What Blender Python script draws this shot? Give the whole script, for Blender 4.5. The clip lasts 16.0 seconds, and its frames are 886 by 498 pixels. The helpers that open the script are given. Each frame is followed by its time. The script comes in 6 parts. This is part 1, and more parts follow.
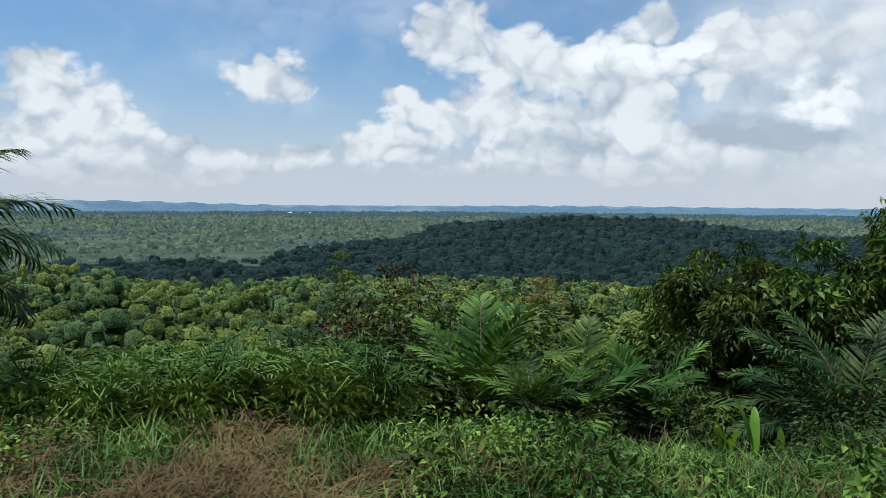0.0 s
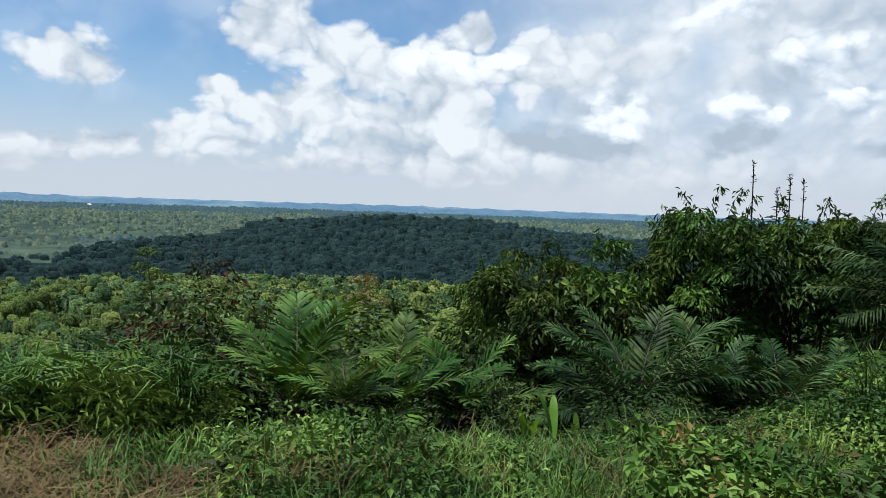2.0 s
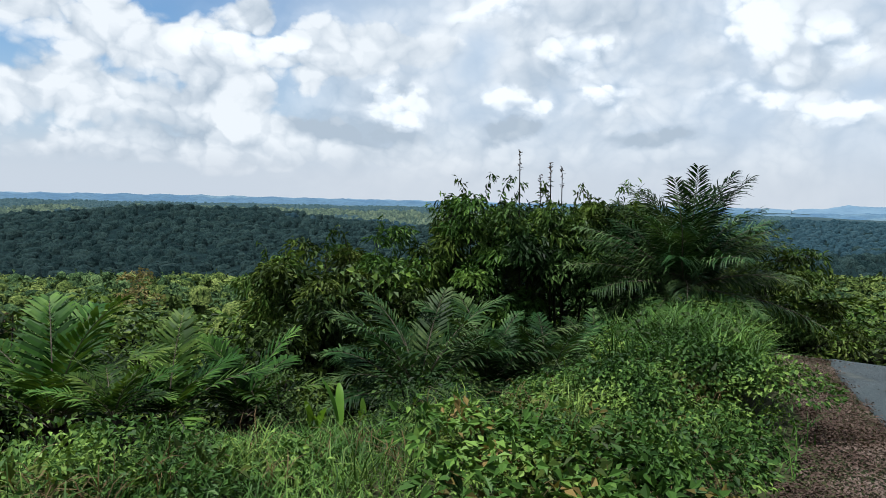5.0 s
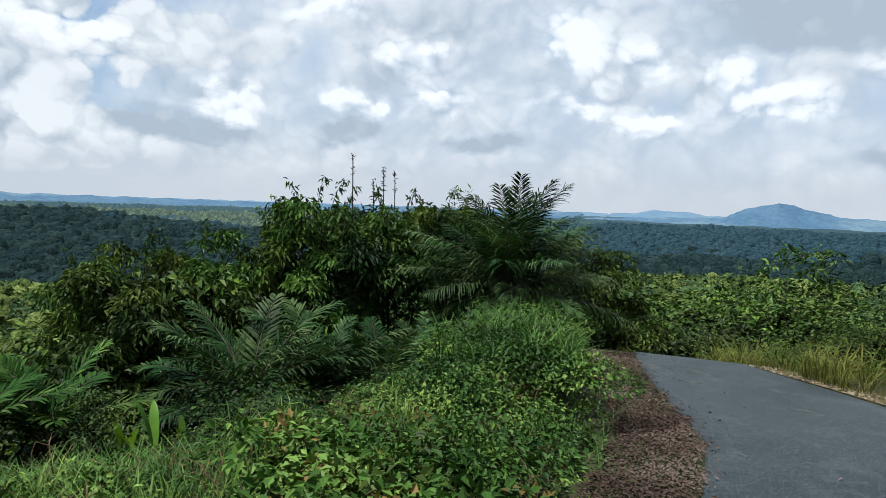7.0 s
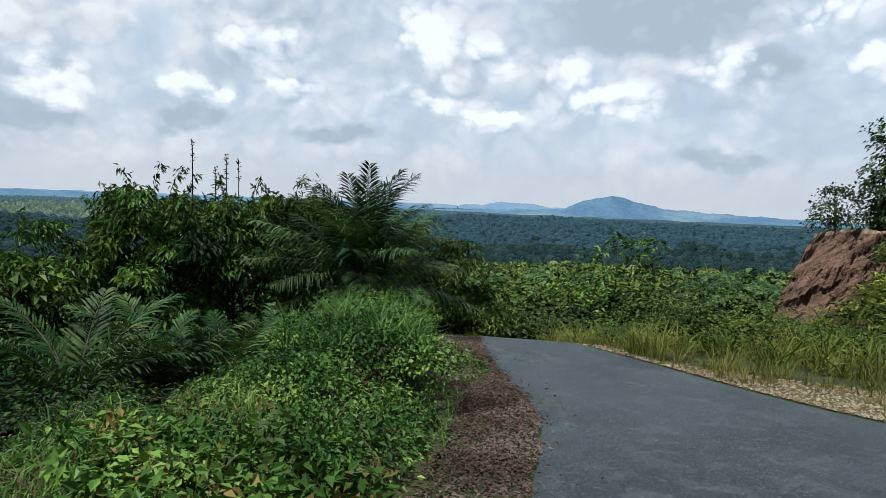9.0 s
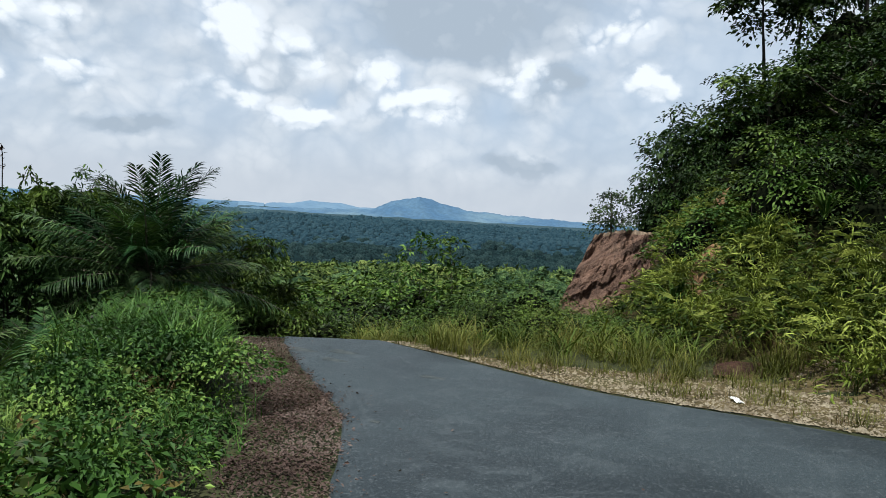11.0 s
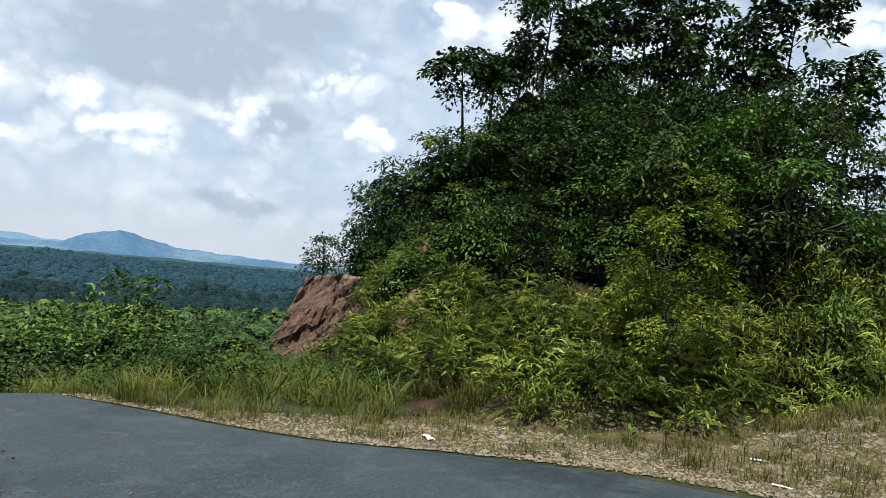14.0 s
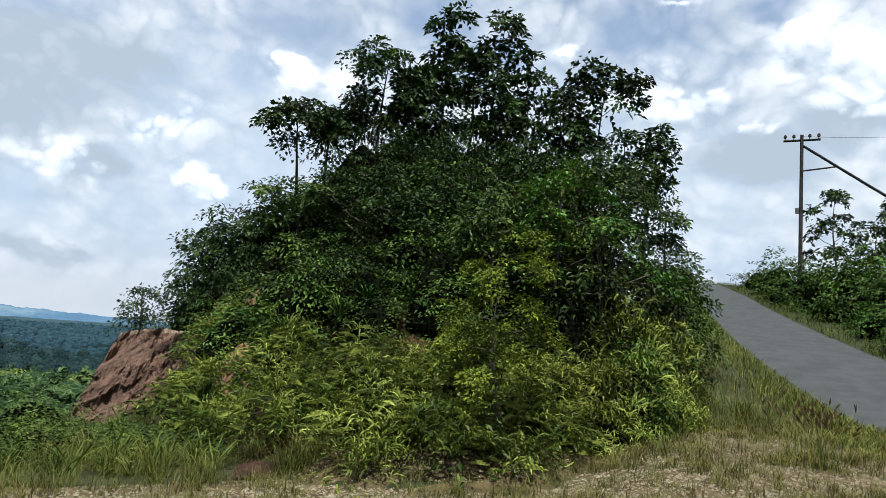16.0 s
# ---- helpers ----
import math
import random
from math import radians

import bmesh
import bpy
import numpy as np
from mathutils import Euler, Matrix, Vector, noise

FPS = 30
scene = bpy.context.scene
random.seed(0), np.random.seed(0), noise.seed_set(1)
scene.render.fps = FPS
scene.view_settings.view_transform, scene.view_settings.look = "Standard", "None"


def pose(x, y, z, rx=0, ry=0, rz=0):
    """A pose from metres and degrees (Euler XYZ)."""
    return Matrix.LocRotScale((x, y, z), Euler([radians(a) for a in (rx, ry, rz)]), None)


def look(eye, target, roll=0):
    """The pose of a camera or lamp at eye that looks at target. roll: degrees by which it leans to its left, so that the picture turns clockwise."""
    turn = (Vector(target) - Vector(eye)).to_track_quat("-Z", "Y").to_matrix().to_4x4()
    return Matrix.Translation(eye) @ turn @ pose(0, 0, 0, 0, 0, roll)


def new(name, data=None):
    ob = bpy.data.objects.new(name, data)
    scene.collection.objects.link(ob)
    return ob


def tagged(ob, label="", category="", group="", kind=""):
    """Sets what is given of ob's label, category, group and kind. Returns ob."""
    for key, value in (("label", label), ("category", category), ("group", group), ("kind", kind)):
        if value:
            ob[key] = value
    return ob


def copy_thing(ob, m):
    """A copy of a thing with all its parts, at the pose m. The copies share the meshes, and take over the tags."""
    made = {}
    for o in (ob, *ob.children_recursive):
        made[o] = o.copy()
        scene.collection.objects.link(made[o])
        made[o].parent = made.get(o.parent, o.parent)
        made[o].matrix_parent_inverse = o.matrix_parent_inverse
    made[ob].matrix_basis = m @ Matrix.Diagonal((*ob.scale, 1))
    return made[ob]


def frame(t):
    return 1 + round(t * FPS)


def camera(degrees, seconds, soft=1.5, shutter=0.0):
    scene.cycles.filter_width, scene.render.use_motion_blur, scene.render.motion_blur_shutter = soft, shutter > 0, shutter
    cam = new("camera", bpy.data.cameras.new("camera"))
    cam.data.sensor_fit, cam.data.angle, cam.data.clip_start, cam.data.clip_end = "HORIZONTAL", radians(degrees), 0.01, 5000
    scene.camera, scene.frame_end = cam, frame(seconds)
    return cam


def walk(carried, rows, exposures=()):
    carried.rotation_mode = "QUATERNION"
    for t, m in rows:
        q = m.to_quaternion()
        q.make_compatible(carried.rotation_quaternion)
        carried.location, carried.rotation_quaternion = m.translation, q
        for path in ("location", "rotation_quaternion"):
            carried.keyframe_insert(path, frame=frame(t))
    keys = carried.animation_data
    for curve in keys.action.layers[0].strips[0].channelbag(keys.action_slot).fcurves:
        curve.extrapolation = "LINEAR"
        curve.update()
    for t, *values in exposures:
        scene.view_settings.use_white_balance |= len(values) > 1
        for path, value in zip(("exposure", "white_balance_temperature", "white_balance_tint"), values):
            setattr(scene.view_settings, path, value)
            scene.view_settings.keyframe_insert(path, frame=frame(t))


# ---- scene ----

# ================= camera =================
cam = camera(65.58, 16.0, soft=0.8)
ROWS = [
    (0.0, 0.056, 0.288, 1.582, -2.97, -3.90, 0.31),
    (0.5, 0.067, 0.292, 1.579, -6.65, -3.84, 0.60),
    (1.0, 0.081, 0.290, 1.577, -10.46, -4.12, 0.88),
    (1.5, 0.098, 0.288, 1.581, -14.92, -3.82, 1.13),
    (2.0, 0.100, 0.280, 1.576, -17.71, -3.75, 1.94),
    (2.5, 0.110, 0.282, 1.578, -20.88, -4.27, 1.95),
    (3.0, 0.124, 0.290, 1.575, -23.91, -5.13, 1.79),
    (3.5, 0.140, 0.304, 1.581, -27.13, -5.37, 1.40),
    (4.0, 0.141, 0.279, 1.575, -29.90, -5.49, 1.40),
    (4.2, 0.146, 0.270, 1.579, -30.96, -5.22, 1.40),
    (6.3, 0.223, 0.231, 1.600, -43.72, -4.15, 2.02),
    (6.5, 0.242, 0.221, 1.623, -45.29, -4.22, 2.30),
    (7.0, 0.243, 0.213, 1.633, -48.67, -3.78, 1.97),
    (7.5, 0.241, 0.203, 1.631, -52.77, -3.99, 1.78),
    (8.0, 0.234, 0.198, 1.629, -55.72, -3.69, 2.27),
    (8.2, 0.239, 0.186, 1.617, -56.50, -3.79, 2.25),
    (10.3, 0.276, 0.095, 1.589, -71.88, -3.72, 3.25),
    (10.5, 0.288, 0.087, 1.584, -73.64, -3.62, 3.50),
    (11.0, 0.302, 0.085, 1.583, -76.75, -3.33, 3.33),
    (11.5, 0.307, 0.052, 1.581, -81.54, -2.95, 4.03),
    (12.0, 0.316, 0.031, 1.594, -85.28, -2.19, 4.66),
    (12.5, 0.318, 0.007, 1.597, -89.89, -1.85, 5.49),
    (13.0, 0.324, -0.007, 1.602, -93.70, -1.08, 5.50),
    (13.5, 0.321, -0.017, 1.605, -96.68, 1.07, 6.49),
    (14.0, 0.324, -0.036, 1.614, -99.71, 1.93, 5.39),
    (14.5, 0.323, -0.070, 1.625, -103.71, 3.05, 4.78),
    (15.0, 0.317, -0.090, 1.627, -107.38, 4.09, 4.81),
    (15.5, 0.312, -0.111, 1.640, -111.31, 4.85, 4.92),
    (16.0, 0.307, -0.116, 1.643, -112.84, 7.31, 4.58),
]
walk(cam, [(t, pose(x, y, z, 90 + pitch, 0, yaw) @ pose(0, 0, 0, 0, 0, roll)) for t, x, y, z, yaw, pitch, roll in ROWS], [(0.0, 0.82, 5980, 7), (3.0, 0.97, 5980, 7), (8.0, 0.90, 5980, 7), (12.0, 0.87, 5980, 7), (14.0, 1.02, 5980, 7), (16.0, 1.08, 5980, 7)])

# ================= sky and sun =================
SUN_AZ, SUN_EL = -60.0, 73.0      # degrees clockwise from +y, degrees up
world = bpy.data.worlds.new("sky")
scene.world = world
world.use_nodes = True
wt = world.node_tree
wt.nodes.clear()


class Net:
    """Short hand for wiring one node tree."""

    def __init__(self, tree):
        self.t = tree

    def node(self, kind):
        return self.t.nodes.new(kind)

    def put(self, sock, v):
        if isinstance(v, bpy.types.NodeSocket):
            self.t.links.new(v, sock)
        else:
            sock.default_value = v

    def math(self, op, a, b=0.0, c=0.0, clamp=False):
        n = self.node("ShaderNodeMath")
        n.operation, n.use_clamp = op, clamp
        for i, v in enumerate((a, b, c)):
            self.put(n.inputs[i], v)
        return n.outputs[0]

    def vec(self, op, a, b=(0, 0, 0), scale=None, out=0):
        n = self.node("ShaderNodeVectorMath")
        n.operation = op
        self.put(n.inputs[0], a)
        self.put(n.inputs[1], b)
        if scale is not None:
            self.put(n.inputs[3], scale)
        return n.outputs[out]

    def ease(self, v, lo, hi, a=0.0, b=1.0):
        n = self.node("ShaderNodeMapRange")
        n.interpolation_type = "SMOOTHSTEP"
        for i, w in enumerate((v, lo, hi, a, b)):
            self.put(n.inputs[i], w)
        return n.outputs[0]

    def mix(self, f, a, b, blend="MIX"):
        n = self.node("ShaderNodeMixRGB")
        n.blend_type = blend
        for i, w in enumerate((f, a, b)):
            self.put(n.inputs[i], w)
        return n.outputs[0]

    def noise(self, v, scale, detail=4.0, rough=0.55, dist=0.0, out=0):
        n = self.node("ShaderNodeTexNoise")
        if v is not None:
            self.put(n.inputs["Vector"], v)
        n.inputs["Scale"].default_value, n.inputs["Detail"].default_value = scale, detail
        n.inputs["Roughness"].default_value, n.inputs["Distortion"].default_value = rough, dist
        return n.outputs[out]


def rgb(r, g, b):
    return (r, g, b, 1.0)


# cloud masses: azimuth, elevation, half width, half height, in degrees
CUMULUS = [(-13.2, 2.7, 7.0, 1.6), (-22.6, 2.3, 7.0, 1.6), (-27.8, 9.8, 3.1, 1.8), (-26.8, 7.2, 4.6, 2.5), (-24.4, 5.7, 4.6, 2.9), (-21.2, 4.5, 3.3, 2.1), (-16.8, 4.1, 2.1, 1.3), (-28.7, 3.7, 6.2, 2.5), (-10.9, 10.1, 3.9, 2.2),
           (3.6, 13.5, 4.6, 2.9), (10.1, 11.3, 6.2, 3.3), (17.2, 10.6, 5.4, 3.8), (20.1, 13.8, 2.5, 2.3), (-0.1, 8.4, 2.5, 1.9), (6.4, 7.3, 6.2, 2.9), (15.6, 6.8, 7.1, 2.9),
           (-8.3, 3.7, 3.8, 1.7), (-1.9, 4.5, 4.6, 2.1), (12.9, 3.2, 12.5, 1.9), (31.3, 7.7, 2.6, 1.6), (25.5, 11.4, 4.6, 3.3), (30.8, 12.1, 5.0, 2.5), (24.1, 4.1, 6.2, 1.2),
           (-36, 5, 6, 4), (20.0, 4.6, 14.0, 1.8), (28.0, 3.0, 12.0, 1.4)]
HOLES = [(-3.0, 9.6, 3.0, 3.0), (37.7, 10.9, 2.1, 2.3), (66.5, 8.6, 1.3, 1.5), (80.1, 8.3, 1.7, 1.7), (95.4, 19.0, 2.0, 1.7), (71.8, 9.9, 1.5, 1.9), (109.0, 26.1, 3.7, 1.7),
         (128.1, 24.8, 3.7, 2.5), (116.2, 23.2, 1.8, 1.2), (137.6, 26.0, 2.3, 1.0), (-4.0, 10.0, 3.0, 2.1)]
DARK = [(28.1, 5.2, 6.3, 1.5), (51.9, 5.2, 4.2, 1.0), (75.3, 13.5, 7.3, 2.0), (40.7, 5.6, 2.5, 0.9), (82.7, 4.1, 3.8, 0.9), (76.7, 15.2, 10.4, 3.3), (85.4, 18.4, 5.3, 1.7),
        (81.9, 18.6, 7.9, 3.1), (137.1, 15.2, 6.5, 2.5), (143.6, 17.7, 3.1, 2.5), (85.2, 10.7, 2.5, 1.7)]
BRIGHT = [(19.7, 11.6, 5.1, 1.7), (39.1, 15.0, 3.5, 1.0), (46.1, 11.6, 3.2, 1.9), (58.4, 13.3, 3.2, 2.5), (64.2, 11.5, 2.1, 1.9), (31.2, 7.7, 2.4, 1.7), (41.6, 7.8, 2.9, 1.2),
          (73.8, 8.0, 4.6, 1.5), (64.9, 7.0, 3.4, 1.2), (70.1, 10.5, 2.1, 1.8), (89.8, 14.8, 3.2, 1.9), (48.1, 8.8, 3.0, 1.0), (58.7, 8.7, 3.4, 1.7), (99.1, 20.3, 2.7, 1.9),
          (82.4, 10.2, 3.0, 1.9), (92.5, 10.9, 2.5, 1.7), (130.9, 20.0, 4.0, 3.3), (133.8, 20.1, 2.7, 2.5), (103.0, 20.0, 2.7, 1.7), (122.5, 23.9, 2.1, 0.9), (130.7, 26.9, 1.9, 0.8),
          (141.3, 23.2, 4.1, 2.5), (144.3, 21.7, 3.1, 2.9), (137.4, 17.1, 2.0, 1.0)]

W = Net(wt)
gen = W.node("ShaderNodeTexCoord").outputs["Generated"]
sep = W.node("ShaderNodeSeparateXYZ")
W.put(sep.inputs[0], gen)
sky_az = W.math("DEGREES", W.math("ARCTAN2", sep.outputs[0], sep.outputs[1]))
sky_el = W.math("DEGREES", W.math("ARCSINE", sep.outputs[2]))
comb = W.node("ShaderNodeCombineXYZ")
W.put(comb.inputs[0], sky_az)
W.put(comb.inputs[1], sky_el)
stretch = W.vec("MULTIPLY", gen, (1, 1, 1.25))
warp = W.vec("SUBTRACT", W.noise(stretch, 10.0, 7.0, 0.52, 0.0, 1), (0.5, 0.5, 0.5))
warp_big = W.vec("MULTIPLY", warp, (6.0, 5.0, 0))
sky_p = W.vec("ADD", comb.outputs[0], warp_big)


def dome(v, scale):
    """Round heads that meet in creases."""
    n = W.node("ShaderNodeTexVoronoi")
    n.feature = "F1"
    W.put(n.inputs["Vector"], v)
    n.inputs["Scale"].default_value = scale
    d = n.outputs["Distance"]
    return W.math("SUBTRACT", 1.0, W.math("MULTIPLY", d, d))


def heads(v):
    return W.math("ADD", W.math("ADD", W.math("MULTIPLY", dome(v, 9.0), 0.42), W.math("MULTIPLY", dome(v, 21.0), 0.34)), W.math("MULTIPLY", dome(v, 47.0), 0.2))


bent = W.vec("ADD", stretch, W.vec("SCALE", warp, scale=0.09))
head = heads(bent)
head_up = heads(W.vec("ADD", bent, (-0.008, 0.010, 0.022)))
relief = W.math("SUBTRACT", head, head_up)
billows = W.math("MULTIPLY", W.math("SUBTRACT", head, 0.42), 1.9)


def masses(blobs, soft_in, soft_out, scallop=0.0):
    """1 inside the ellipses of a list, 0 outside; with scalloped rims also how high each place lies in its cloud."""
    nearest, lit = None, 0.0
    for a, e, w, h in blobs:
        v = W.vec("MULTIPLY", W.vec("SUBTRACT", sky_p, (a, e, 0)), (1 / w, 1 / h, 0))
        d = W.vec("LENGTH", v, out=1)
        nearest = d if nearest is None else W.math("SMOOTH_MIN", nearest, d, 0.25)
        if scallop:
            up = W.node("ShaderNodeSeparateXYZ")
            W.put(up.inputs[0], v)
            lit = W.math("MULTIPLY_ADD", up.outputs[1], W.math("MAXIMUM", W.math("SUBTRACT", 1.2, d), 0.0), lit)
    if scallop:
        nearest = W.math("SUBTRACT", nearest, W.math("MULTIPLY", W.math("SUBTRACT", billows, 0.5), scallop))
    mask = W.ease(nearest, soft_in, soft_out, 1.0, 0.0)
    return (mask, lit) if scallop else mask


m_cum, cum_lit = masses(CUMULUS, 0.72, 1.08, 0.6)
m_hole = masses(HOLES, 0.1, 1.5)
m_dark = masses(DARK, 0.5, 1.25)
m_bright, bright_lit = masses(BRIGHT, 0.55, 1.1, 1.0)
m_halo = masses(BRIGHT, 0.3, 1.9)
right_side = W.math("MAXIMUM", W.ease(sky_az, 15.0, 34.0), W.ease(sky_az, -34.0, -48.0))
heap = W.noise(stretch, 5.0, 6.0, 0.5)
heap_low = W.noise(W.vec("ADD", stretch, (-0.012, 0.022, 0.06)), 5.0, 6.0, 0.5)
relief_big = W.math("MULTIPLY", W.math("SUBTRACT", heap, heap_low), W.math("MULTIPLY_ADD", right_side, 0.25, 0.6))
broad = W.noise(stretch, 4.0, 3.0, 0.5)
veil = W.math("SUBTRACT", right_side, W.math("MULTIPLY", m_hole, 0.75), clamp=True)
heap_edge = W.math("ADD", W.noise(stretch, 5.5, 4.0, 0.5), W.math("MULTIPLY", W.math("SUBTRACT", billows, 0.5), 0.16))
heaped = W.ease(heap_edge, 0.30, 0.62, 0.35, 0.9)
cover = W.math("MAXIMUM", W.math("MAXIMUM", m_cum, m_bright), W.math("MULTIPLY", veil, W.math("MAXIMUM", heaped, m_dark)), clamp=True)
high_thin = W.math("MULTIPLY", W.ease(broad, 0.45, 0.75), 0.35)
cover = W.math("MAXIMUM", cover, high_thin)
calm = W.math("MULTIPLY_ADD", W.math("MULTIPLY", right_side, W.math("SUBTRACT", 1.0, m_halo)), -0.62, 1.0)
shade = W.math("ADD", W.math("MULTIPLY", W.math("ADD", W.math("MULTIPLY", relief, 1.7), relief_big), calm), W.math("ADD", W.math("MULTIPLY", billows, 0.45), W.math("MULTIPLY_ADD", right_side, -0.06, 0.52)), clamp=True)
shade = W.math("ADD", shade, W.math("ADD", W.math("MULTIPLY", W.math("MULTIPLY", m_bright, W.ease(bright_lit, -0.5, 0.35)), 0.34), W.math("MULTIPLY", m_halo, 0.1)))
shade = W.math("ADD", shade, W.math("ADD", W.math("MULTIPLY", bright_lit, 0.22), W.math("MULTIPLY", cum_lit, 0.12)))
shade = W.math("SUBTRACT", shade, W.math("MULTIPLY", W.math("MULTIPLY", m_dark, W.math("MULTIPLY_ADD", m_bright, -0.7, 1.0)), 0.68), clamp=True)
shade = W.math("SUBTRACT", shade, W.math("MULTIPLY", W.math("MULTIPLY", right_side, W.ease(broad, 0.35, 0.6)), 0.04), clamp=True)
ramp = W.node("ShaderNodeValToRGB")
ramp.color_ramp.elements[0].position, ramp.color_ramp.elements[0].color = 0.1, rgb(0.525, 0.588, 0.66)
ramp.color_ramp.elements[1].position, ramp.color_ramp.elements[1].color = 1.0, rgb(1.0, 1.0, 1.0)
mid = ramp.color_ramp.elements.new(0.55)
mid.color = rgb(0.725, 0.765, 0.81)
W.put(ramp.inputs[0], shade)
nishita = W.node("ShaderNodeTexSky")
nishita.sky_type, nishita.sun_disc = "NISHITA", False
nishita.sun_elevation, nishita.sun_rotation = radians(SUN_EL), radians(SUN_AZ)
blue = W.mix(1.0, W.vec("SCALE", nishita.outputs[0], scale=0.1), rgb(0.75, 1.05, 1.25), "MULTIPLY")
blue = W.mix(W.math("MULTIPLY", W.math("MULTIPLY", right_side, 0.85), W.ease(sky_el, 16.0, 25.0, 1.0, 0.25)), blue, rgb(0.66, 0.75, 0.86))
haze = W.ease(sky_el, 0.5, 13.0, 1.0, 0.12)
blue = W.mix(haze, blue, W.mix(W.ease(sky_el, 1.0, 8.0), rgb(0.69, 0.72, 0.77), rgb(0.60, 0.69, 0.81)))
cloud = W.mix(W.ease(sky_el, 0.6, 4.6, 0.85, 0.0), W.vec("SCALE", ramp.outputs[0], scale=W.math("MULTIPLY_ADD", m_bright, 0.14, 1.0)), rgb(0.71, 0.73, 0.77))
sky_col = W.mix(cover, blue, cloud)
bg = W.node("ShaderNodeBackground")
W.put(bg.inputs[0], sky_col)
bg.inputs[1].default_value = 0.48
wout = W.node("ShaderNodeOutputWorld")
W.put(wout.inputs[0], bg.outputs[0])

sun_data = bpy.data.lights.new("sun", "SUN")
sun_data.energy, sun_data.angle, sun_data.color = 5.0, radians(1.0), (1.0, 0.96, 0.88)
sun = new("sun", sun_data)
sx, sy, sz = (math.sin(radians(SUN_AZ)) * math.cos(radians(SUN_EL)), math.cos(radians(SUN_AZ)) * math.cos(radians(SUN_EL)), math.sin(radians(SUN_EL)))
sun.matrix_world = look((200 * sx, 200 * sy, 200 * sz), (0, 0, 0))

# ================= materials =================


def material(name):
    m = bpy.data.materials.new(name)
    m.use_nodes = True
    m.node_tree.nodes.clear()
    n = Net(m.node_tree)
    return m, n


def finish(n, shader, height=None, strength=0.3, dist=0.02, bsdf=None):
    if height is not None:
        b = n.node("ShaderNodeBump")
        b.inputs["Strength"].default_value, b.inputs["Distance"].default_value = strength, dist
        n.put(b.inputs["Height"], height)
        n.put(bsdf.inputs["Normal"], b.outputs[0])
    o = n.node("ShaderNodeOutputMaterial")
    n.put(o.inputs[0], shader)


def leafy(name, cols, rough=0.45, glow=0.08, spread=0.5, spec=0.07):
    """Foliage: colour varies leaf by leaf, clump by clump and plant by plant; light comes through the blade."""
    m, n = material(name)
    geo = n.node("ShaderNodeNewGeometry")
    info = n.node("ShaderNodeObjectInfo")
    r = n.node("ShaderNodeValToRGB")
    els = r.color_ramp.elements
    while len(els) < len(cols):
        els.new(0.5)
    for i, c in enumerate(cols):
        els[i].position, els[i].color = i / (len(cols) - 1), rgb(*(0.56 * v for v in c))
    # colours whole clumps dark or light, imitating shaded and sunlit pads
    patch = n.noise(geo.outputs["Position"], 1.3, 3.0)
    f = n.math("ADD", n.math("MULTIPLY", geo.outputs["Random Per Island"], 0.42), n.math("MULTIPLY", n.ease(patch, 0.34, 0.66), 0.58))
    n.put(r.inputs[0], f)
    h = n.node("ShaderNodeHueSaturation")
    n.put(h.inputs["Value"], n.math("ADD", n.math("MULTIPLY", info.outputs["Random"], spread), 1 - spread / 2))
    n.put(h.inputs["Hue"], n.math("ADD", n.math("MULTIPLY", info.outputs["Random"], 0.03), 0.485))
    n.put(h.inputs["Color"], r.outputs[0])
    p = n.node("ShaderNodeBsdfPrincipled")
    n.put(p.inputs["Base Color"], h.outputs[0])
    p.inputs["Roughness"].default_value = rough
    p.inputs["Specular IOR Level"].default_value = spec
    tr = n.node("ShaderNodeBsdfTranslucent")
    n.put(tr.inputs[0], n.mix(1.0, h.outputs[0], rgb(1.5, 1.6, 0.7), "MULTIPLY"))
    x = n.node("ShaderNodeMixShader")
    x.inputs[0].default_value = glow
    n.put(x.inputs[1], p.outputs[0])
    n.put(x.inputs[2], tr.outputs[0])
    finish(n, x.outputs[0])
    return m


def solid(name, a, b, scale=3.0, fine=40.0, rough=0.85, bump=0.4, dist=0.02, detail=6.0, contrast=(0.35, 0.65), third=None, grainy=0.6, spec=0.12):
    """Earth, bark, stone: two colours at two scales with relief."""
    m, n = material(name)
    pos = n.node("ShaderNodeNewGeometry").outputs["Position"]
    big, small = n.noise(pos, scale, detail, 0.6), n.noise(pos, fine, 4.0, 0.6)
    a, b = [0.58 * v for v in a], [0.58 * v for v in b]
    col = n.mix(n.ease(big, *contrast), rgb(*a), rgb(*b))
    if third:
        col = n.mix(n.ease(n.noise(pos, scale * 0.37, 3.0), 0.5, 0.7), col, rgb(*(0.58 * v for v in third)))
    col = n.mix(grainy, col, n.mix(1.0, col, n.mix(n.ease(small, 0.3, 0.7), rgb(0.55, 0.55, 0.55), rgb(1.4, 1.4, 1.4)), "MULTIPLY"))
    p = n.node("ShaderNodeBsdfPrincipled")
    n.put(p.inputs["Base Color"], col)
    p.inputs["Roughness"].default_value = rough
    p.inputs["Specular IOR Level"].default_value = spec
    finish(n, p.outputs[0], n.math("ADD", big, n.math("MULTIPLY", small, 0.5)), bump, dist, p)
    return m


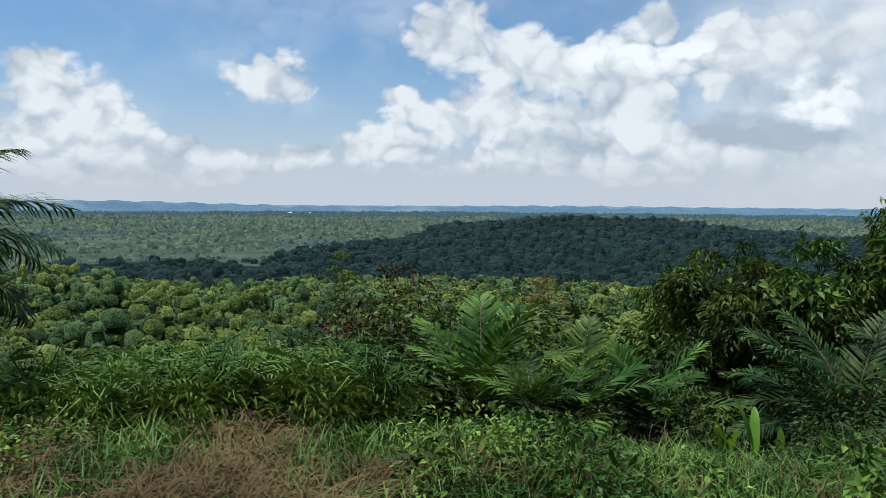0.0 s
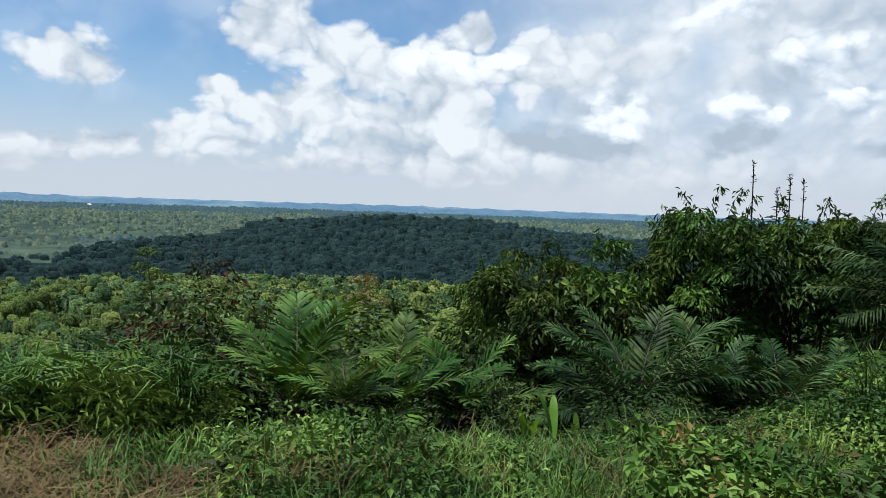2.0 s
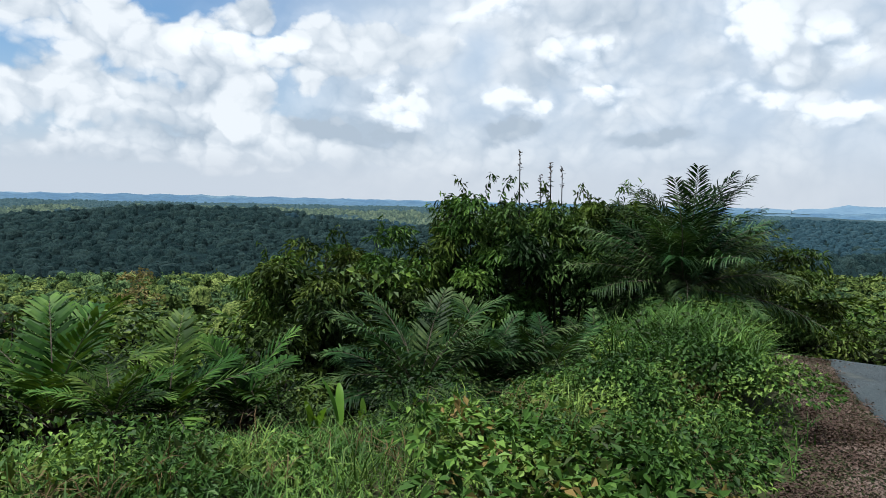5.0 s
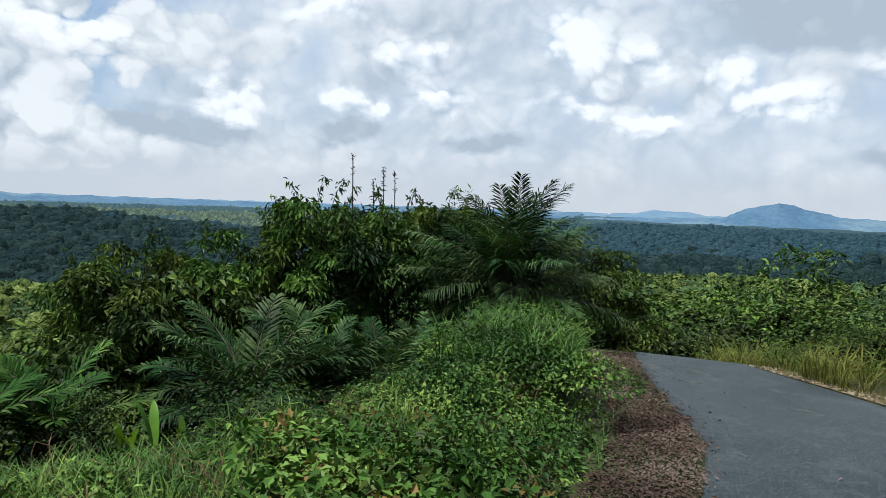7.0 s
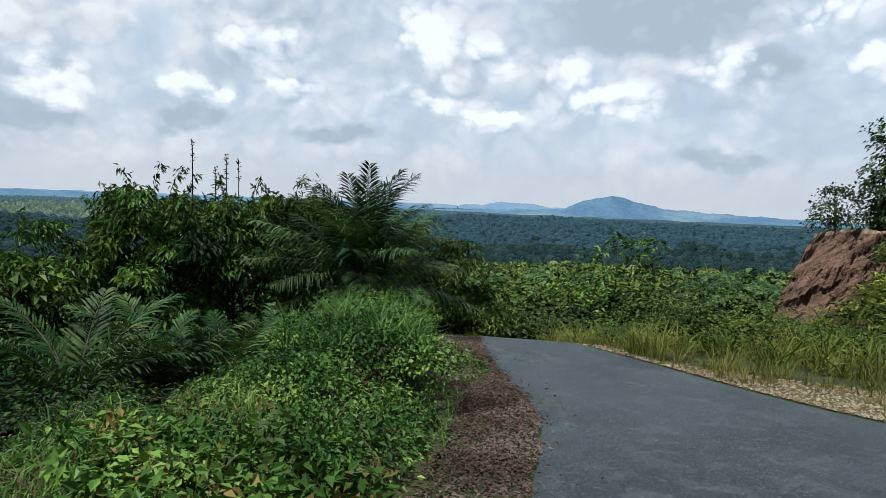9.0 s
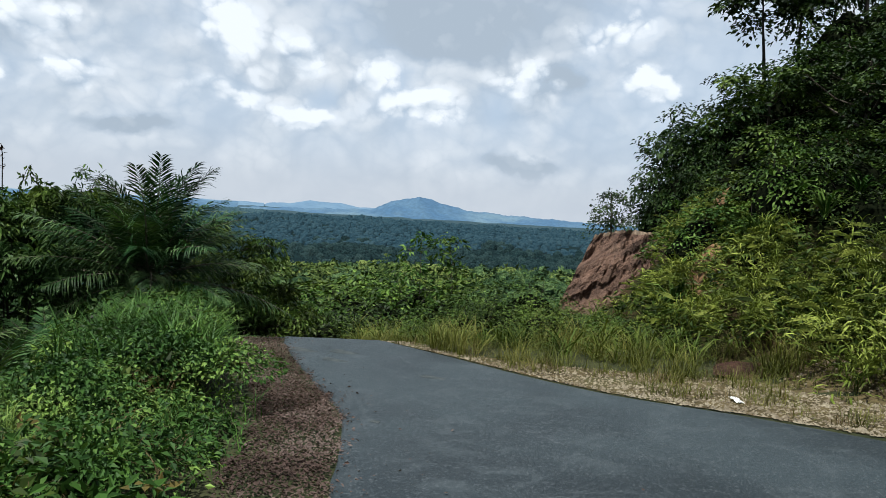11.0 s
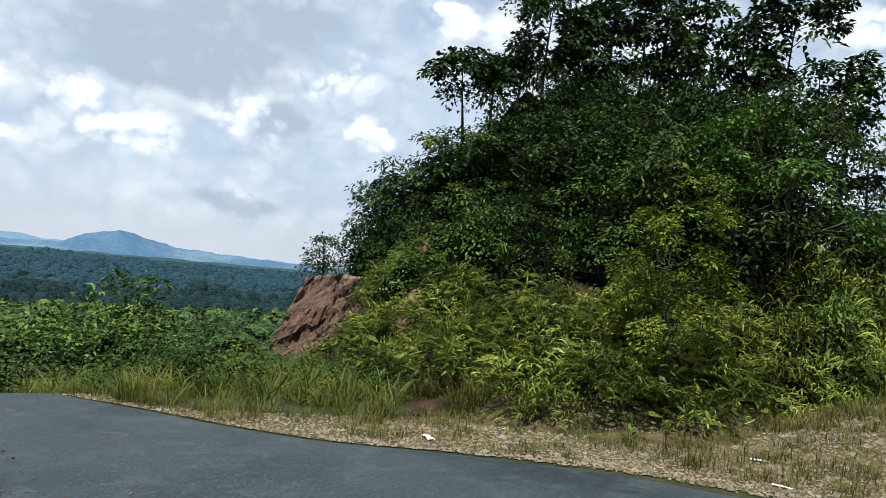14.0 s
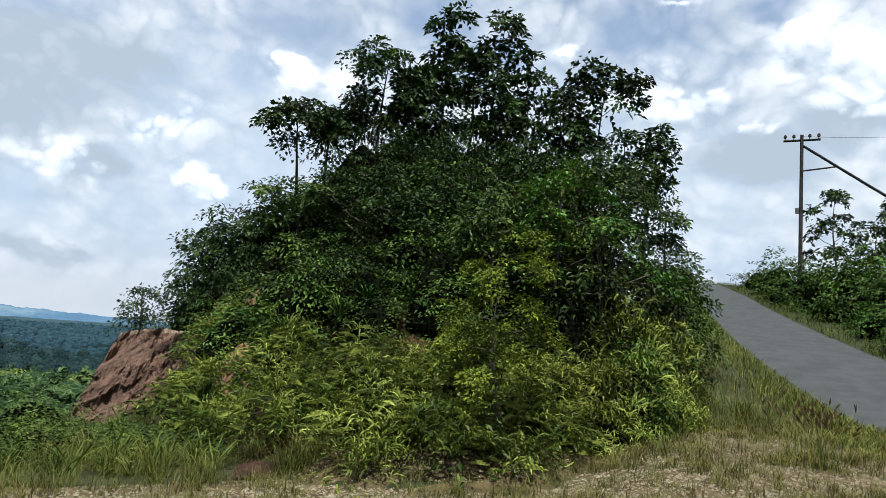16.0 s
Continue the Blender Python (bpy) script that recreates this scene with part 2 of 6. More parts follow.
def wooded(name, dark, mean, light, grain=0.45, deep=2.0, share=0.5):
    """Far tree crowns: mottled by leaf masses and different from tree to tree."""
    m, n = material(name)
    geo = n.node("ShaderNodeNewGeometry")
    mott = n.noise(geo.outputs["Position"], grain, 5.0, 0.7)
    f = n.math("ADD", n.math("MULTIPLY", geo.outputs["Random Per Island"], 1 - share), n.math("MULTIPLY", n.ease(mott, 0.32, 0.68), share))
    r = n.node("ShaderNodeValToRGB")
    r.color_ramp.elements.new(0.5)
    for k, c in enumerate((dark, mean, light)):
        r.color_ramp.elements[k].position, r.color_ramp.elements[k].color = (0.1, 0.5, 1.0)[k], rgb(*(0.6 * v for v in c))
    n.put(r.inputs[0], f)
    p = n.node("ShaderNodeBsdfPrincipled")
    n.put(p.inputs["Base Color"], r.outputs[0])
    p.inputs["Roughness"].default_value, p.inputs["Specular IOR Level"].default_value = 0.95, 0.05
    finish(n, p.outputs[0], mott, 1.0, deep, p)
    return m


M_SOIL = solid("soil_under_weeds", (0.023, 0.029, 0.010), (0.046, 0.049, 0.019), 2.0, 25, 0.95)
M_SLOPE = solid("slope_undergrowth", (0.008, 0.019, 0.005), (0.019, 0.039, 0.010), 0.6, 8, 1.0, 0.6, 0.2, spec=0.02)
# distance haze is painted into the next three, and shade into the forest floor
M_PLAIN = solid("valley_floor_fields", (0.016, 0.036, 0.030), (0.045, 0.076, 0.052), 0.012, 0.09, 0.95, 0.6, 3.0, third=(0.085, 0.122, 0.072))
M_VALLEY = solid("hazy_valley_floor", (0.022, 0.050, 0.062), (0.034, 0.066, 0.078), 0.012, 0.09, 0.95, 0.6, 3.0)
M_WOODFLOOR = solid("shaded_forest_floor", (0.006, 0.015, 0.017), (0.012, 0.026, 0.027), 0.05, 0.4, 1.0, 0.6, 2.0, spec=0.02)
M_HILLSOIL = solid("hill_soil", (0.019, 0.029, 0.008), (0.058, 0.039, 0.019), 0.9, 12, 1.0, spec=0.02)


def rock_face():
    """Red-brown rock with slanting light and dark streaks."""
    m, n = material("red_brown_rock")
    pos = n.node("ShaderNodeNewGeometry").outputs["Position"]
    c = n.node("ShaderNodeCombineXYZ")
    for k, (v, s) in enumerate((((1, 0, 0), 1.0), ((0, 0.5, 0.86), 6.0), ((0, -0.86, 0.5), 0.9))):
        n.put(c.inputs[k], n.math("MULTIPLY", n.vec("DOT_PRODUCT", pos, v, out=1), s))
    streak, grit, stain = n.noise(c.outputs[0], 0.7, 6.0, 0.65), n.noise(pos, 14.0, 5.0, 0.65), n.noise(pos, 0.8, 3.0)
    col = n.mix(n.ease(streak, 0.36, 0.64), rgb(0.034, 0.020, 0.014), rgb(0.125, 0.074, 0.052))
    col = n.mix(n.math("MULTIPLY", n.ease(stain, 0.5, 0.7), 0.5), col, rgb(0.10, 0.068, 0.046))
    col = n.mix(n.ease(grit, 0.5, 0.75, 0.0, 0.5), col, rgb(0.14, 0.09, 0.06))
    p = n.node("ShaderNodeBsdfPrincipled")
    n.put(p.inputs["Base Color"], col)
    p.inputs["Roughness"].default_value, p.inputs["Specular IOR Level"].default_value = 0.9, 0.12
    finish(n, p.outputs[0], n.math("ADD", streak, n.math("MULTIPLY", grit, 0.5)), 1.0, 0.15, p)
    return m


M_ROCK = rock_face()
M_LEDGE = solid("tan_weathered_rock", (0.13, 0.085, 0.055), (0.26, 0.19, 0.13), 2.2, 18, 0.95, 0.7, 0.06)
# clay colour is halved to stand for the shade of an undercut
M_CLAY = solid("shade_dark_red_clay", (0.03, 0.014, 0.009), (0.06, 0.03, 0.019), 4, 30, 0.95, 0.6, 0.05)
M_BARK = solid("grey_brown_bark", (0.07, 0.055, 0.04), (0.15, 0.125, 0.1), 5, 40, 0.9, 0.5, 0.02)
M_DARKBARK = solid("dark_bark", (0.02, 0.016, 0.012), (0.05, 0.042, 0.034), 5, 40, 0.9, 0.5, 0.02)
M_POLE = solid("weathered_wood_pole", (0.03, 0.027, 0.025), (0.06, 0.055, 0.05), 3, 30, 0.8)
M_GRAVELBED = solid("sandy_gravel", (0.054, 0.040, 0.017), (0.122, 0.091, 0.041), 3.2, 38, 0.95, 0.9, 0.03, third=(0.075, 0.066, 0.024))
M_STONE = solid("gravel_stone", (0.16, 0.125, 0.08), (0.31, 0.26, 0.18), 6, 40, 0.9)
# the blue of both ranges is aerial haze painted as base colour
M_RANGE = solid("haze_blue_range", (0.066, 0.132, 0.218), (0.092, 0.165, 0.245), 0.008, 0.05, 1.0, 0.4, 6.0, third=(0.14, 0.215, 0.27), grainy=0.3)
M_RANGE_FAR = solid("haze_pale_range", (0.125, 0.205, 0.295), (0.15, 0.235, 0.32), 0.006, 0.03, 1.0, 0.2, 4.0, grainy=0.15)

# near-black colour for the shrub cores that stand for inner shade
M_SHADE_CORE = solid("inner_shade", (0.004, 0.006, 0.003), (0.01, 0.012, 0.006), 6, 30, 1.0, spec=0.0)
L_FRESH = leafy("fresh_green_leaves", [(0.0170, 0.0379, 0.0070), (0.0570, 0.1139, 0.0193), (0.175, 0.265, 0.0508)], 0.5, 0.1)
L_DARK = leafy("dark_green_leaves", [(0.0040, 0.0105, 0.0028), (0.0215, 0.0445, 0.0090), (0.110, 0.168, 0.048)], 0.5, 0.1)
L_CREEPER = leafy("creeper_leaves", [(0.009, 0.024, 0.0058), (0.052, 0.102, 0.0203), (0.25, 0.34, 0.0725)], 0.5, 0.1)
L_LIME = leafy("lime_green_leaves", [(0.022, 0.046, 0.0055), (0.074, 0.134, 0.0155), (0.20, 0.28, 0.045)], 0.5, 0.1)
L_MID = leafy("mid_green_leaves", [(0.0095, 0.0195, 0.0035), (0.0450, 0.0800, 0.0125), (0.185, 0.255, 0.050)], 0.5, 0.1)
L_YELLOW = leafy("yellow_green_leaves", [(0.040, 0.070, 0.007), (0.140, 0.200, 0.018), (0.36, 0.42, 0.05)], 0.5, 0.1)
L_RED = leafy("reddish_new_leaves", [(0.012, 0.022, 0.008), (0.050, 0.042, 0.018), (0.17, 0.08, 0.045)], 0.5, 0.1)
L_PALM = leafy("palm_leaflets", [(0.007, 0.022, 0.004), (0.036, 0.084, 0.013), (0.17, 0.26, 0.055)], 0.5, 0.1, 0.4, 0.04)
L_PALM_DARK = leafy("blue_green_palm_leaflets", [(0.006, 0.020, 0.006), (0.025, 0.062, 0.017), (0.125, 0.19, 0.065)], 0.5, 0.08, 0.4, 0.05)
L_DEADPALM = leafy("withered_palm_leaflets", [(0.10, 0.075, 0.035), (0.15, 0.12, 0.06), (0.2, 0.16, 0.09)], 0.7, 0.2)
L_BAMBOO = leafy("bamboo_leaves", [(0.012, 0.030, 0.005), (0.052, 0.105, 0.017), (0.17, 0.26, 0.05)], 0.5, 0.1)
L_GRASS = leafy("green_grass_blades", [(0.018, 0.043, 0.0087), (0.062, 0.128, 0.0232), (0.195, 0.30, 0.0653)], 0.5, 0.1)
L_DRYGRASS = leafy("dry_grass_straw", [(0.085, 0.058, 0.024), (0.165, 0.122, 0.053), (0.28, 0.225, 0.105)], 0.8, 0.2, spec=0.12)
L_OLIVE = leafy("olive_roadside_grass", [(0.043, 0.051, 0.0075), (0.122, 0.132, 0.022), (0.2209, 0.2048, 0.0486)], 0.6, 0.14, spec=0.12)
L_BANK = leafy("rough_bank_grass", [(0.024, 0.044, 0.006), (0.070, 0.105, 0.015), (0.19, 0.21, 0.045)], 0.6, 0.12, spec=0.06)
L_FERN = leafy("fern_fronds", [(0.014, 0.026, 0.004), (0.115, 0.142, 0.018), (0.38, 0.41, 0.08)], 0.5, 0.1)
L_BROWNED = leafy("browning_weed_leaves", [(0.06, 0.05, 0.015), (0.14, 0.10, 0.03), (0.24, 0.15, 0.06)], 0.6, 0.1)
L_LITTER = leafy("dead_brown_leaves", [(0.045, 0.030, 0.023), (0.12, 0.080, 0.064), (0.23, 0.175, 0.15)], 0.8, 0.1, 0.5, 0.1)
# distance haze is mixed into these crown colours, bluer the farther they stand
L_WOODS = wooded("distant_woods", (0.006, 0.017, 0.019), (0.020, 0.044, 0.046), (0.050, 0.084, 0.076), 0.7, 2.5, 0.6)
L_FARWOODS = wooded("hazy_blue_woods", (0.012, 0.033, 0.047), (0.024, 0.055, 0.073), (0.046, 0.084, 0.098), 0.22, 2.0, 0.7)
L_PLAINFAR = wooded("haze_blue_plain_woods", (0.028, 0.062, 0.080), (0.050, 0.092, 0.108), (0.085, 0.130, 0.135), 0.22, 2.0, 0.7)
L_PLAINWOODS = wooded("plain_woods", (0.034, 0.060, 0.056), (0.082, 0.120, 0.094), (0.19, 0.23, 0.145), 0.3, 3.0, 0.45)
L_CROWN = wooded("sunlit_crowns", (0.012, 0.028, 0.010), (0.100, 0.150, 0.036), (0.36, 0.42, 0.125), 2.6, 0.6, 0.6)
L_CROWN_DARK = wooded("deep_green_crowns", (0.008, 0.022, 0.011), (0.052, 0.100, 0.038), (0.22, 0.32, 0.12), 2.6, 0.6, 0.6)





def asphalt():
    m, n = material("worn_asphalt")
    pos = n.node("ShaderNodeNewGeometry").outputs["Position"]
    grain, patch, wear = n.noise(pos, 26.0, 6.0, 0.88), n.noise(pos, 0.45, 5.0, 0.6), n.noise(pos, 2.6, 6.0, 0.7, 0.6)
    col = n.mix(n.ease(patch, 0.36, 0.64), rgb(0.0065, 0.0112, 0.0142), rgb(0.0200, 0.0285, 0.0325))
    col = n.mix(n.math("MULTIPLY", n.ease(wear, 0.48, 0.66), 0.6), col, rgb(0.037, 0.046, 0.050))
    col = n.mix(n.ease(grain, 0.54, 0.66, 0.0, 0.6), col, rgb(0.095, 0.108, 0.112))
    col = n.mix(n.ease(grain, 0.45, 0.36, 0.0, 0.8), col, rgb(0.006, 0.008, 0.009))
    chips = n.noise(pos, 48.0, 1.0, 0.5)
    col = n.mix(n.ease(chips, 0.56, 0.74, 0.0, 0.6), col, rgb(0.075, 0.086, 0.09))
    p = n.node("ShaderNodeBsdfPrincipled")
    n.put(p.inputs["Base Color"], col)
    p.inputs["Specular IOR Level"].default_value = 0.24
    n.put(p.inputs["Roughness"], n.ease(patch, 0.3, 0.7, 0.56, 0.72))
    finish(n, p.outputs[0], n.math("ADD", grain, n.math("MULTIPLY", wear, 0.4)), 1.0, 0.015, p)
    return m


M_ASPHALT = asphalt()
# paler copy for the upper road: more wear, plus grazing sheen painted in
M_SHEEN_ASPHALT = solid("worn_sheen_asphalt", (0.052, 0.055, 0.056), (0.072, 0.075, 0.075), 1.6, 50, 0.9, 0.5, 0.01)
M_WORN = solid("pale_road_patch", (0.045, 0.055, 0.056), (0.075, 0.083, 0.082), 9, 80, 0.85)
M_WHITE = solid("white_plastic_litter", (0.7, 0.7, 0.68), (0.8, 0.8, 0.78), 9, 60, 0.5)
M_METAL = solid("dull_galvanised_metal", (0.12, 0.12, 0.12), (0.18, 0.18, 0.18), 9, 60, 0.5)
M_ROOF = solid("pale_far_roof", (0.6, 0.6, 0.58), (0.75, 0.75, 0.72), 0.2, 1, 0.7)

# ================= mesh helpers =================


def mesh_np(name, V, F, mats, index=None, smooth=False):
    """A mesh from arrays; F is one array of faces, all with the same number of corners."""
    me = bpy.data.meshes.new(name)
    V, F = np.asarray(V, np.float32), np.asarray(F, np.int32)
    k = F.shape[1]
    me.vertices.add(len(V))
    me.vertices.foreach_set("co", V.ravel())
    me.loops.add(F.size)
    me.loops.foreach_set("vertex_index", F.ravel())
    me.polygons.add(len(F))
    me.polygons.foreach_set("loop_start", np.arange(0, F.size, k, dtype=np.int32))
    for m in mats if isinstance(mats, (list, tuple)) else [mats]:
        me.materials.append(m)
    if index is not None:
        me.polygons.foreach_set("material_index", np.asarray(index, np.int32))
    me.polygons.foreach_set("use_smooth", np.full(len(F), smooth))
    me.update(calc_edges=True)
    return me


def unit(v):
    return v / np.maximum(np.linalg.norm(v, axis=-1, keepdims=True), 1e-9)


LEAF = np.array([(0, 0, 0), (0.42, 0.5, 0.1), (1, 0, -0.14), (0.42, -0.5, 0.1)])
LEAF_F = np.array([(0, 1, 2), (0, 2, 3)])
TRI = np.array([(0, 0.1, 0), (0.5, -0.5, 0.08), (1, 0.12, -0.12)])
TRI_F = np.array([(0, 1, 2)])
BLADE = np.array([(0, -0.5, 0), (0, 0.5, 0), (0.55, -0.4, 0.0), (0.55, 0.4, 0.0), (1, 0, -0.22)])
BLADE_F = np.array([(0, 2, 1), (1, 2, 3), (2, 4, 3)])
ARCH = np.array([(0, -0.3, 0), (0, 0.3, 0), (0.3, -0.5, 0.2), (0.3, 0.5, 0.2), (0.65, -0.45, 0.24), (0.65, 0.45, 0.24), (1, 0, -0.04)])
ARCH_F = np.array([(0, 2, 1), (1, 2, 3), (2, 4, 3), (3, 4, 5), (4, 6, 5)])


def stamp(T, TF, O, X, Y, Z, L, Wd):
    """Copies of the template T at the places O, along X, across Y."""
    V = O[:, None] + (T[None, :, 0:1] * (X * L[:, None])[:, None] + T[None, :, 1:2] * (Y * Wd[:, None])[:, None] + T[None, :, 2:3] * (Z * L[:, None])[:, None])
    F = TF[None] + (np.arange(len(O)) * len(T))[:, None, None]
    return V.reshape(-1, 3), F.reshape(-1, TF.shape[1])


def leaves(rng, O, X, L, Wd, T=LEAF, TF=LEAF_F, flat=0.5, N=None):
    """Leaves at O pointing along X, their faces turned up, or along N, more or less."""
    X = unit(X)
    up = unit((np.array([0, 0, 1.0]) if N is None else N) + rng.normal(0, flat, O.shape))
    Y = unit(np.cross(up, X))
    return stamp(T, TF, O, X, Y, np.cross(X, Y), L, Wd)


def join(parts):
    V, F, k = [], [], 0
    for v, f in parts:
        V.append(v)
        F.append(f + k)
        k += len(v)
    return np.concatenate(V), np.concatenate(F)


def tube(path, radii, sides=6):
    """A tapered round bar of triangles along a path."""
    P = np.asarray(path, float)
    R = np.asarray(radii, float)
    tan = unit(np.gradient(P, axis=0))
    ref = np.array([0.31, 0.17, 1.0]) if abs(tan[0, 2]) < 0.9 else np.array([1.0, 0.2, 0.1])
    A = unit(np.cross(tan, ref))
    B = np.cross(tan, A)
    ang = np.linspace(0, 2 * np.pi, sides, endpoint=False)
    V = P[:, None] + R[:, None, None] * (np.cos(ang)[None, :, None] * A[:, None] + np.sin(ang)[None, :, None] * B[:, None])
    F = []
    for i in range(len(P) - 1):
        for j in range(sides):
            a, b = i * sides + j, i * sides + (j + 1) % sides
            F += [(a, b, b + sides), (a, b + sides, a + sides)]
    return V.reshape(-1, 3), np.array(F)


def part(name, mesh, parent, label=""):
    ob = new(name, mesh)
    ob.parent = parent
    return tagged(ob, label)


def thing(name, label, category, group="", kind=""):
    return tagged(new(name), label, category, group, kind)


def stuff(name, V, F, mat, label, category, smooth=False):
    return tagged(new(name, mesh_np(name, V, F, mat, None, smooth)), label, category, kind="stuff")


def polar(az, d):
    a = np.radians(az)
    return np.sin(a) * d, np.cos(a) * d


# ================= the lie of the land =================
def ease(v, lo, hi):
    t = np.clip((v - lo) / (hi - lo), 0, 1)
    return t * t * (3 - 2 * t)


EDGE_AZ = [-180, -90, -40, -28, 0, 10, 20, 30, 38, 46, 52, 58, 63, 66, 75, 86, 95, 180]
EDGE_D = [30, 12, 5.5, 5.2, 4.9, 4.6, 5.0, 5.2, 6.0, 7.5, 9.5, 12, 13.5, 14, 15, 17, 60, 60]
DROP_S = [0, 1, 3, 6, 12, 25, 60, 150, 300, 450, 700, 6000]
DROP_Z = [0, 0.4, 1.2, 2.3, 4.2, 7.0, 12, 21, 33, 42, 46, 46]


def waves(x, y, size, seed):
    """Smooth rolling ground."""
    r = np.random.default_rng(seed)
    z = 0
    for _ in range(9):
        a, k, p = r.uniform(0, 6.28), r.uniform(0.6, 1.8) * 6.28 / size, r.uniform(0, 6.28)
        z = z + np.sin((x * np.cos(a) + y * np.sin(a)) * k + p) / 9
    return z * 2


def hill(x, y):
    s = 0.927 * x - 0.375 * y - 10.2
    q = -0.375 * x - 0.927 * y
    top = np.interp(s, [0, 2, 6, 10, 14, 20, 30, 45], [0, 0.9, 3.4, 5.8, 7.6, 8.6, 7.6, 3.0])
    wl = np.interp(s, [0, 2, 6, 14, 25, 45], [1.5, 3.6, 6.8, 8.6, 10.5, 12])
    wr = np.interp(s, [0, 2, 6, 14, 25, 45], [1.5, 2.8, 4.3, 7.5, 11, 13])
    w = np.where(q < 0, wl, wr)
    return top * np.clip(1 - np.abs(q / w) ** 2.2, 0, 1)


def ground(x, y):
    """Height of the bare ground."""
    x, y = np.asarray(x, float), np.asarray(y, float)
    d = np.hypot(x, y)
    az = np.degrees(np.arctan2(x, y))
    u = 0.951 * x + 0.309 * y
    z = -0.06 * np.clip(u, -6, 14)
    z = z - 0.17 * np.clip(u - 11.8, 0, 5) * ease(az, 54, 60) * (1 - ease(az, 76, 86))
    s = np.maximum(d - np.interp(az, EDGE_AZ, EDGE_D), 0)
    k = np.interp(az, [-180, -14, -4, 50, 66, 86], [1.7, 1.7, 1.0, 1.0, 0.55, 0.5])
    z = z - np.interp(s, DROP_S, DROP_Z) * (k + (1 - k) * ease(s, 30, 300))
    up = np.interp(d, [9, 16, 21.5, 31, 45, 60, 90], [-0.1, 0.25, 0.9, 2.4, 4.7, 7.6, 10])
    f = ease(az, 122, 134) * (1 - ease(az, 165, 178)) * ease(d, 7, 11)
    z = z * (1 - f) + up * f
    z = z + hill(x, y) * ease(az, 60, 80)
    far = ease(d, 60, 220) * (1 - ease(az, 96, 110))
    z = z + far * (waves(x, y, 260, 5) * 4 + waves(x, y, 900, 6) * 3)
    z = z + 27 * np.exp(-((az - 14) / 13) ** 2 - ((d - 900) / 260) ** 2) + 13 * np.exp(-((az - 72) / 26) ** 2 - ((d - 1500) / 400) ** 2)
    z = z + 0.05 * waves(x, y, 2.5, 7) * ease(d, 3.0, 4.0) * (1 - ease(d, 20, 60)) * (1 - ease(az, 58, 64))
    return z


def ground_mesh():
    n_az = 300
    r = np.concatenate([[0.0], np.geomspace(0.03, 5600, 260)])
    az = np.linspace(-180, 180, n_az, endpoint=False)
    A, R = np.meshgrid(az, r[1:])
    X, Y = polar(A, R)
    Z = ground(X, Y)
    V = np.concatenate([[(0, 0, float(ground(0, 0)))], np.stack([X, Y, Z], -1).reshape(-1, 3)])
    i = np.arange(len(r) - 2)[:, None] * n_az + 1
    j = np.arange(n_az)[None]
    a, b = i + j, i + (j + 1) % n_az
    F = np.stack([a, a + n_az, b + n_az, b], -1).reshape(-1, 4)
    C = V[F].mean(1)
    d = np.hypot(C[:, 0], C[:, 1])
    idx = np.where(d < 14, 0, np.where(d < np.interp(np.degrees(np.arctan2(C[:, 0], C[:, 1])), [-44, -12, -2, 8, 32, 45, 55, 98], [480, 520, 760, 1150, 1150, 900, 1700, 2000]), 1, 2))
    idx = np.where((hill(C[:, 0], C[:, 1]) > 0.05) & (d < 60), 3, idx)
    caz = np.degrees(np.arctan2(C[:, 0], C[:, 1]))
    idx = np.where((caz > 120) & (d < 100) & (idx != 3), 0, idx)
    # far ground takes the floor colours that hold painted haze and shade
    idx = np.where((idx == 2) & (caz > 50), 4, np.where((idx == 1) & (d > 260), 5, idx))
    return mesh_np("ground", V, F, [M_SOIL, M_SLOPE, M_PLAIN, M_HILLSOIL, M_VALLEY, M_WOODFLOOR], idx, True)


tagged(new("ground", ground_mesh()), "overgrown hilltop falling away to a wide forested plain", "ground", kind="structure")


def spline(points, n):
    """A smooth line through a few points."""
    P = np.asarray(points, float)
    P = np.concatenate([2 * P[:1] - P[1:2], P, 2 * P[-1:] - P[-2:-1]])
    out = []
    for t in np.linspace(0, len(P) - 3 - 1e-6, n):
        i, f = int(t), t - int(t)
        a, b, c, e = P[i], P[i + 1], P[i + 2], P[i + 3]
        out.append(0.5 * (2 * b + (c - a) * f + (2 * a - 5 * b + 4 * c - e) * f * f + (3 * b - a - 3 * c + e) * f ** 3))
    return np.array(out)


def ribbon(name, left, right, n, across, lift, mat, label, category, sag=0.06, crisp=False):
    """A paved or strewn strip between two edge lines, lying on the ground."""
    A, B = spline(left, n), spline(right, n)
    t = np.linspace(0, 1, across)
    if crisp:
        t = np.concatenate([[0, 0.008], t[1:]])
        across += 1
    t = t[None, :, None]
    P = A[:, None] * (1 - t) + B[:, None] * t
    Z = ground(P[..., 0], P[..., 1]) + lift
    Z[:, 0] -= sag
    Z[:, -1] -= sag
    V = np.concatenate([P, Z[..., None]], -1).reshape(-1, 3)
    i, j = np.meshgrid(np.arange(n - 1), np.arange(across - 1), indexing="ij")
    a = (i * across + j).ravel()
    F = np.stack([a, a + 1, a + across + 1, a + across], -1)
    # upper stretch takes the second, paler material with the painted sheen
    sheen_idx = None if not crisp else (V[F[:, 0], 1] < -11.0).astype(int)
    return tagged(new(name, mesh_np(name, V, F, mat, sheen_idx, True)), label, category, kind="structure")


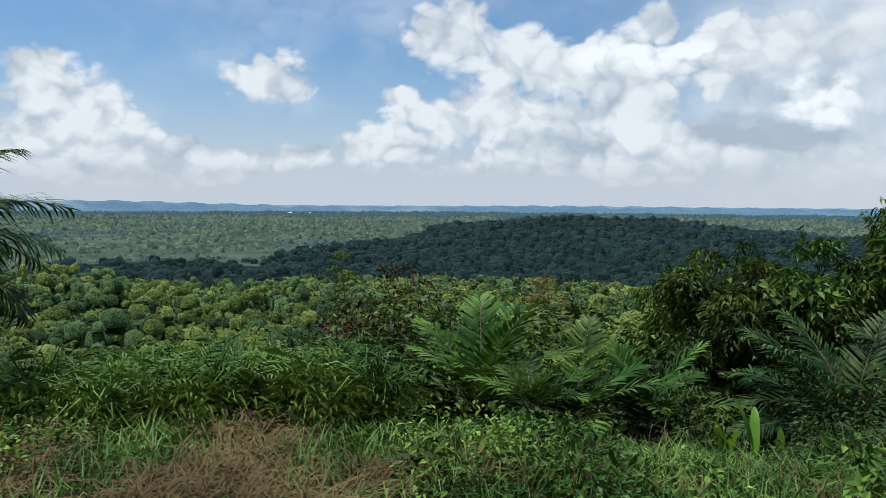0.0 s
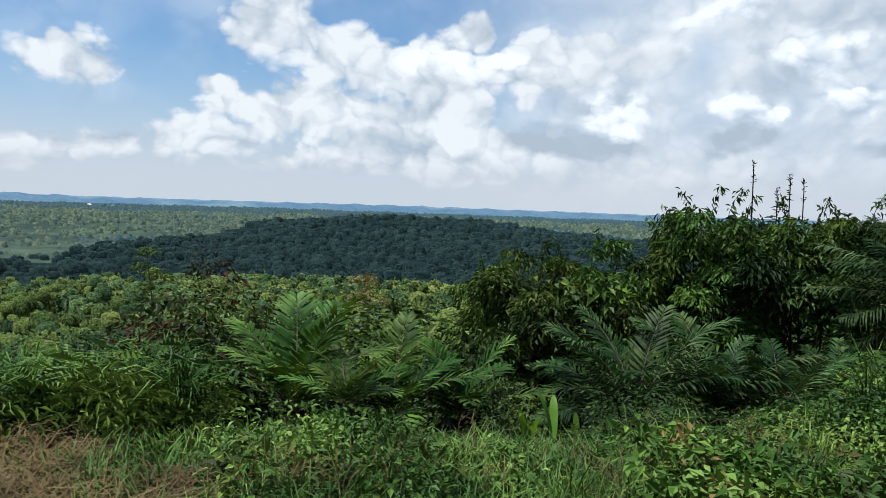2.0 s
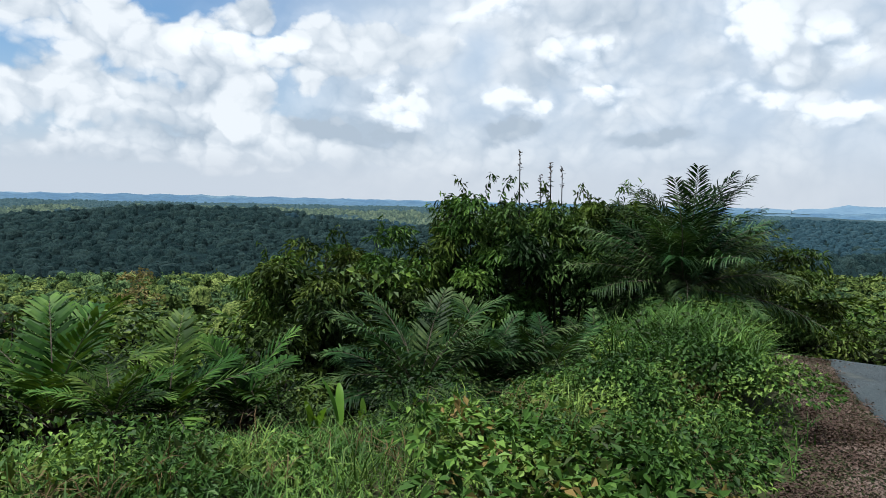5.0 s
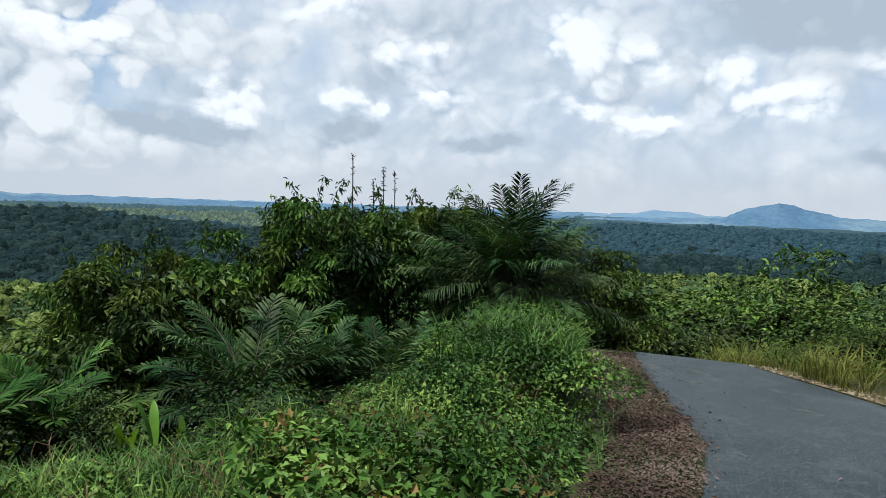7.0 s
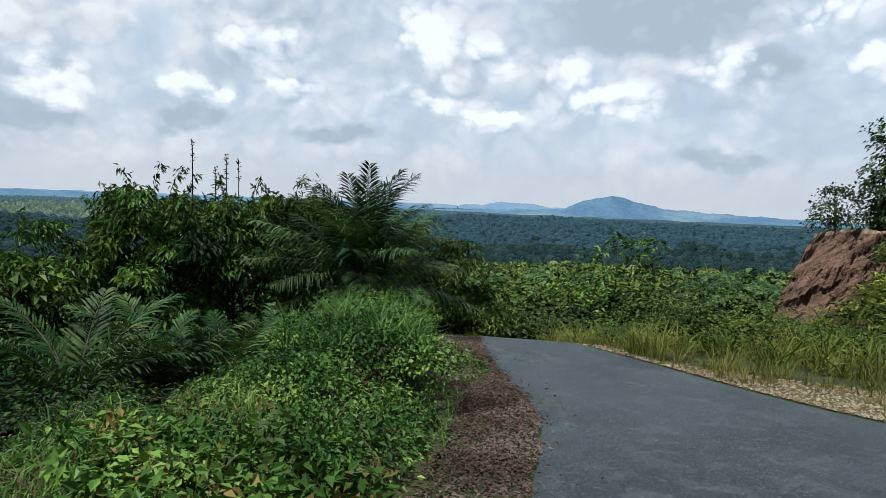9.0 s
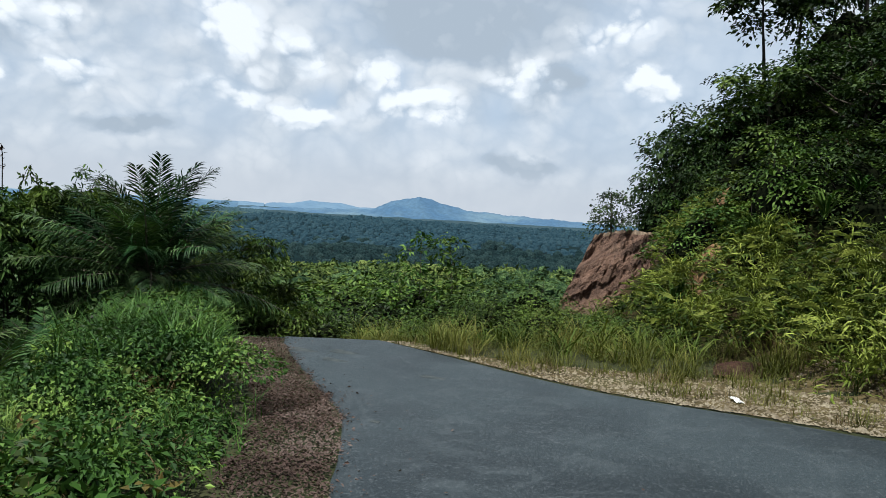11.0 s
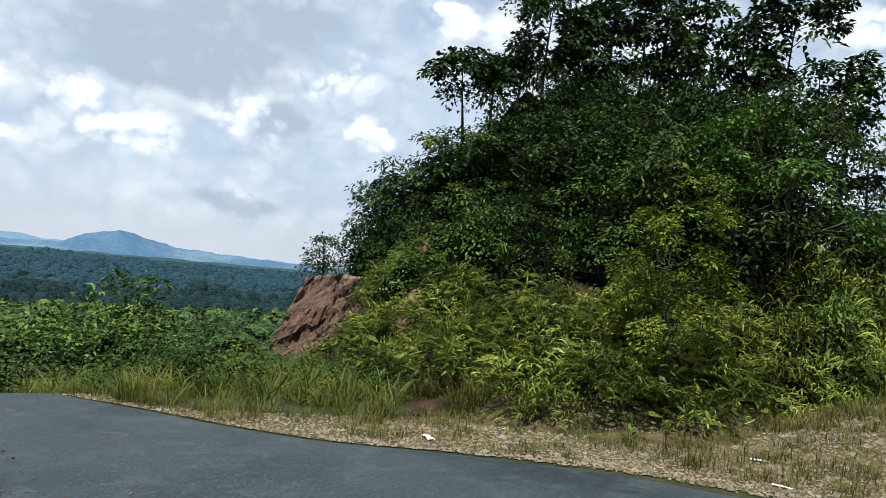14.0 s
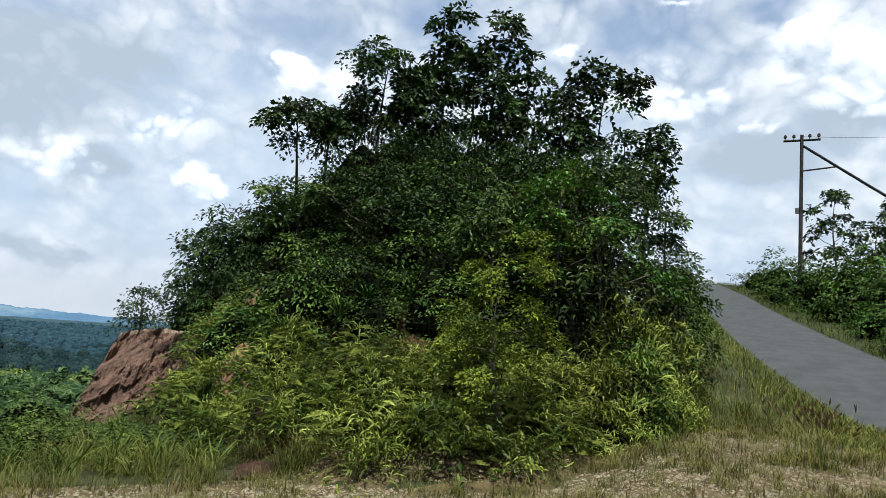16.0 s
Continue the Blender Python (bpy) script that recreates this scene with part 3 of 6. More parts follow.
ROAD_IN = [(17.5, 9.5), (14.2, 6.6), (12.0, 4.5), (11.25, 3.36), (10.4, 2.17), (9.27, 0.75), (8.6, -0.37), (8.24, -1.6), (7.8, -2.7),
           (7.3, -3.7), (6.3, -4.9), (5.4, -6.6), (5.9, -9.6), (8.86, -13.1), (10.4, -14.1), (13.8, -16.5), (21.6, -22.2), (32.6, -31.0), (44.4, -40.3), (52, -44)]
ROAD_OUT = [(14.5, 10.5), (12.4, 7.4), (11.2, 5.5), (10.1, 4.85), (8.9, 4.12), (7.75, 3.36), (7.0, 2.88), (6.5, 2.53), (5.9, 2.24), (4.94, 1.9), (4.24, 1.67), (2.4, 0.8), (0.6, -0.25),
            (-0.9, -1.9), (-1.8, -4.4), (-1.6, -8.0), (0.2, -12.4), (4.4, -16.6), (8.0, -18.6), (13.2, -21.6), (22.6, -28.3), (33.6, -36.5), (43.8, -43.0), (51, -46)]
ROAD_IN = [tuple(p) for p in spline(ROAD_IN, 96)]
ROAD_OUT = [tuple(p) for p in spline(ROAD_OUT, 96)]
EDGE_LINE = np.array([p for p in ROAD_OUT if p[0] > -1 and p[1] > -2])


def edge_gap(x, y):
    """Distance from the outer edge of the asphalt."""
    return np.hypot(np.asarray(x)[:, None] - EDGE_LINE[None, :, 0], np.asarray(y)[:, None] - EDGE_LINE[None, :, 1]).min(1)


road = ribbon("road", ROAD_OUT, ROAD_IN, 240, 12, 0.03, [M_ASPHALT, M_SHEEN_ASPHALT], "narrow worn grey asphalt road bending round the hill", "road", crisp=True)
GRAVEL_IN = [(11.1, 3.3), (10.3, 2.2), (9.17, 0.75), (8.5, -0.37), (8.14, -1.6), (7.7, -2.7), (7.2, -3.7), (6.2, -4.9), (5.4, -6.6), (5.9, -9.6), (8.8, -13.1), (10.4, -14.2)]
GRAVEL_OUT = [tuple(float(c) for c in polar(az, d)) for az, d in ((74, 12.2), (78, 11.0), (85, 10.4), (92, 10.4), (101, 10.8), (106, 11.4), (113, 12.2), (118, 12.9), (125, 13.6), (131, 14.6), (138, 16.8), (142, 17.6))]
gravel = ribbon("gravel_shoulder", GRAVEL_IN, GRAVEL_OUT, 120, 10, 0.02, M_GRAVELBED, "pale sandy gravel apron beside the asphalt", "gravel", 0.012)


def ridge(name, label, az0, az1, d, mat, profile, n=360, depth=260):
    """A long far range of hills with a rounded crest."""
    az = np.linspace(az0, az1, n)
    top = 1.6 + d * np.tan(np.radians(profile(az)))
    rows, zs = [-1.0, -0.6, -0.3, 0.0, 0.5, 1.2], [0.0, 0.45, 0.8, 1.0, 0.7, 0.0]
    V = []
    for k, f in zip(rows, zs):
        x, y = polar(az, d + k * depth)
        wob = 1 + (0.10 * np.sin(az * 3.1 + k * 9) + 0.03 * np.sin(az * 9.7 + k * 15)) * (f < 1) * (f > 0)
        V.append(np.stack([x, y, -60 + (top + 60) * f * wob], -1))
    V = np.concatenate(V)
    i, j = np.meshgrid(np.arange(len(rows) - 1), np.arange(n - 1), indexing="ij")
    a = (i * n + j).ravel()
    F = np.stack([a, a + 1, a + n + 1, a + n], -1)
    return tagged(new(name, mesh_np(name, V, F, mat, None, True)), label, "hills", kind="structure")


def bump(az, c, w):
    return np.exp(-((az - c) / w) ** 2)


def rough_line(az, s):
    return 0.05 * np.sin(az * 2.3 + s) + 0.03 * np.sin(az * 5.7 + 2 * s) + 0.02 * np.sin(az * 13.1 + s) + 0.012 * np.sin(az * 29.0) + 0.004 * np.sin(az * 53.0 + s)


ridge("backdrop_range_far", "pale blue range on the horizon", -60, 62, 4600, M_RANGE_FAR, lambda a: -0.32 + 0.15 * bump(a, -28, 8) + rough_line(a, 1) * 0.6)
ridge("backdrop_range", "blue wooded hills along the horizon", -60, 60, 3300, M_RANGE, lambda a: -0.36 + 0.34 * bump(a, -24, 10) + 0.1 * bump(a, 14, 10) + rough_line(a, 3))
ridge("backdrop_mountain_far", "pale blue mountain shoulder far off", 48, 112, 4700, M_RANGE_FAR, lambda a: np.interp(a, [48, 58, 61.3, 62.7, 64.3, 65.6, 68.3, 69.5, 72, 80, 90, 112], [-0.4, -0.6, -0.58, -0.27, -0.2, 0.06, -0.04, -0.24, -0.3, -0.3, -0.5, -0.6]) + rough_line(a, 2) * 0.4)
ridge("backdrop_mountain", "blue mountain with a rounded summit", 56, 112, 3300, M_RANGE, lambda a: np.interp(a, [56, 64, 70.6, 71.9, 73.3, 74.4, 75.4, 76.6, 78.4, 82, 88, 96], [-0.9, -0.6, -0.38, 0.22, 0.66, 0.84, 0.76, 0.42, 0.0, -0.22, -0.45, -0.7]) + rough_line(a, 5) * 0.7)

# ================= plant builders =================
TALL = 1.5      # height of a shrub against its half width


def at(az, d, sink=0.0):
    x, y = polar(az, d)
    return float(x), float(y), float(ground(x, y)) - sink


def crown_points(rng, clumps, per, lump=0.2, low=-0.15):
    """Leaf places in an uneven dome: radius 1, top at 1."""
    D = unit(rng.normal(0, 1, (clumps, 3)))
    D[:, 2] = np.abs(D[:, 2]) * (1 - low) + low
    D = unit(D)
    r = np.where(rng.uniform(0, 1, clumps) < 0.08, rng.uniform(0.9, 1.04, clumps), rng.uniform(0.35, 0.92, clumps) ** 0.6) * (1 + 0.18 * np.sin(3 * np.arctan2(D[:, 0], D[:, 1]) + rng.uniform(0, 6)))
    C = D * r[:, None]
    return C, C, D


def balls(rng, C, rho, per, squash=1.0, lift=0.35, shell=0.7):
    """Places on the upper shells of many small balls of foliage, and the ways out of them."""
    D = unit(rng.normal(0, 1, (len(C), per, 3)) + [0, 0, lift])
    R = np.asarray(rho)
    R = R[:, None, None] if R.ndim else R
    P = C[:, None] + D * R * rng.uniform(shell, 1.05, (len(C), per, 1)) * [1, 1, squash]
    return P.reshape(-1, 3), D.reshape(-1, 3)


def pads(rng, C, out, rho, per, leaf, wide, droop, tilt=0.5, T=LEAF, TF=LEAF_F, bowl=0.45):
    """Tiers of foliage: at each place a tilted, domed cushion of leaves that point outwards and hang at the rim."""
    m = len(C)
    N = unit(out * tilt + [0, 0, 1.0] + rng.normal(0, 0.18, (m, 3)))
    U = unit(np.cross(N, [0.9, 0.35, 0.1]))
    Q = np.cross(N, U)
    a, r = rng.uniform(0, 6.283, (m, per, 1)), np.sqrt(rng.uniform(0.01, 1, (m, per, 1)))
    rad = U[:, None] * np.cos(a) + Q[:, None] * np.sin(a)
    rho = np.broadcast_to(np.asarray(rho, float), (m,))[:, None, None]
    P = C[:, None] + rho * (rad * r - N[:, None] * bowl * r ** 2 + rng.normal(0, 0.1, (m, per, 3)))
    X = rad * 0.9 + N[:, None] * 0.2 + rng.normal(0, 0.32, (m, per, 3)) + [0, 0, -droop]
    up = N[:, None] + rad * r * 0.6
    L = leaf * rng.uniform(0.65, 1.3, m * per)
    return leaves(rng, P.reshape(-1, 3), X.reshape(-1, 3), L, L * wide, T, TF, 0.28, up.reshape(-1, 3))


def bush_mesh(seed, clumps, per, leaf, wide, mat, droop=0.35, lump=0.2, shape=(LEAF, LEAF_F)):
    rng = np.random.default_rng(seed)
    C, _, _ = crown_points(rng, clumps, 1, 0.0)
    C = C * [1, 1, TALL]
    V, F = pads(rng, C, unit(C), rng.uniform(0.7, 1.5, clumps) * lump * 1.25, max(per * 46 // 100, 20), leaf * 1.15, wide, droop, 0.5, *shape)
    V[:, 2] = np.maximum(V[:, 2], -0.12)
    return mesh_np("foliage", V, F, mat), C


def stems_mesh(seed, C, mat, count=9, r=0.02):
    rng = np.random.default_rng(seed)
    parts = []
    for c in C[rng.choice(len(C), count, False)]:
        base = np.array([rng.normal(0, 0.06), rng.normal(0, 0.06), -0.25])
        mid = base * 0.4 + c * 0.5 + rng.normal(0, 0.07, 3)
        parts.append(tube([base, mid * 0.6 + base * 0.4 + [0, 0, 0.1], mid, c], [r, r * 0.8, r * 0.6, r * 0.25], 5))
    stems = join(parts)
    # added closed core, painted near black as the shade between the leaves
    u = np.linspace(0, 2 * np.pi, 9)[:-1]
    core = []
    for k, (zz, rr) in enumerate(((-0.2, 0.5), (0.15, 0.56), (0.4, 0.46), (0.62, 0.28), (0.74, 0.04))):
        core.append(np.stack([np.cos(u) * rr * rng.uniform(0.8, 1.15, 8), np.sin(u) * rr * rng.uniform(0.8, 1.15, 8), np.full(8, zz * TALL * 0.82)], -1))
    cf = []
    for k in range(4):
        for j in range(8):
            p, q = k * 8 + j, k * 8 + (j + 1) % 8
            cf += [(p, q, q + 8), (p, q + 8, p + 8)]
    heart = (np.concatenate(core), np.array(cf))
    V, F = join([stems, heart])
    return mesh_np("woody_base", V, F, [mat, M_SHADE_CORE], np.concatenate([np.zeros(len(stems[1])), np.ones(len(cf))]))


def make_bush(name, label, seed, clumps, per, leaf, wide, mat, droop=0.35, lump=0.2, group="", bark=None, category="shrub", shape=(LEAF, LEAF_F)):
    """A shrub of unit size at the origin: stems with a near-black shade core, and foliage."""
    fol, C = bush_mesh(seed, clumps, per, leaf, wide, mat, droop, lump, shape)
    t = thing(name, label, category, group)
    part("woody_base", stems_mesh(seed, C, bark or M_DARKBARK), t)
    part("foliage", fol, t)
    return t


class Kind:
    """A plant that is built once; its first use takes the original, later ones copies."""

    def __init__(self, ob):
        self.ob, self.used = ob, False

    def put(self, x, y, z, rx, rz, h, turn, lean=(0, 0)):
        m = Matrix.LocRotScale((x, y, z), Euler((lean[0], lean[1], turn)), (rx, rz, h / TALL))
        if not self.used:
            self.used = True
            self.ob.matrix_basis = m
            return self.ob
        s = self.ob.scale.copy()
        self.ob.scale = (1, 1, 1)
        c = copy_thing(self.ob, m)
        self.ob.scale = s
        return c


def place(kind, az, d, el, width, rng, sink=0.15, squash=1.0):
    """Stand a unit plant at a bearing and distance so that its top comes to an elevation seen from eye height."""
    x, y, z = at(az, d, sink)
    h = max(1.6 + d * math.tan(radians(el)) - z, 0.3)
    width = max(width, h / TALL * 0.7)
    return kind.put(x, y, z, width, width * squash, h, rng.uniform(0, 6.28))


def frond_mesh(name, seed, length, arch, leaflet, pairs, mat, bark, rise=0.9, wide=0.075, hang=0.5, ruffle=0.25):
    """A feather leaf along +x: a bowed midrib with leaflets on both sides."""
    rng = np.random.default_rng(seed)
    t = np.linspace(0, 1, 14)
    ang = rise - arch * t ** 1.3
    step = length / 13
    P = np.zeros((14, 3))
    for i in range(1, 14):
        P[i] = P[i - 1] + step * np.array([math.cos(ang[i]), 0.04 * math.sin(seed + 3 * t[i]), math.sin(ang[i])])
    rib = tube(P, 0.022 * length / 3 * (1.15 - t), 4)
    s = np.repeat(np.linspace(0.16, 1.0, pairs), 2) + rng.normal(0, 0.006, pairs * 2)
    side = np.tile([1.0, -1.0], pairs)
    s = np.clip(s, 0, 1)
    O = np.stack([np.interp(s, t, P[:, k]) for k in range(3)], -1)
    T = unit(np.stack([np.interp(s, t, np.gradient(P[:, k])) for k in range(3)], -1))
    Yv = np.array([0, 1.0, 0])[None] * side[:, None]
    Nv = unit(np.cross(T, np.array([0, 1.0, 0])))
    Nv = np.where(Nv[:, 2:3] < 0, -Nv, Nv)
    X = unit(Yv * 0.85 + T * (0.45 + 0.6 * s[:, None] ** 2) + Nv * (0.25 + rng.normal(0, ruffle, (len(s), 1))) + np.array([0, 0, -0.28 * hang]))
    L = leaflet * np.sin(np.pi * np.clip(0.12 + 0.83 * s, 0, 1)) ** 0.6 * rng.uniform(0.85, 1.12, len(s))
    Y = unit(np.cross(Nv, X))
    T4 = np.array([(0, 0, 0), (0.3, 0.5, 0.02), (0.3, -0.5, 0.02), (0.72, 0.4, -0.05 * hang), (0.72, -0.4, -0.05 * hang), (1.0, 0, -0.28 * hang)])
    F4 = np.array([(0, 2, 1), (1, 2, 3), (2, 4, 3), (3, 4, 5)])
    lv = stamp(T4, F4, O, X, Y, np.cross(X, Y), L, np.full(len(s), wide * leaflet))
    V, F = join([rib, lv])
    idx = np.concatenate([np.zeros(len(rib[1])), np.ones(len(lv[1]))])
    return mesh_np(name, V, F, [bark, mat], idx)


def make_palm(label, seed, n, length, arch, leaflet, pairs, trunk=0.3, rise=(0.2, 1.45), dead=0, hang=0.6, mat=None, wide=0.085, ruffle=0.25, bias=0.8):
    """A feather palm at the origin with its fronds as parts."""
    rng = np.random.default_rng(seed)
    p = thing("palm", label, "palm", "palms")
    V, F = tube([(0, 0, -0.8), (0.02, 0, 0.0), (0.0, 0.02, trunk)], [0.2, 0.19, 0.14], 9)
    part("trunk", mesh_np("trunk", V, F, M_DARKBARK), p)
    shapes = [frond_mesh("frond", seed * 10 + k, length * rng.uniform(0.85, 1.1), arch * rng.uniform(0.8, 1.25), leaflet, pairs, mat or L_PALM, M_BARK,
                         rise=0.0, hang=hang, wide=wide, ruffle=ruffle) for k in range(4)]
    for i in range(n):
        f = i / max(n - 1, 1)
        lift = rise[0] + (rise[1] - rise[0]) * f ** bias + rng.normal(0, 0.06)
        turn = i * 2.39996 + rng.normal(0, 0.15)
        ob = part("frond", shapes[i % 4], p)
        k = rng.uniform(0.85, 1.08)
        ob.matrix_basis = Matrix.LocRotScale((0, 0, trunk), Euler((rng.normal(0, 0.12), -lift, turn)), (k, k, k))
    if dead:
        dm = frond_mesh("dead_frond", seed + 77, length * 0.8, arch * 0.5, leaflet * 0.8, pairs // 2, L_DEADPALM, M_BARK, rise=0.0, hang=1.2)
        for i in range(dead):
            ob = part("dead_frond", dm, p, "withered brown hanging frond")
            ob.matrix_basis = Matrix.LocRotScale((0, 0, trunk), Euler((0, rng.uniform(0.3, 1.0), rng.uniform(0, 6.28))), (0.9, 0.9, 0.9))
    return p


def make_tree(name, label, seed, height, spread, leaf, wide, mat, bark=None, limbs=9, clear=0.4, per=60, twigs=5, lump=0.45, droop=0.3, bend=0.2, r0=0.12, lean=0.0, tier=0.55):
    """A tree with trunk, limbs, twigs and clumps of leaves at the twig ends."""
    rng = np.random.default_rng(seed)
    t = thing(name, label, "tree", "")
    zt = np.linspace(0, 1, 8)
    full = height
    height = max(height - lump * 1.3, 0.6)
    trunk = np.stack([lean * height * zt ** 1.5 + bend * height * 0.12 * np.sin(zt * 4 + seed), bend * height * 0.1 * np.sin(zt * 5 + 2 * seed), zt * height * 0.94], -1)
    trunk[0, 2] = -0.5
    wood = [tube(trunk, r0 * (1.08 - zt), 7)]
    ends, outs = [trunk[-1]], [np.array([0, 0, 1.0])]
    for i in range(limbs):
        f = clear + (0.97 - clear) * (i + rng.uniform(0, 0.8)) / limbs
        b = np.array([np.interp(f, zt, trunk[:, k]) for k in range(3)])
        a = i * 2.4 + rng.uniform(-0.5, 0.5)
        reach = spread * (1.1 - 0.55 * (f - clear) / (1 - clear)) * rng.uniform(0.65, 1.15)
        v = np.array([math.cos(a), math.sin(a), rng.uniform(0.2, 0.75)])
        e = b + unit(v) * reach
        m = b + (e - b) * 0.5 + np.array([0, 0, -0.06 * reach]) + rng.normal(0, 0.05 * reach, 3)
        wood.append(tube([b, m, e], [r0 * 0.42 * (1.2 - f), r0 * 0.3 * (1.2 - f), r0 * 0.12], 5))
        for _ in range(twigs):
            g = rng.uniform(0.35, 1.0)
            s = m + (e - m) * g
            d = unit(unit(v) + rng.normal(0, 0.7, 3) + [0, 0, 0.25])
            tip = s + d * reach * rng.uniform(0.2, 0.42)
            wood.append(tube([s, (s + tip) / 2 + rng.normal(0, 0.02, 3), tip], [r0 * 0.12, r0 * 0.09, r0 * 0.04], 4))
            ends.append(tip)
            outs.append(d)
    V, F = pads(rng, np.array(ends), np.array(outs), rng.uniform(0.65, 1.35, len(ends)) * lump * 1.2, per * 9 // 20, leaf * 1.2, wide, droop, tier)
    wv, wf = join(wood)
    fit = full / V[:, 2].max()
    V[:, 2] *= fit
    wv[:, 2] *= fit
    part("trunk", mesh_np("trunk", wv, wf, bark or M_DARKBARK), t)
    part("crown", mesh_np("crown", V, F, mat), t)
    return t


def blades(rng, X, Y, hmin, hmax, width, lean=0.5, base=0.0, low=0.1):
    """Grass blades standing at given places."""
    n = len(X)
    O = np.stack([X, Y, ground(X, Y) - 0.02 + base], -1)
    a = rng.uniform(0, 2 * np.pi, n)
    tilt = np.minimum(np.abs(rng.normal(0, lean, n)) + low, 1.5 if low > 0.1 else 9.0)
    D = np.stack([np.cos(a) * np.sin(tilt), np.sin(a) * np.sin(tilt), np.cos(tilt)], -1)
    side = np.stack([-np.sin(a), np.cos(a), 0 * a], -1)
    L = rng.uniform(hmin, hmax, n)
    nrm = np.cross(D, side)
    nrm = np.where(nrm[:, 2:3] < 0, -nrm, nrm)
    return stamp(BLADE, BLADE_F, O, D, side, nrm * 1.6, L, np.full(n, width) * rng.uniform(0.7, 1.3, n))


def strew(rng, n, az0, az1, d0, d1):
    az = rng.uniform(az0, az1, n)
    d = np.sqrt(rng.uniform(d0 ** 2, d1 ** 2, n))
    return (*polar(az, d), az, d)


def fern_template(pairs=7):
    """One arching fern leaf along x as triangles; unit length, unit width."""
    V, F = [], []
    for i in range(pairs):
        t = (i + 0.6) / pairs
        z = 0.55 * t - 0.85 * t * t
        w = 0.5 * math.sin(math.pi * (0.18 + 0.8 * t)) ** 0.8
        for sgn in (1, -1):
            k = len(V)
            V += [(t - 0.045, 0, z), (t + 0.035, 0, z), (t + 0.10, sgn * w, z - 0.10)]
            F.append((k, k + 1, k + 2) if sgn > 0 else (k + 1, k, k + 2))
    k = len(V)
    V += [(0, -0.02, 0), (0, 0.02, 0), (0.5, 0, 0.07), (1.0, 0, -0.3)]
    F += [(k, k + 2, k + 1), (k + 1, k + 2, k + 3)]
    return np.array(V, float), np.array(F)


FERN, FERN_F = fern_template()

# ================= far woods and plain =================


def lumps(rng, X, Y, R, H, Z=None, plain=False):
    """Rounded uneven tree crowns standing close together."""
    T = np.array([(1, 0, 0), (0.31, 0.95, 0), (-0.81, 0.59, 0), (-0.81, -0.59, 0), (0.31, -0.95, 0), (0.62, 0.45, 0.62), (-0.24, 0.73, 0.66), (-0.77, 0, 0.6), (-0.24, -0.73, 0.64), (0.62, -0.45, 0.6), (0, 0, 1)])
    TF = np.array([(0, 1, 5), (1, 6, 5), (1, 2, 6), (2, 7, 6), (2, 3, 7), (3, 8, 7), (3, 4, 8), (4, 9, 8), (4, 0, 9), (0, 5, 9), (5, 6, 10), (6, 7, 10), (7, 8, 10), (8, 9, 10), (9, 5, 10)])
    if plain:
        T = np.array([(1, 0, 0), (0.31, 0.95, 0), (-0.81, 0.59, 0), (-0.81, -0.59, 0), (0.31, -0.95, 0), (0.45, 0.1, 0.85), (-0.4, 0.3, 0.9), (-0.1, -0.45, 0.8)])
        TF = np.array([(0, 1, 5), (1, 6, 5), (1, 2, 6), (2, 3, 6), (3, 7, 6), (3, 4, 7), (4, 0, 5), (4, 5, 7), (5, 6, 7)])
    n = len(X)
    a = rng.uniform(0, 6.28, n)
    ca, sa = np.cos(a), np.sin(a)
    jit = 1 + rng.normal(0, 0.17, (n, len(T), 3))
    P = T[None] * jit
    V = np.stack([X[:, None] + R[:, None] * (P[..., 0] * ca[:, None] - P[..., 1] * sa[:, None]),
                  Y[:, None] + R[:, None] * (P[..., 0] * sa[:, None] + P[..., 1] * ca[:, None]),
                  (ground(X, Y) if Z is None else Z)[:, None] + H[:, None] * (0.25 + 0.75 * P[..., 2]) - 0.8 * H[:, None] * (T[None, :, 2] == 0)], -1)
    F = TF[None] + (np.arange(n) * len(T))[:, None, None]
    return V.reshape(-1, 3), F.reshape(-1, 3)


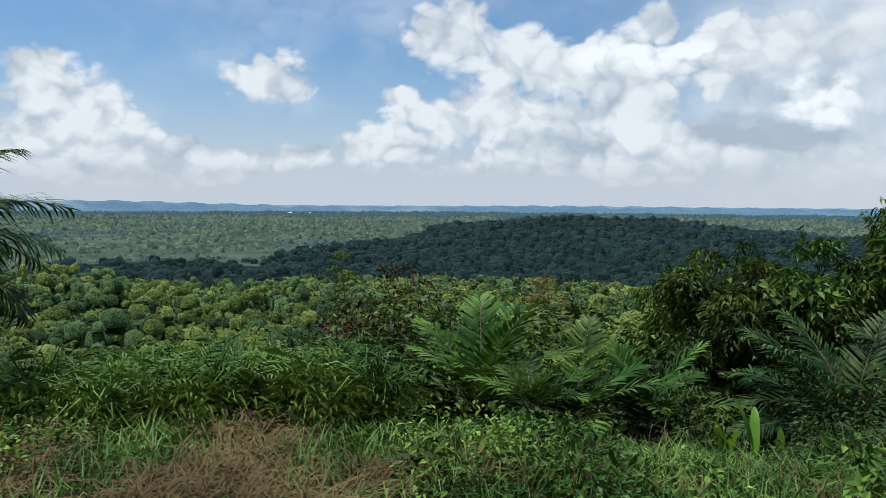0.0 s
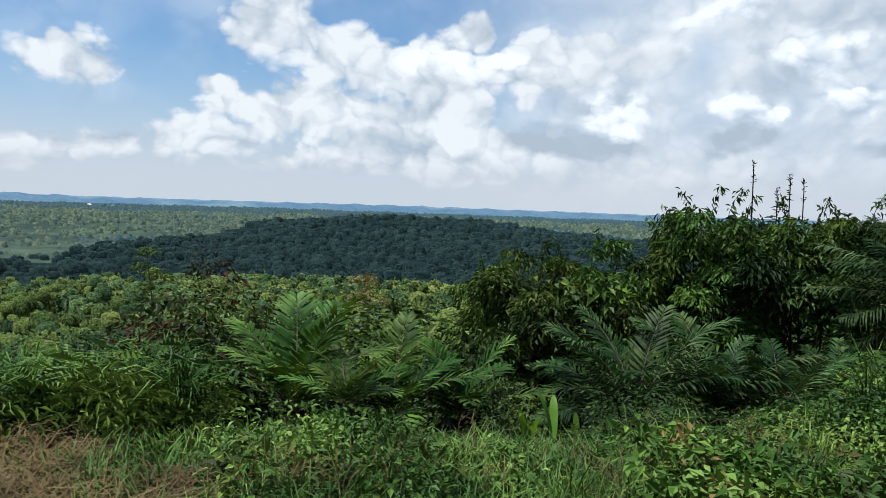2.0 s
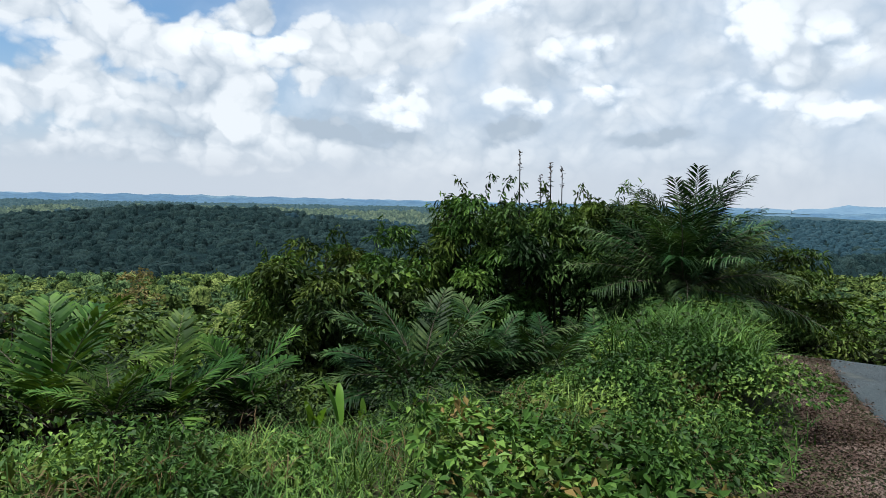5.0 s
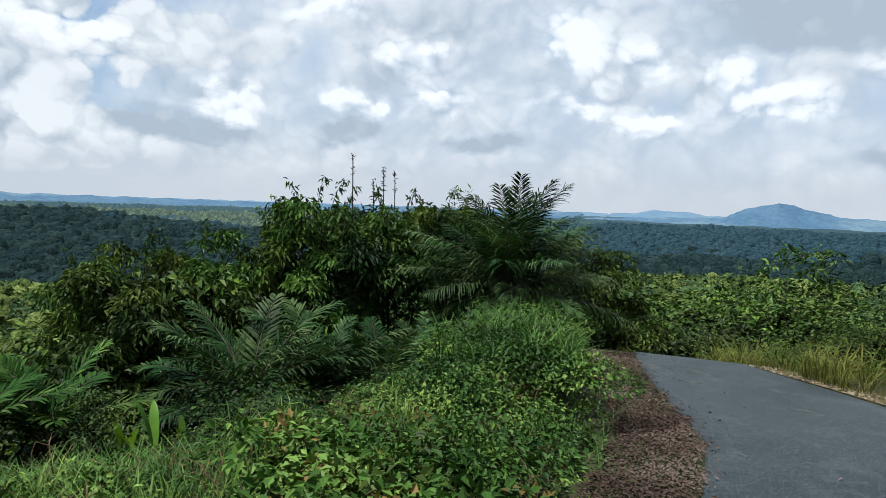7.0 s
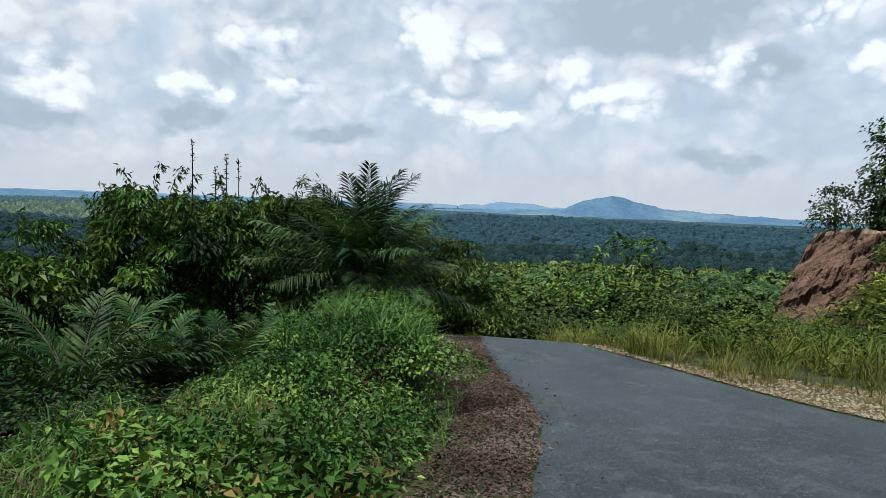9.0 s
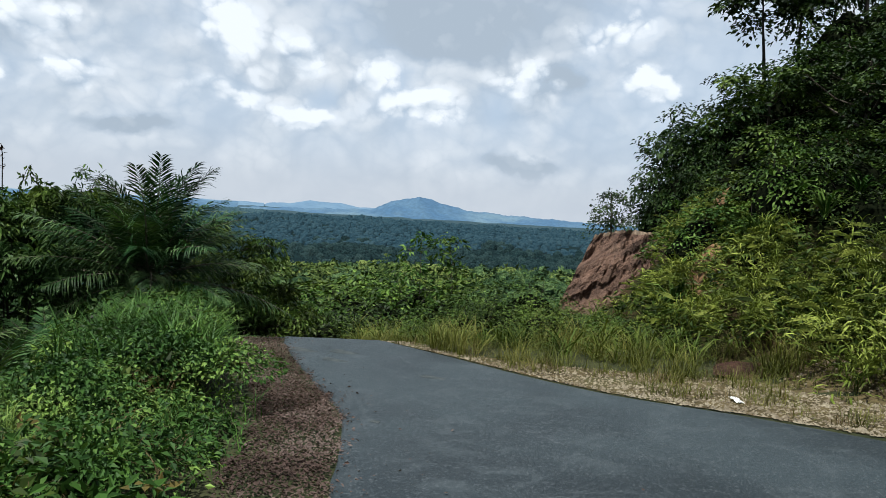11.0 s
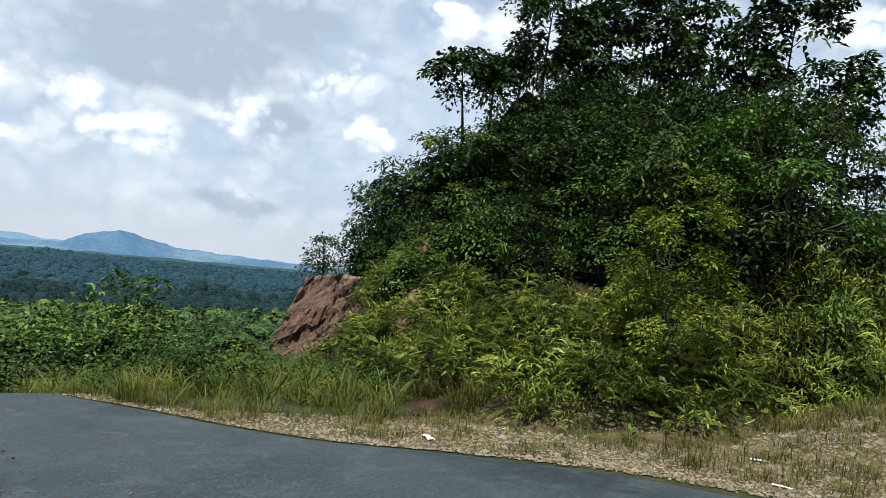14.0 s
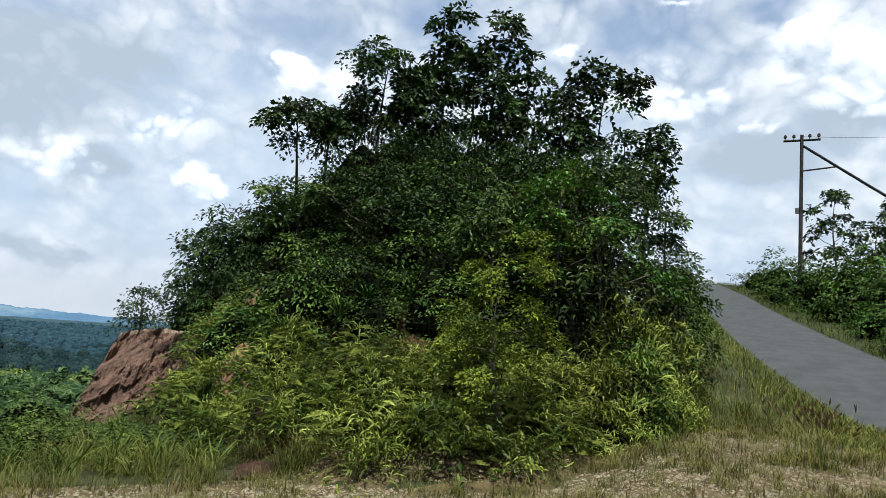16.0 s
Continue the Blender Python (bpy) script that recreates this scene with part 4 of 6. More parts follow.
def woods():
    rng = np.random.default_rng(21)
    x, y, az, d = strew(rng, 54000, -44, 98, 270, 2000)
    # this belt's dark crown colour stands for a cloud shadow; reach varies with bearing
    near = np.interp(az, [-44, -12, -2, 8, 32, 45, 55, 98], [480, 520, 760, 1150, 1150, 900, 1700, 2000])
    ok = (d < near * (1 + 0.12 * waves(x, y, 300, 33))) & (rng.uniform(0, 1, len(x)) < np.interp(d, [330, 1000, 2000], [1, 0.8, 0.35]))
    x, y, d = x[ok], y[ok], d[ok]
    R = rng.uniform(1.8, 4.6, len(x)) * np.interp(d, [300, 2000], [1, 2.2])
    H = R * rng.uniform(0.6, 1.4, len(x))
    # crowns beyond this distance get the copy with haze painted in
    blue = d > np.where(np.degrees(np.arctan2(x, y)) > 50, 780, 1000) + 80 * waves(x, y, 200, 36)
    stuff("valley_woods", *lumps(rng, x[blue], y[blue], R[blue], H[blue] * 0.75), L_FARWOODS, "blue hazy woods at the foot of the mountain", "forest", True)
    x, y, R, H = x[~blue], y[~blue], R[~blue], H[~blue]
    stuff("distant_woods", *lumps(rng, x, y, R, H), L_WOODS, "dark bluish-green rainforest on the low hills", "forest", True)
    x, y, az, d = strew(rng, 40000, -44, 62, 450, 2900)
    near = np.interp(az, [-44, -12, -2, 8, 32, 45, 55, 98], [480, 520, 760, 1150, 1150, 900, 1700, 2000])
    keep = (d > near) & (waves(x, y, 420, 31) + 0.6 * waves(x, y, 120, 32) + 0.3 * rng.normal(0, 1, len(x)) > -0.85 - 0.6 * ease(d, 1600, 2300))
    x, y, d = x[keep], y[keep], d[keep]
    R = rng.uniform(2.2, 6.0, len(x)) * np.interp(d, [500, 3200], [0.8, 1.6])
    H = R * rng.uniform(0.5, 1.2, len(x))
    # farthest crowns and some patches take the haze-blue colour
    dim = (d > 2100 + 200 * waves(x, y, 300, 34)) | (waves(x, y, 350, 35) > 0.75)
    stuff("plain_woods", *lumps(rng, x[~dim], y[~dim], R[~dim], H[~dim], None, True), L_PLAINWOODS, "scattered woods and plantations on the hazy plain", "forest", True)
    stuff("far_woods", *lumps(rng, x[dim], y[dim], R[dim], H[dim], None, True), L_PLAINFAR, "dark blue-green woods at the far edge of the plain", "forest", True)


woods()


def canopy():
    """The nearer wooded slope: every crown a heap of rounded leafy lobes."""
    rng = np.random.default_rng(22)
    for name, d0, d1, n, lobes, per, leaf, grow in (("slope_canopy", 42, 135, 1050, 14, 16, 0.4, 1.0), ("lower_canopy", 110, 285, 1700, 8, 6, 0.65, 1.45)):
        x, y, az, d = strew(rng, n, -44, 94, d0, d1)
        shown = (az < 36) | (az > 60)
        x, y, az, d = x[shown], y[shown], az[shown], d[shown]
        n = len(x)
        R = rng.uniform(1.8, 5.0, n) * grow
        H = R * rng.uniform(0.9, 1.6, n) + 1.2
        z = ground(x, y)
        roof = np.interp(az, [-44, -27, -23, -19, -8, 0, 22, 36, 60, 66, 94], [-2.6, -3.0, -4.2, -6.0, -5.8, -6.4, -7.0, -6.0, -5.4, -5.0, -4.4]) + rng.normal(0, 0.5, n)
        H = np.clip(1.6 + d * np.tan(np.radians(roof)) - z - 0.3 * R, 0.8, H)
        D = unit(rng.normal(0, 1, (n, lobes, 3)))
        D[..., 2] = np.abs(D[..., 2])
        C = np.stack([x, y, z], -1)[:, None] + D * np.stack([R, R, H], -1)[:, None] * rng.uniform(0.45, 0.9, (n, lobes, 1))
        rho = R[:, None] * rng.uniform(0.16, 0.44, (n, lobes))
        pick = rng.uniform(0, 1, n) < 0.45
        for k, mat in enumerate((L_CROWN, L_CROWN_DARK)):
            m = pick == bool(k)
            c, r = C[m].reshape(-1, 3), rho[m].ravel()
            ball = lumps(rng, c[:, 0], c[:, 1], r, r * 0.9, c[:, 2] - 0.3 * r)
            P, out = balls(rng, c, r, per, 0.85, 0.6)
            X = out * [0.8, 0.8, 0.2] + rng.normal(0, 0.5, out.shape) + [0, 0, -0.2]
            L = leaf * rng.uniform(0.6, 1.4, len(P)) * (1 + np.repeat(r, per) * 0.4)
            lv = leaves(rng, P, X, L, L * 0.8, TRI, TRI_F, 0.4, out * 0.7 + [0, 0, 0.5])
            stuff(name, *join([ball, lv]), mat, "green tree crowns crowding the wooded slope" if k else "sunlit olive-green tree crowns on the slope", "forest", True)


canopy()


def houses():
    """Tiny pale roofs of a village far across the plain."""
    rng = np.random.default_rng(23)
    first = None
    for az, el in ((-11.5, -1.05), (-10.6, -1.1), (-9.6, -1.0), (-8.9, -1.12), (-8.0, -1.05), (-6.3, -1.2), (12.5, -1.15), (14.2, -1.1), (27.5, -1.1), (28.4, -1.2), (-20.5, -1.1)):
        d = 2700 + rng.uniform(-100, 100)
        x, y = polar(az, d)
        z = 1.6 + d * math.tan(radians(el))
        if first is None:
            first = thing("house", "tiny white-walled house far out on the plain", "house", "village houses")
            bm = bmesh.new()
            bmesh.ops.create_cube(bm, size=1, matrix=Matrix.Diagonal((14, 9, 26, 1)) @ Matrix.Translation((0, 0, -0.4)))
            w = bpy.data.meshes.new("wall")
            bm.to_mesh(w)
            w.materials.append(M_ROOF)
            part("wall", w, first)
            rv = [(-8, -6, 3), (8, -6, 3), (8, 6, 3), (-8, 6, 3), (-8, 0, 7), (8, 0, 7)]
            r = bpy.data.meshes.new("roof")
            r.from_pydata(rv, [], [(0, 1, 5, 4), (2, 3, 4, 5), (0, 4, 3), (1, 2, 5), (0, 3, 2, 1)])
            r.materials.append(M_ROOF)
            part("roof", r, first)
            first.matrix_basis = pose(x, y, z, 0, 0, 20)
        else:
            copy_thing(first, pose(x, y, z, 0, 0, rng.uniform(0, 90)))


houses()

# ================= valley side: shrubs, palms, bamboo =================
B_FRESH = Kind(make_bush("shrub", "leafy bright green shrub on the slope", 101, 44, 100, 0.074, 0.55, L_FRESH, 0.35, 0.25, group="slope shrubs"))
B_MID = Kind(make_bush("shrub", "dense mid-green shrub on the slope", 102, 44, 100, 0.067, 0.6, L_MID, 0.35, 0.24, group="slope shrubs"))
B_DARK = Kind(make_bush("shrub", "dark glossy-leaved shrub on the slope", 103, 44, 100, 0.072, 0.55, L_DARK, 0.5, 0.25, group="slope shrubs"))
B_YELLOW = Kind(make_bush("shrub", "yellow-green shrub in full sun", 104, 46, 100, 0.063, 0.6, L_LIME, 0.35, 0.24, group="slope shrubs"))
B_RED = Kind(make_bush("shrub", "dark shrub with reddish new leaves", 105, 50, 110, 0.058, 0.55, L_RED, 0.35, 0.22, group="slope shrubs"))
B_FINE = Kind(make_bush("shrub", "fine-leaved green shrub among taller ones", 106, 50, 100, 0.066, 0.5, L_MID, 0.2, 0.2, group="slope shrubs"))


FAR_KINDS = [Kind(make_bush("shrub", lab, 120 + i, 60, 32, 0.10, 0.8, mat, 0.3, 0.16, group="lower slope shrubs")) for i, (lab, mat) in enumerate((("bright green shrub down the slope", L_FRESH), ("mid-green shrub down the slope", L_MID),
             ("yellow-green shrub down the slope", L_LIME), ("dark green shrub down the slope", L_DARK)))]


def slope_shrubs():
    rng = np.random.default_rng(31)
    kinds = [B_FRESH, B_MID, B_DARK, B_YELLOW, B_FINE, B_DARK, B_MID]
    # rows of shrubs going down the slope
    for d0, d1, n, w, h in ((8, 14, 18, 1.5, 2.0), (14, 24, 26, 2.1, 2.9), (24, 40, 36, 2.8, 3.8), (38, 60, 46, 3.2, 4.4)):
        for i in range(n):
            az = -42 + (78 + 42) * (i + rng.uniform(0, 1)) / n
            if (az > 58 and d0 < 20) or (az < -4):
                continue
            d = rng.uniform(d0, d1)
            if az > 60:
                d += 4
            x, y, z = at(az, d, 0.2)
            k = rng.uniform(0.75, 1.25)
            lim = np.interp(az, [-42, -6, -2, 20, 24, 34, 60, 66, 78], [-10.5, -10.5, -8.2, -8.0, -6.5, -6.5, -6.0, -6.5, -6.0]) + (2.3 if d > 30 and az < -4 else 0.8 if d > 30 else 0)
            high = 1.6 + d * math.tan(radians(float(lim))) - z
            if high < 0.7:
                continue
            k = min(k, high / h)
            (kinds if d < 22 else FAR_KINDS)[rng.integers(7 if d < 22 else 4)].put(x, y, z, w * k, w * k, h * k, rng.uniform(0, 6.28))


slope_shrubs()
rng = np.random.default_rng(32)
for kind, az, d, el, w in ((B_RED, -1.5, 10.0, -5.0, 1.4), (B_DARK, -3.8, 9.4, -7.6, 1.5), (B_DARK, 1.5, 9.5, -7.8, 1.3), (B_DARK, 20.5, 9.0, -11.0, 1.2),
                           (B_FRESH, 12.0, 14.0, -7.2, 2.2), (B_YELLOW, 6.0, 15.0, -7.4, 2.0), (B_MID, 17.0, 13.5, -7.0, 2.0), 
                           (B_DARK, 26.5, 12.0, -6.5, 1.6), (B_MID, 28.9, 12.8, -3.0, 1.3), (B_MID, 26.0, 12.6, -4.3, 1.3), (B_DARK, 23.4, 12.4, -5.8, 1.3), (B_YELLOW, 32.0, 13.4, -5.2, 1.3),
                           (B_DARK, 33.3, 6.3, -13.8, 0.7), (B_DARK, 36.6, 6.2, -14.6, 0.55), (B_DARK, 30.4, 6.0, -15.6, 0.5), (B_DARK, 22.5, 6.6, -13.6, 0.55), (B_DARK, 31.5, 6.4, -15.0, 0.5), (B_DARK, 37.0, 6.8, -13.8, 0.5), (B_MID, 35.5, 7.2, -13.0, 0.6), (B_MID, 31.0, 7.4, -14.6, 0.5),
                           (B_DARK, 36.5, 16.8, -4.2, 1.4), (B_DARK, 40.0, 16.8, -3.6, 1.6), (B_DARK, 43.5, 17.0, -3.4, 1.7), (B_DARK, 47.0, 17.0, -3.4, 1.7), (B_DARK, 50.5, 17.0, -3.4, 1.5), (B_MID, 60.5, 17.5, -3.2, 1.4), (B_FRESH, 62.3, 17.5, -4.6, 1.3), (B_FINE, 58.5, 16.5, -2.2, 1.5),
                           (B_MID, 65.5, 19.0, -6.2, 1.8), (B_FRESH, 69.0, 24.0, -4.3, 2.6), (B_MID, 72.0, 19.0, -4.8, 2.0), (B_MID, 74.5, 20.0, -3.4, 1.9), (B_MID, 77.5, 18.5, -4.6, 1.8),
                           (B_MID, 81.0, 18.0, -5.0, 1.7), (B_FINE, 84.0, 17.0, -4.8, 1.4), (B_FINE, 79.5, 14.5, -6.6, 0.9), (B_FINE, 82.5, 13.6, -6.6, 0.9), (B_FINE, 87.5, 13.5, -7.0, 1.0), (B_MID, 67.5, 17.0, -7.6, 1.6), (B_DARK, 71.0, 16.5, -7.8, 1.5),
                           (B_MID, 77.4, 13.8, -7.4, 0.8), (B_FINE, 79.0, 13.0, -7.0, 0.8), (B_DARK, 81.0, 13.6, -6.2, 0.8), (B_MID, 84.6, 13.0, -6.6, 0.7), (B_FINE, 86.4, 13.0, -7.4, 0.7), (B_MID, 89.4, 13.2, -7.6, 0.7), (B_FRESH, 91.6, 13.2, -7.0, 0.7), (B_DARK, 75.4, 14.6, -8.2, 0.7)):
    place(kind, az, d, el, w, rng)

THICKET = ((29.4, 13.6, -2.3, 0.9, 0.15, L_FRESH), (27.6, 13.0, -4.0, 1.0, 0.15, L_MID), (25.7, 13.6, -3.4, 0.8, 0.15, L_MID), (23.4, 13.2, -5.0, 0.9, 0.15, L_MID), (21.6, 13.4, -4.6, 0.7, 0.2, L_FRESH), (27.0, 12.2, -6.0, 1.0, 0.15, L_MID),
           (31.2, 13.6, -4.7, 0.8, 0.15, L_FRESH), (33.2, 14.0, -4.6, 0.7, 0.2, L_LIME), (24.6, 12.0, -7.4, 0.9, 0.2, L_DARK), (30.0, 12.2, -6.8, 0.8, 0.2, L_DARK),
           (35.6, 13.8, -1.2, 0.7, 0.3, L_FRESH), (37.8, 13.6, 0.3, 0.8, 0.5, L_BAMBOO), (39.8, 13.4, 0.5, 0.8, 0.55, L_BAMBOO), (42.0, 13.4, -0.2, 0.9, 0.7, L_DARK), (44.2, 13.6, 0.0, 0.9, 0.7, L_BAMBOO), (46.6, 13.6, -0.3, 0.9, 0.7, L_DARK), (48.8, 13.8, 0.4, 0.7, 0.68, L_MID), (50.4, 14.0, -0.4, 0.8, 0.5, L_DARK),
           (38.5, 15.4, 0.2, 1.1, 0.6, L_DARK), (42.0, 15.4, 0.0, 1.2, 0.6, L_DARK), (45.4, 15.4, 0.0, 1.2, 0.6, L_DARK), (48.6, 15.4, 0.0, 1.2, 0.6, L_DARK),
           (58.6, 15.5, -1.8, 1.0, 0.15, L_MID), (60.4, 16.0, -3.0, 1.0, 0.15, L_FRESH), (62.0, 16.4, -5.0, 1.0, 0.15, L_MID))
for i, (az, d, el, spread, clear, mat) in enumerate(THICKET):
    x, y, z = at(az, d, 0.3)
    t = make_tree("thicket_tree", "small tree with long hanging leaflets in the thicket" if mat != L_BAMBOO else "feathery bamboo with drooping narrow leaves", 500 + i, 1.6 + d * math.tan(radians(el)) - z, spread * 1.4, 0.112, 0.34,
                  mat, limbs=14, clear=clear, per=74, twigs=8, lump=0.21, droop=0.6, r0=0.05, tier=0.6)
    tagged(t, group="thicket")
    t.matrix_basis = pose(x, y, z, 0, 0, 77 * i)

for i, (az, d, el, spread, mat, lab) in enumerate(((-5.2, 30.0, -3.7, 1.0, L_FRESH, "slim bright tree rising out of the slope"), (11.3, 60.0, -5.6, 1.6, L_DRYGRASS, "pale straw-coloured flowering tree on the slope"),
                                                   (74.8, 19.0, -1.9, 0.8, L_FRESH, "wispy sapling beyond the bend"), (77.3, 19.0, -1.9, 0.5, L_FRESH, "wispy sapling beyond the bend"))):
    x, y, z = at(az, d, 0.3)
    t = make_tree("slope_tree", lab, 540 + i, 1.6 + d * math.tan(radians(el)) - z, spread, 0.25 if d > 40 else 0.15, 0.45, mat, M_BARK, limbs=11, clear=0.35, per=40 if d > 20 else 14, twigs=5, lump=0.5 if d > 40 else 0.22, r0=0.09 if d > 20 else 0.025)
    t.matrix_basis = pose(x, y, z, 0, 0, 40 * i)

PALM_A = make_palm("young feather palm with broad grey-green fronds", 41, 12, 1.5, 0.8, 0.44, 25, 0.25, (0.45, 1.4), 1, 0.6, wide=0.105, ruffle=0.12)
x, y, z = at(6.4, 7.2)
PALM_A.matrix_basis = Matrix.LocRotScale((x, y, z + 0.42), Euler((0, 0, 0.35)), (0.86, 0.86, 0.86))
for az, d, s, turn in ((14.0, 7.5, 0.85, 130), (10.6, 5.6, 0.42, 250), (19.6, 8.0, 0.8, 60)):
    x, y, z = at(az, d)
    copy_thing(PALM_A, Matrix.LocRotScale((x, y, z + 0.45), Euler((0, 0, radians(turn))), (s, s, s)))
PALM_B = make_palm("young oil palm with dark drooping fronds", 43, 20, 1.9, 1.1, 0.44, 46, 0.5, (0.45, 1.45), 0, 1.0, wide=0.065, ruffle=0.2, mat=L_PALM_DARK)
x, y, z = at(33.5, 9.6)
PALM_B.matrix_basis = pose(x, y, z + 0.2, 0, 0, 0)
for az, d, s, turn in ((39.0, 10.2, 0.95, 100), (44.0, 10.6, 0.8, 220), (47.5, 10.8, 0.7, 300), (36.0, 11.0, 0.9, 170)):
    x, y, z = at(az, d)
    copy_thing(PALM_B, Matrix.LocRotScale((x, y, z + 0.2), Euler((0, 0, radians(turn))), (s, s, s)))
LEFT_PALM = make_palm("palm with dark hanging fronds at the brink", 53, 22, 1.35, 1.0, 0.42, 40, 2.0, (0.0, 1.3), 2, 1.3, wide=0.06, ruffle=0.15, mat=L_PALM_DARK)
x, y, z = at(-34.0, 6.6)
LEFT_PALM.matrix_basis = pose(x, y, z - 0.1, 0, 0, 0)
OIL_PALM = make_palm("large oil palm with tall ragged fronds and a withered skirt", 47, 58, 2.0, 0.66, 0.44, 64, 1.66, (-0.75, 1.5), 10, 1.1, wide=0.05, ruffle=0.3, bias=0.62, mat=L_PALM_DARK)
OIL_PALM.name = "oil_palm"
x, y, z = at(54.2, 12.4)
OIL_PALM.matrix_basis = pose(x, y, z - 0.15, 0, 0, 0)


def seed_spikes():
    """Bare flowering stems that stand up out of the thicket."""
    rng = np.random.default_rng(51)
    for az, d, el, r in ((41.2, 13.2, 3.9, 0.014), (43.7, 13.4, 2.9, 0.013), (44.6, 13.4, 2.6, 0.012), (42.9, 13.4, 1.9, 0.012)):
        t = thing("flower_stalk", "thin dark flowering stalk above the thicket", "plant", "flower stalks")
        x, y, _ = at(az, d)
        top = 1.6 + d * math.tan(radians(el))
        path = [(x + 0.1, y, top - 3.0), (x + 0.05, y + 0.03, top - 1.2), (x, y, top - 0.15), (x - 0.03, y, top)]
        V, F = tube(path, [r * 1.3, r, r * 0.7, r * 0.4], 5)
        part("stalk", mesh_np("stalk", V, F, M_DARKBARK), t)
        n = 20
        zz = top - rng.uniform(0, 0.5, n) ** 1.3
        O = np.stack([np.full(n, x), np.full(n, y), zz], -1) + rng.normal(0, 0.012, (n, 3))
        X = rng.normal(0, 1, (n, 3)) * [1, 1, 0.2] + [0, 0, 0.8]
        L = rng.uniform(0.04, 0.085, n)
        part("flower_head", mesh_np("flower_head", *leaves(rng, O, X, L, L * 0.45), L_LITTER), t)


seed_spikes()


def whips():
    """Thin bamboo shoots that bow out of the thicket and hang leaves against the sky."""
    rng = np.random.default_rng(57)
    for az, d, el, lean in ((37.4, 13.2, 1.5, -0.5), (38.3, 13.3, 1.9, 0.35), (39.3, 13.2, 1.8, 0.6), (40.4, 13.3, 1.3, 0.5), (36.2, 13.4, 0.5, -0.6), (35.0, 13.4, -0.5, -0.5), (42.6, 13.4, 1.2, 0.4),
                            (44.0, 13.3, 1.4, -0.4), (45.4, 13.3, 1.4, 0.4), (47.2, 13.4, 1.0, -0.4), (48.6, 13.5, 1.7, 0.5), (49.6, 13.5, 1.4, 0.6), (29.6, 13.2, -1.6, 0.3), (27.8, 13.2, -2.6, -0.5), (25.6, 13.2, -2.8, 0.3), (21.6, 13.2, -4.0, -0.4)):
        x, y, _ = at(az, d)
        top = 1.6 + d * math.tan(radians(el))
        right = np.array([math.cos(radians(az)), -math.sin(radians(az)), 0.0])
        k = np.linspace(0, 1, 9)
        P = np.array([x, y, top - 1.5]) + np.outer(lean * 0.55 * k ** 2.5, right) + np.outer(1.5 * (1.22 * k - 0.22 * k ** 4), [0, 0, 1.0])
        P[:, 2] -= P[:, 2].max() - top
        t = thing("bamboo_shoot", "thin bowed bamboo shoot with hanging leaves", "bamboo", "bamboo shoots")
        part("stem", mesh_np("stem", *tube(P, 0.011 * (1.2 - k), 4), M_DARKBARK), t)
        n = 46
        f = rng.uniform(0.35, 1.0, n)
        O = np.stack([np.interp(f, k, P[:, c]) for c in range(3)], -1) + rng.normal(0, 0.035, (n, 3))
        X = rng.normal(0, 0.6, (n, 3)) + right * lean * 0.6 + [0, 0, -0.75]
        L = rng.uniform(0.08, 0.17, n)
        part("foliage", mesh_np("foliage", *leaves(rng, O, X, L, L * 0.26), L_BAMBOO), t)


whips()


def banana(az, d, n, length, seed, label):
    """A clump of broad paddle leaves."""
    rng = np.random.default_rng(seed)
    t = thing("banana_plant", label, "plant", "banana plants")
    for i in range(n):
        a, lift = rng.uniform(0, 6.28), rng.uniform(1.1, 1.55)
        L = length * rng.uniform(0.7, 1.1)
        k = 11
        s = np.linspace(0, 1, k)
        ang = lift - 0.5 * s ** 2
        r = np.concatenate([[0], np.cumsum(np.cos(ang[1:]) * L / (k - 1))])
        zz = np.concatenate([[0], np.cumsum(np.sin(ang[1:]) * L / (k - 1))])
        w = 0.055 * L * np.clip(np.sin(np.pi * np.clip((s - 0.22) / 0.78, 0, 1)), 0, 1) ** 0.55 + 0.008
        V = []
        for j in range(k):
            for o, dz in ((-1, 0.25), (0, 0), (1, 0.25)):
                V.append((r[j], o * w[j] * rng.uniform(0.93, 1.05), zz[j] + dz * w[j]))
        V = np.array(V)
        F = []
        for j in range(k - 1):
            for c in range(2):
                b = j * 3 + c
                F += [(b, b + 1, b + 4), (b, b + 4, b + 3)]
        ob = part("leaf", mesh_np("leaf", V, np.array(F), L_BANANA, None, True), t)
        ob.matrix_basis = pose(0, 0, 0, 0, 0, math.degrees(a))
    x, y, z = at(az, d)
    t.matrix_basis = pose(x, y, z + 0.12, 0, 0, 0)
    return t


L_BANANA = leafy("banana_leaf", [(0.04, 0.09, 0.012), (0.08, 0.16, 0.02), (0.16, 0.26, 0.035)], 0.4, 0.25)
banana(27.2, 6.0, 2, 0.58, 61, "upright broad bright green paddle leaves")
banana(25.0, 6.4, 3, 0.5, 62, "upright broad green paddle leaves")
banana(29.0, 6.8, 3, 0.5, 63, "broad green paddle leaves among weeds")

# ================= the hill across the road =================
H_DARK = Kind(make_bush("shrub", "dark broad-leaved shrub on the hillside", 201, 38, 120, 0.072, 0.55, L_DARK, 0.4, 0.26, group="hill shrubs"))
H_MID = Kind(make_bush("shrub", "mid-green shrub on the hillside", 202, 38, 120, 0.068, 0.55, L_MID, 0.3, 0.26, group="hill shrubs"))
H_FRESH = Kind(make_bush("shrub", "bright green shrub on the hillside", 203, 38, 120, 0.066, 0.55, L_FRESH, 0.3, 0.25, group="hill shrubs"))


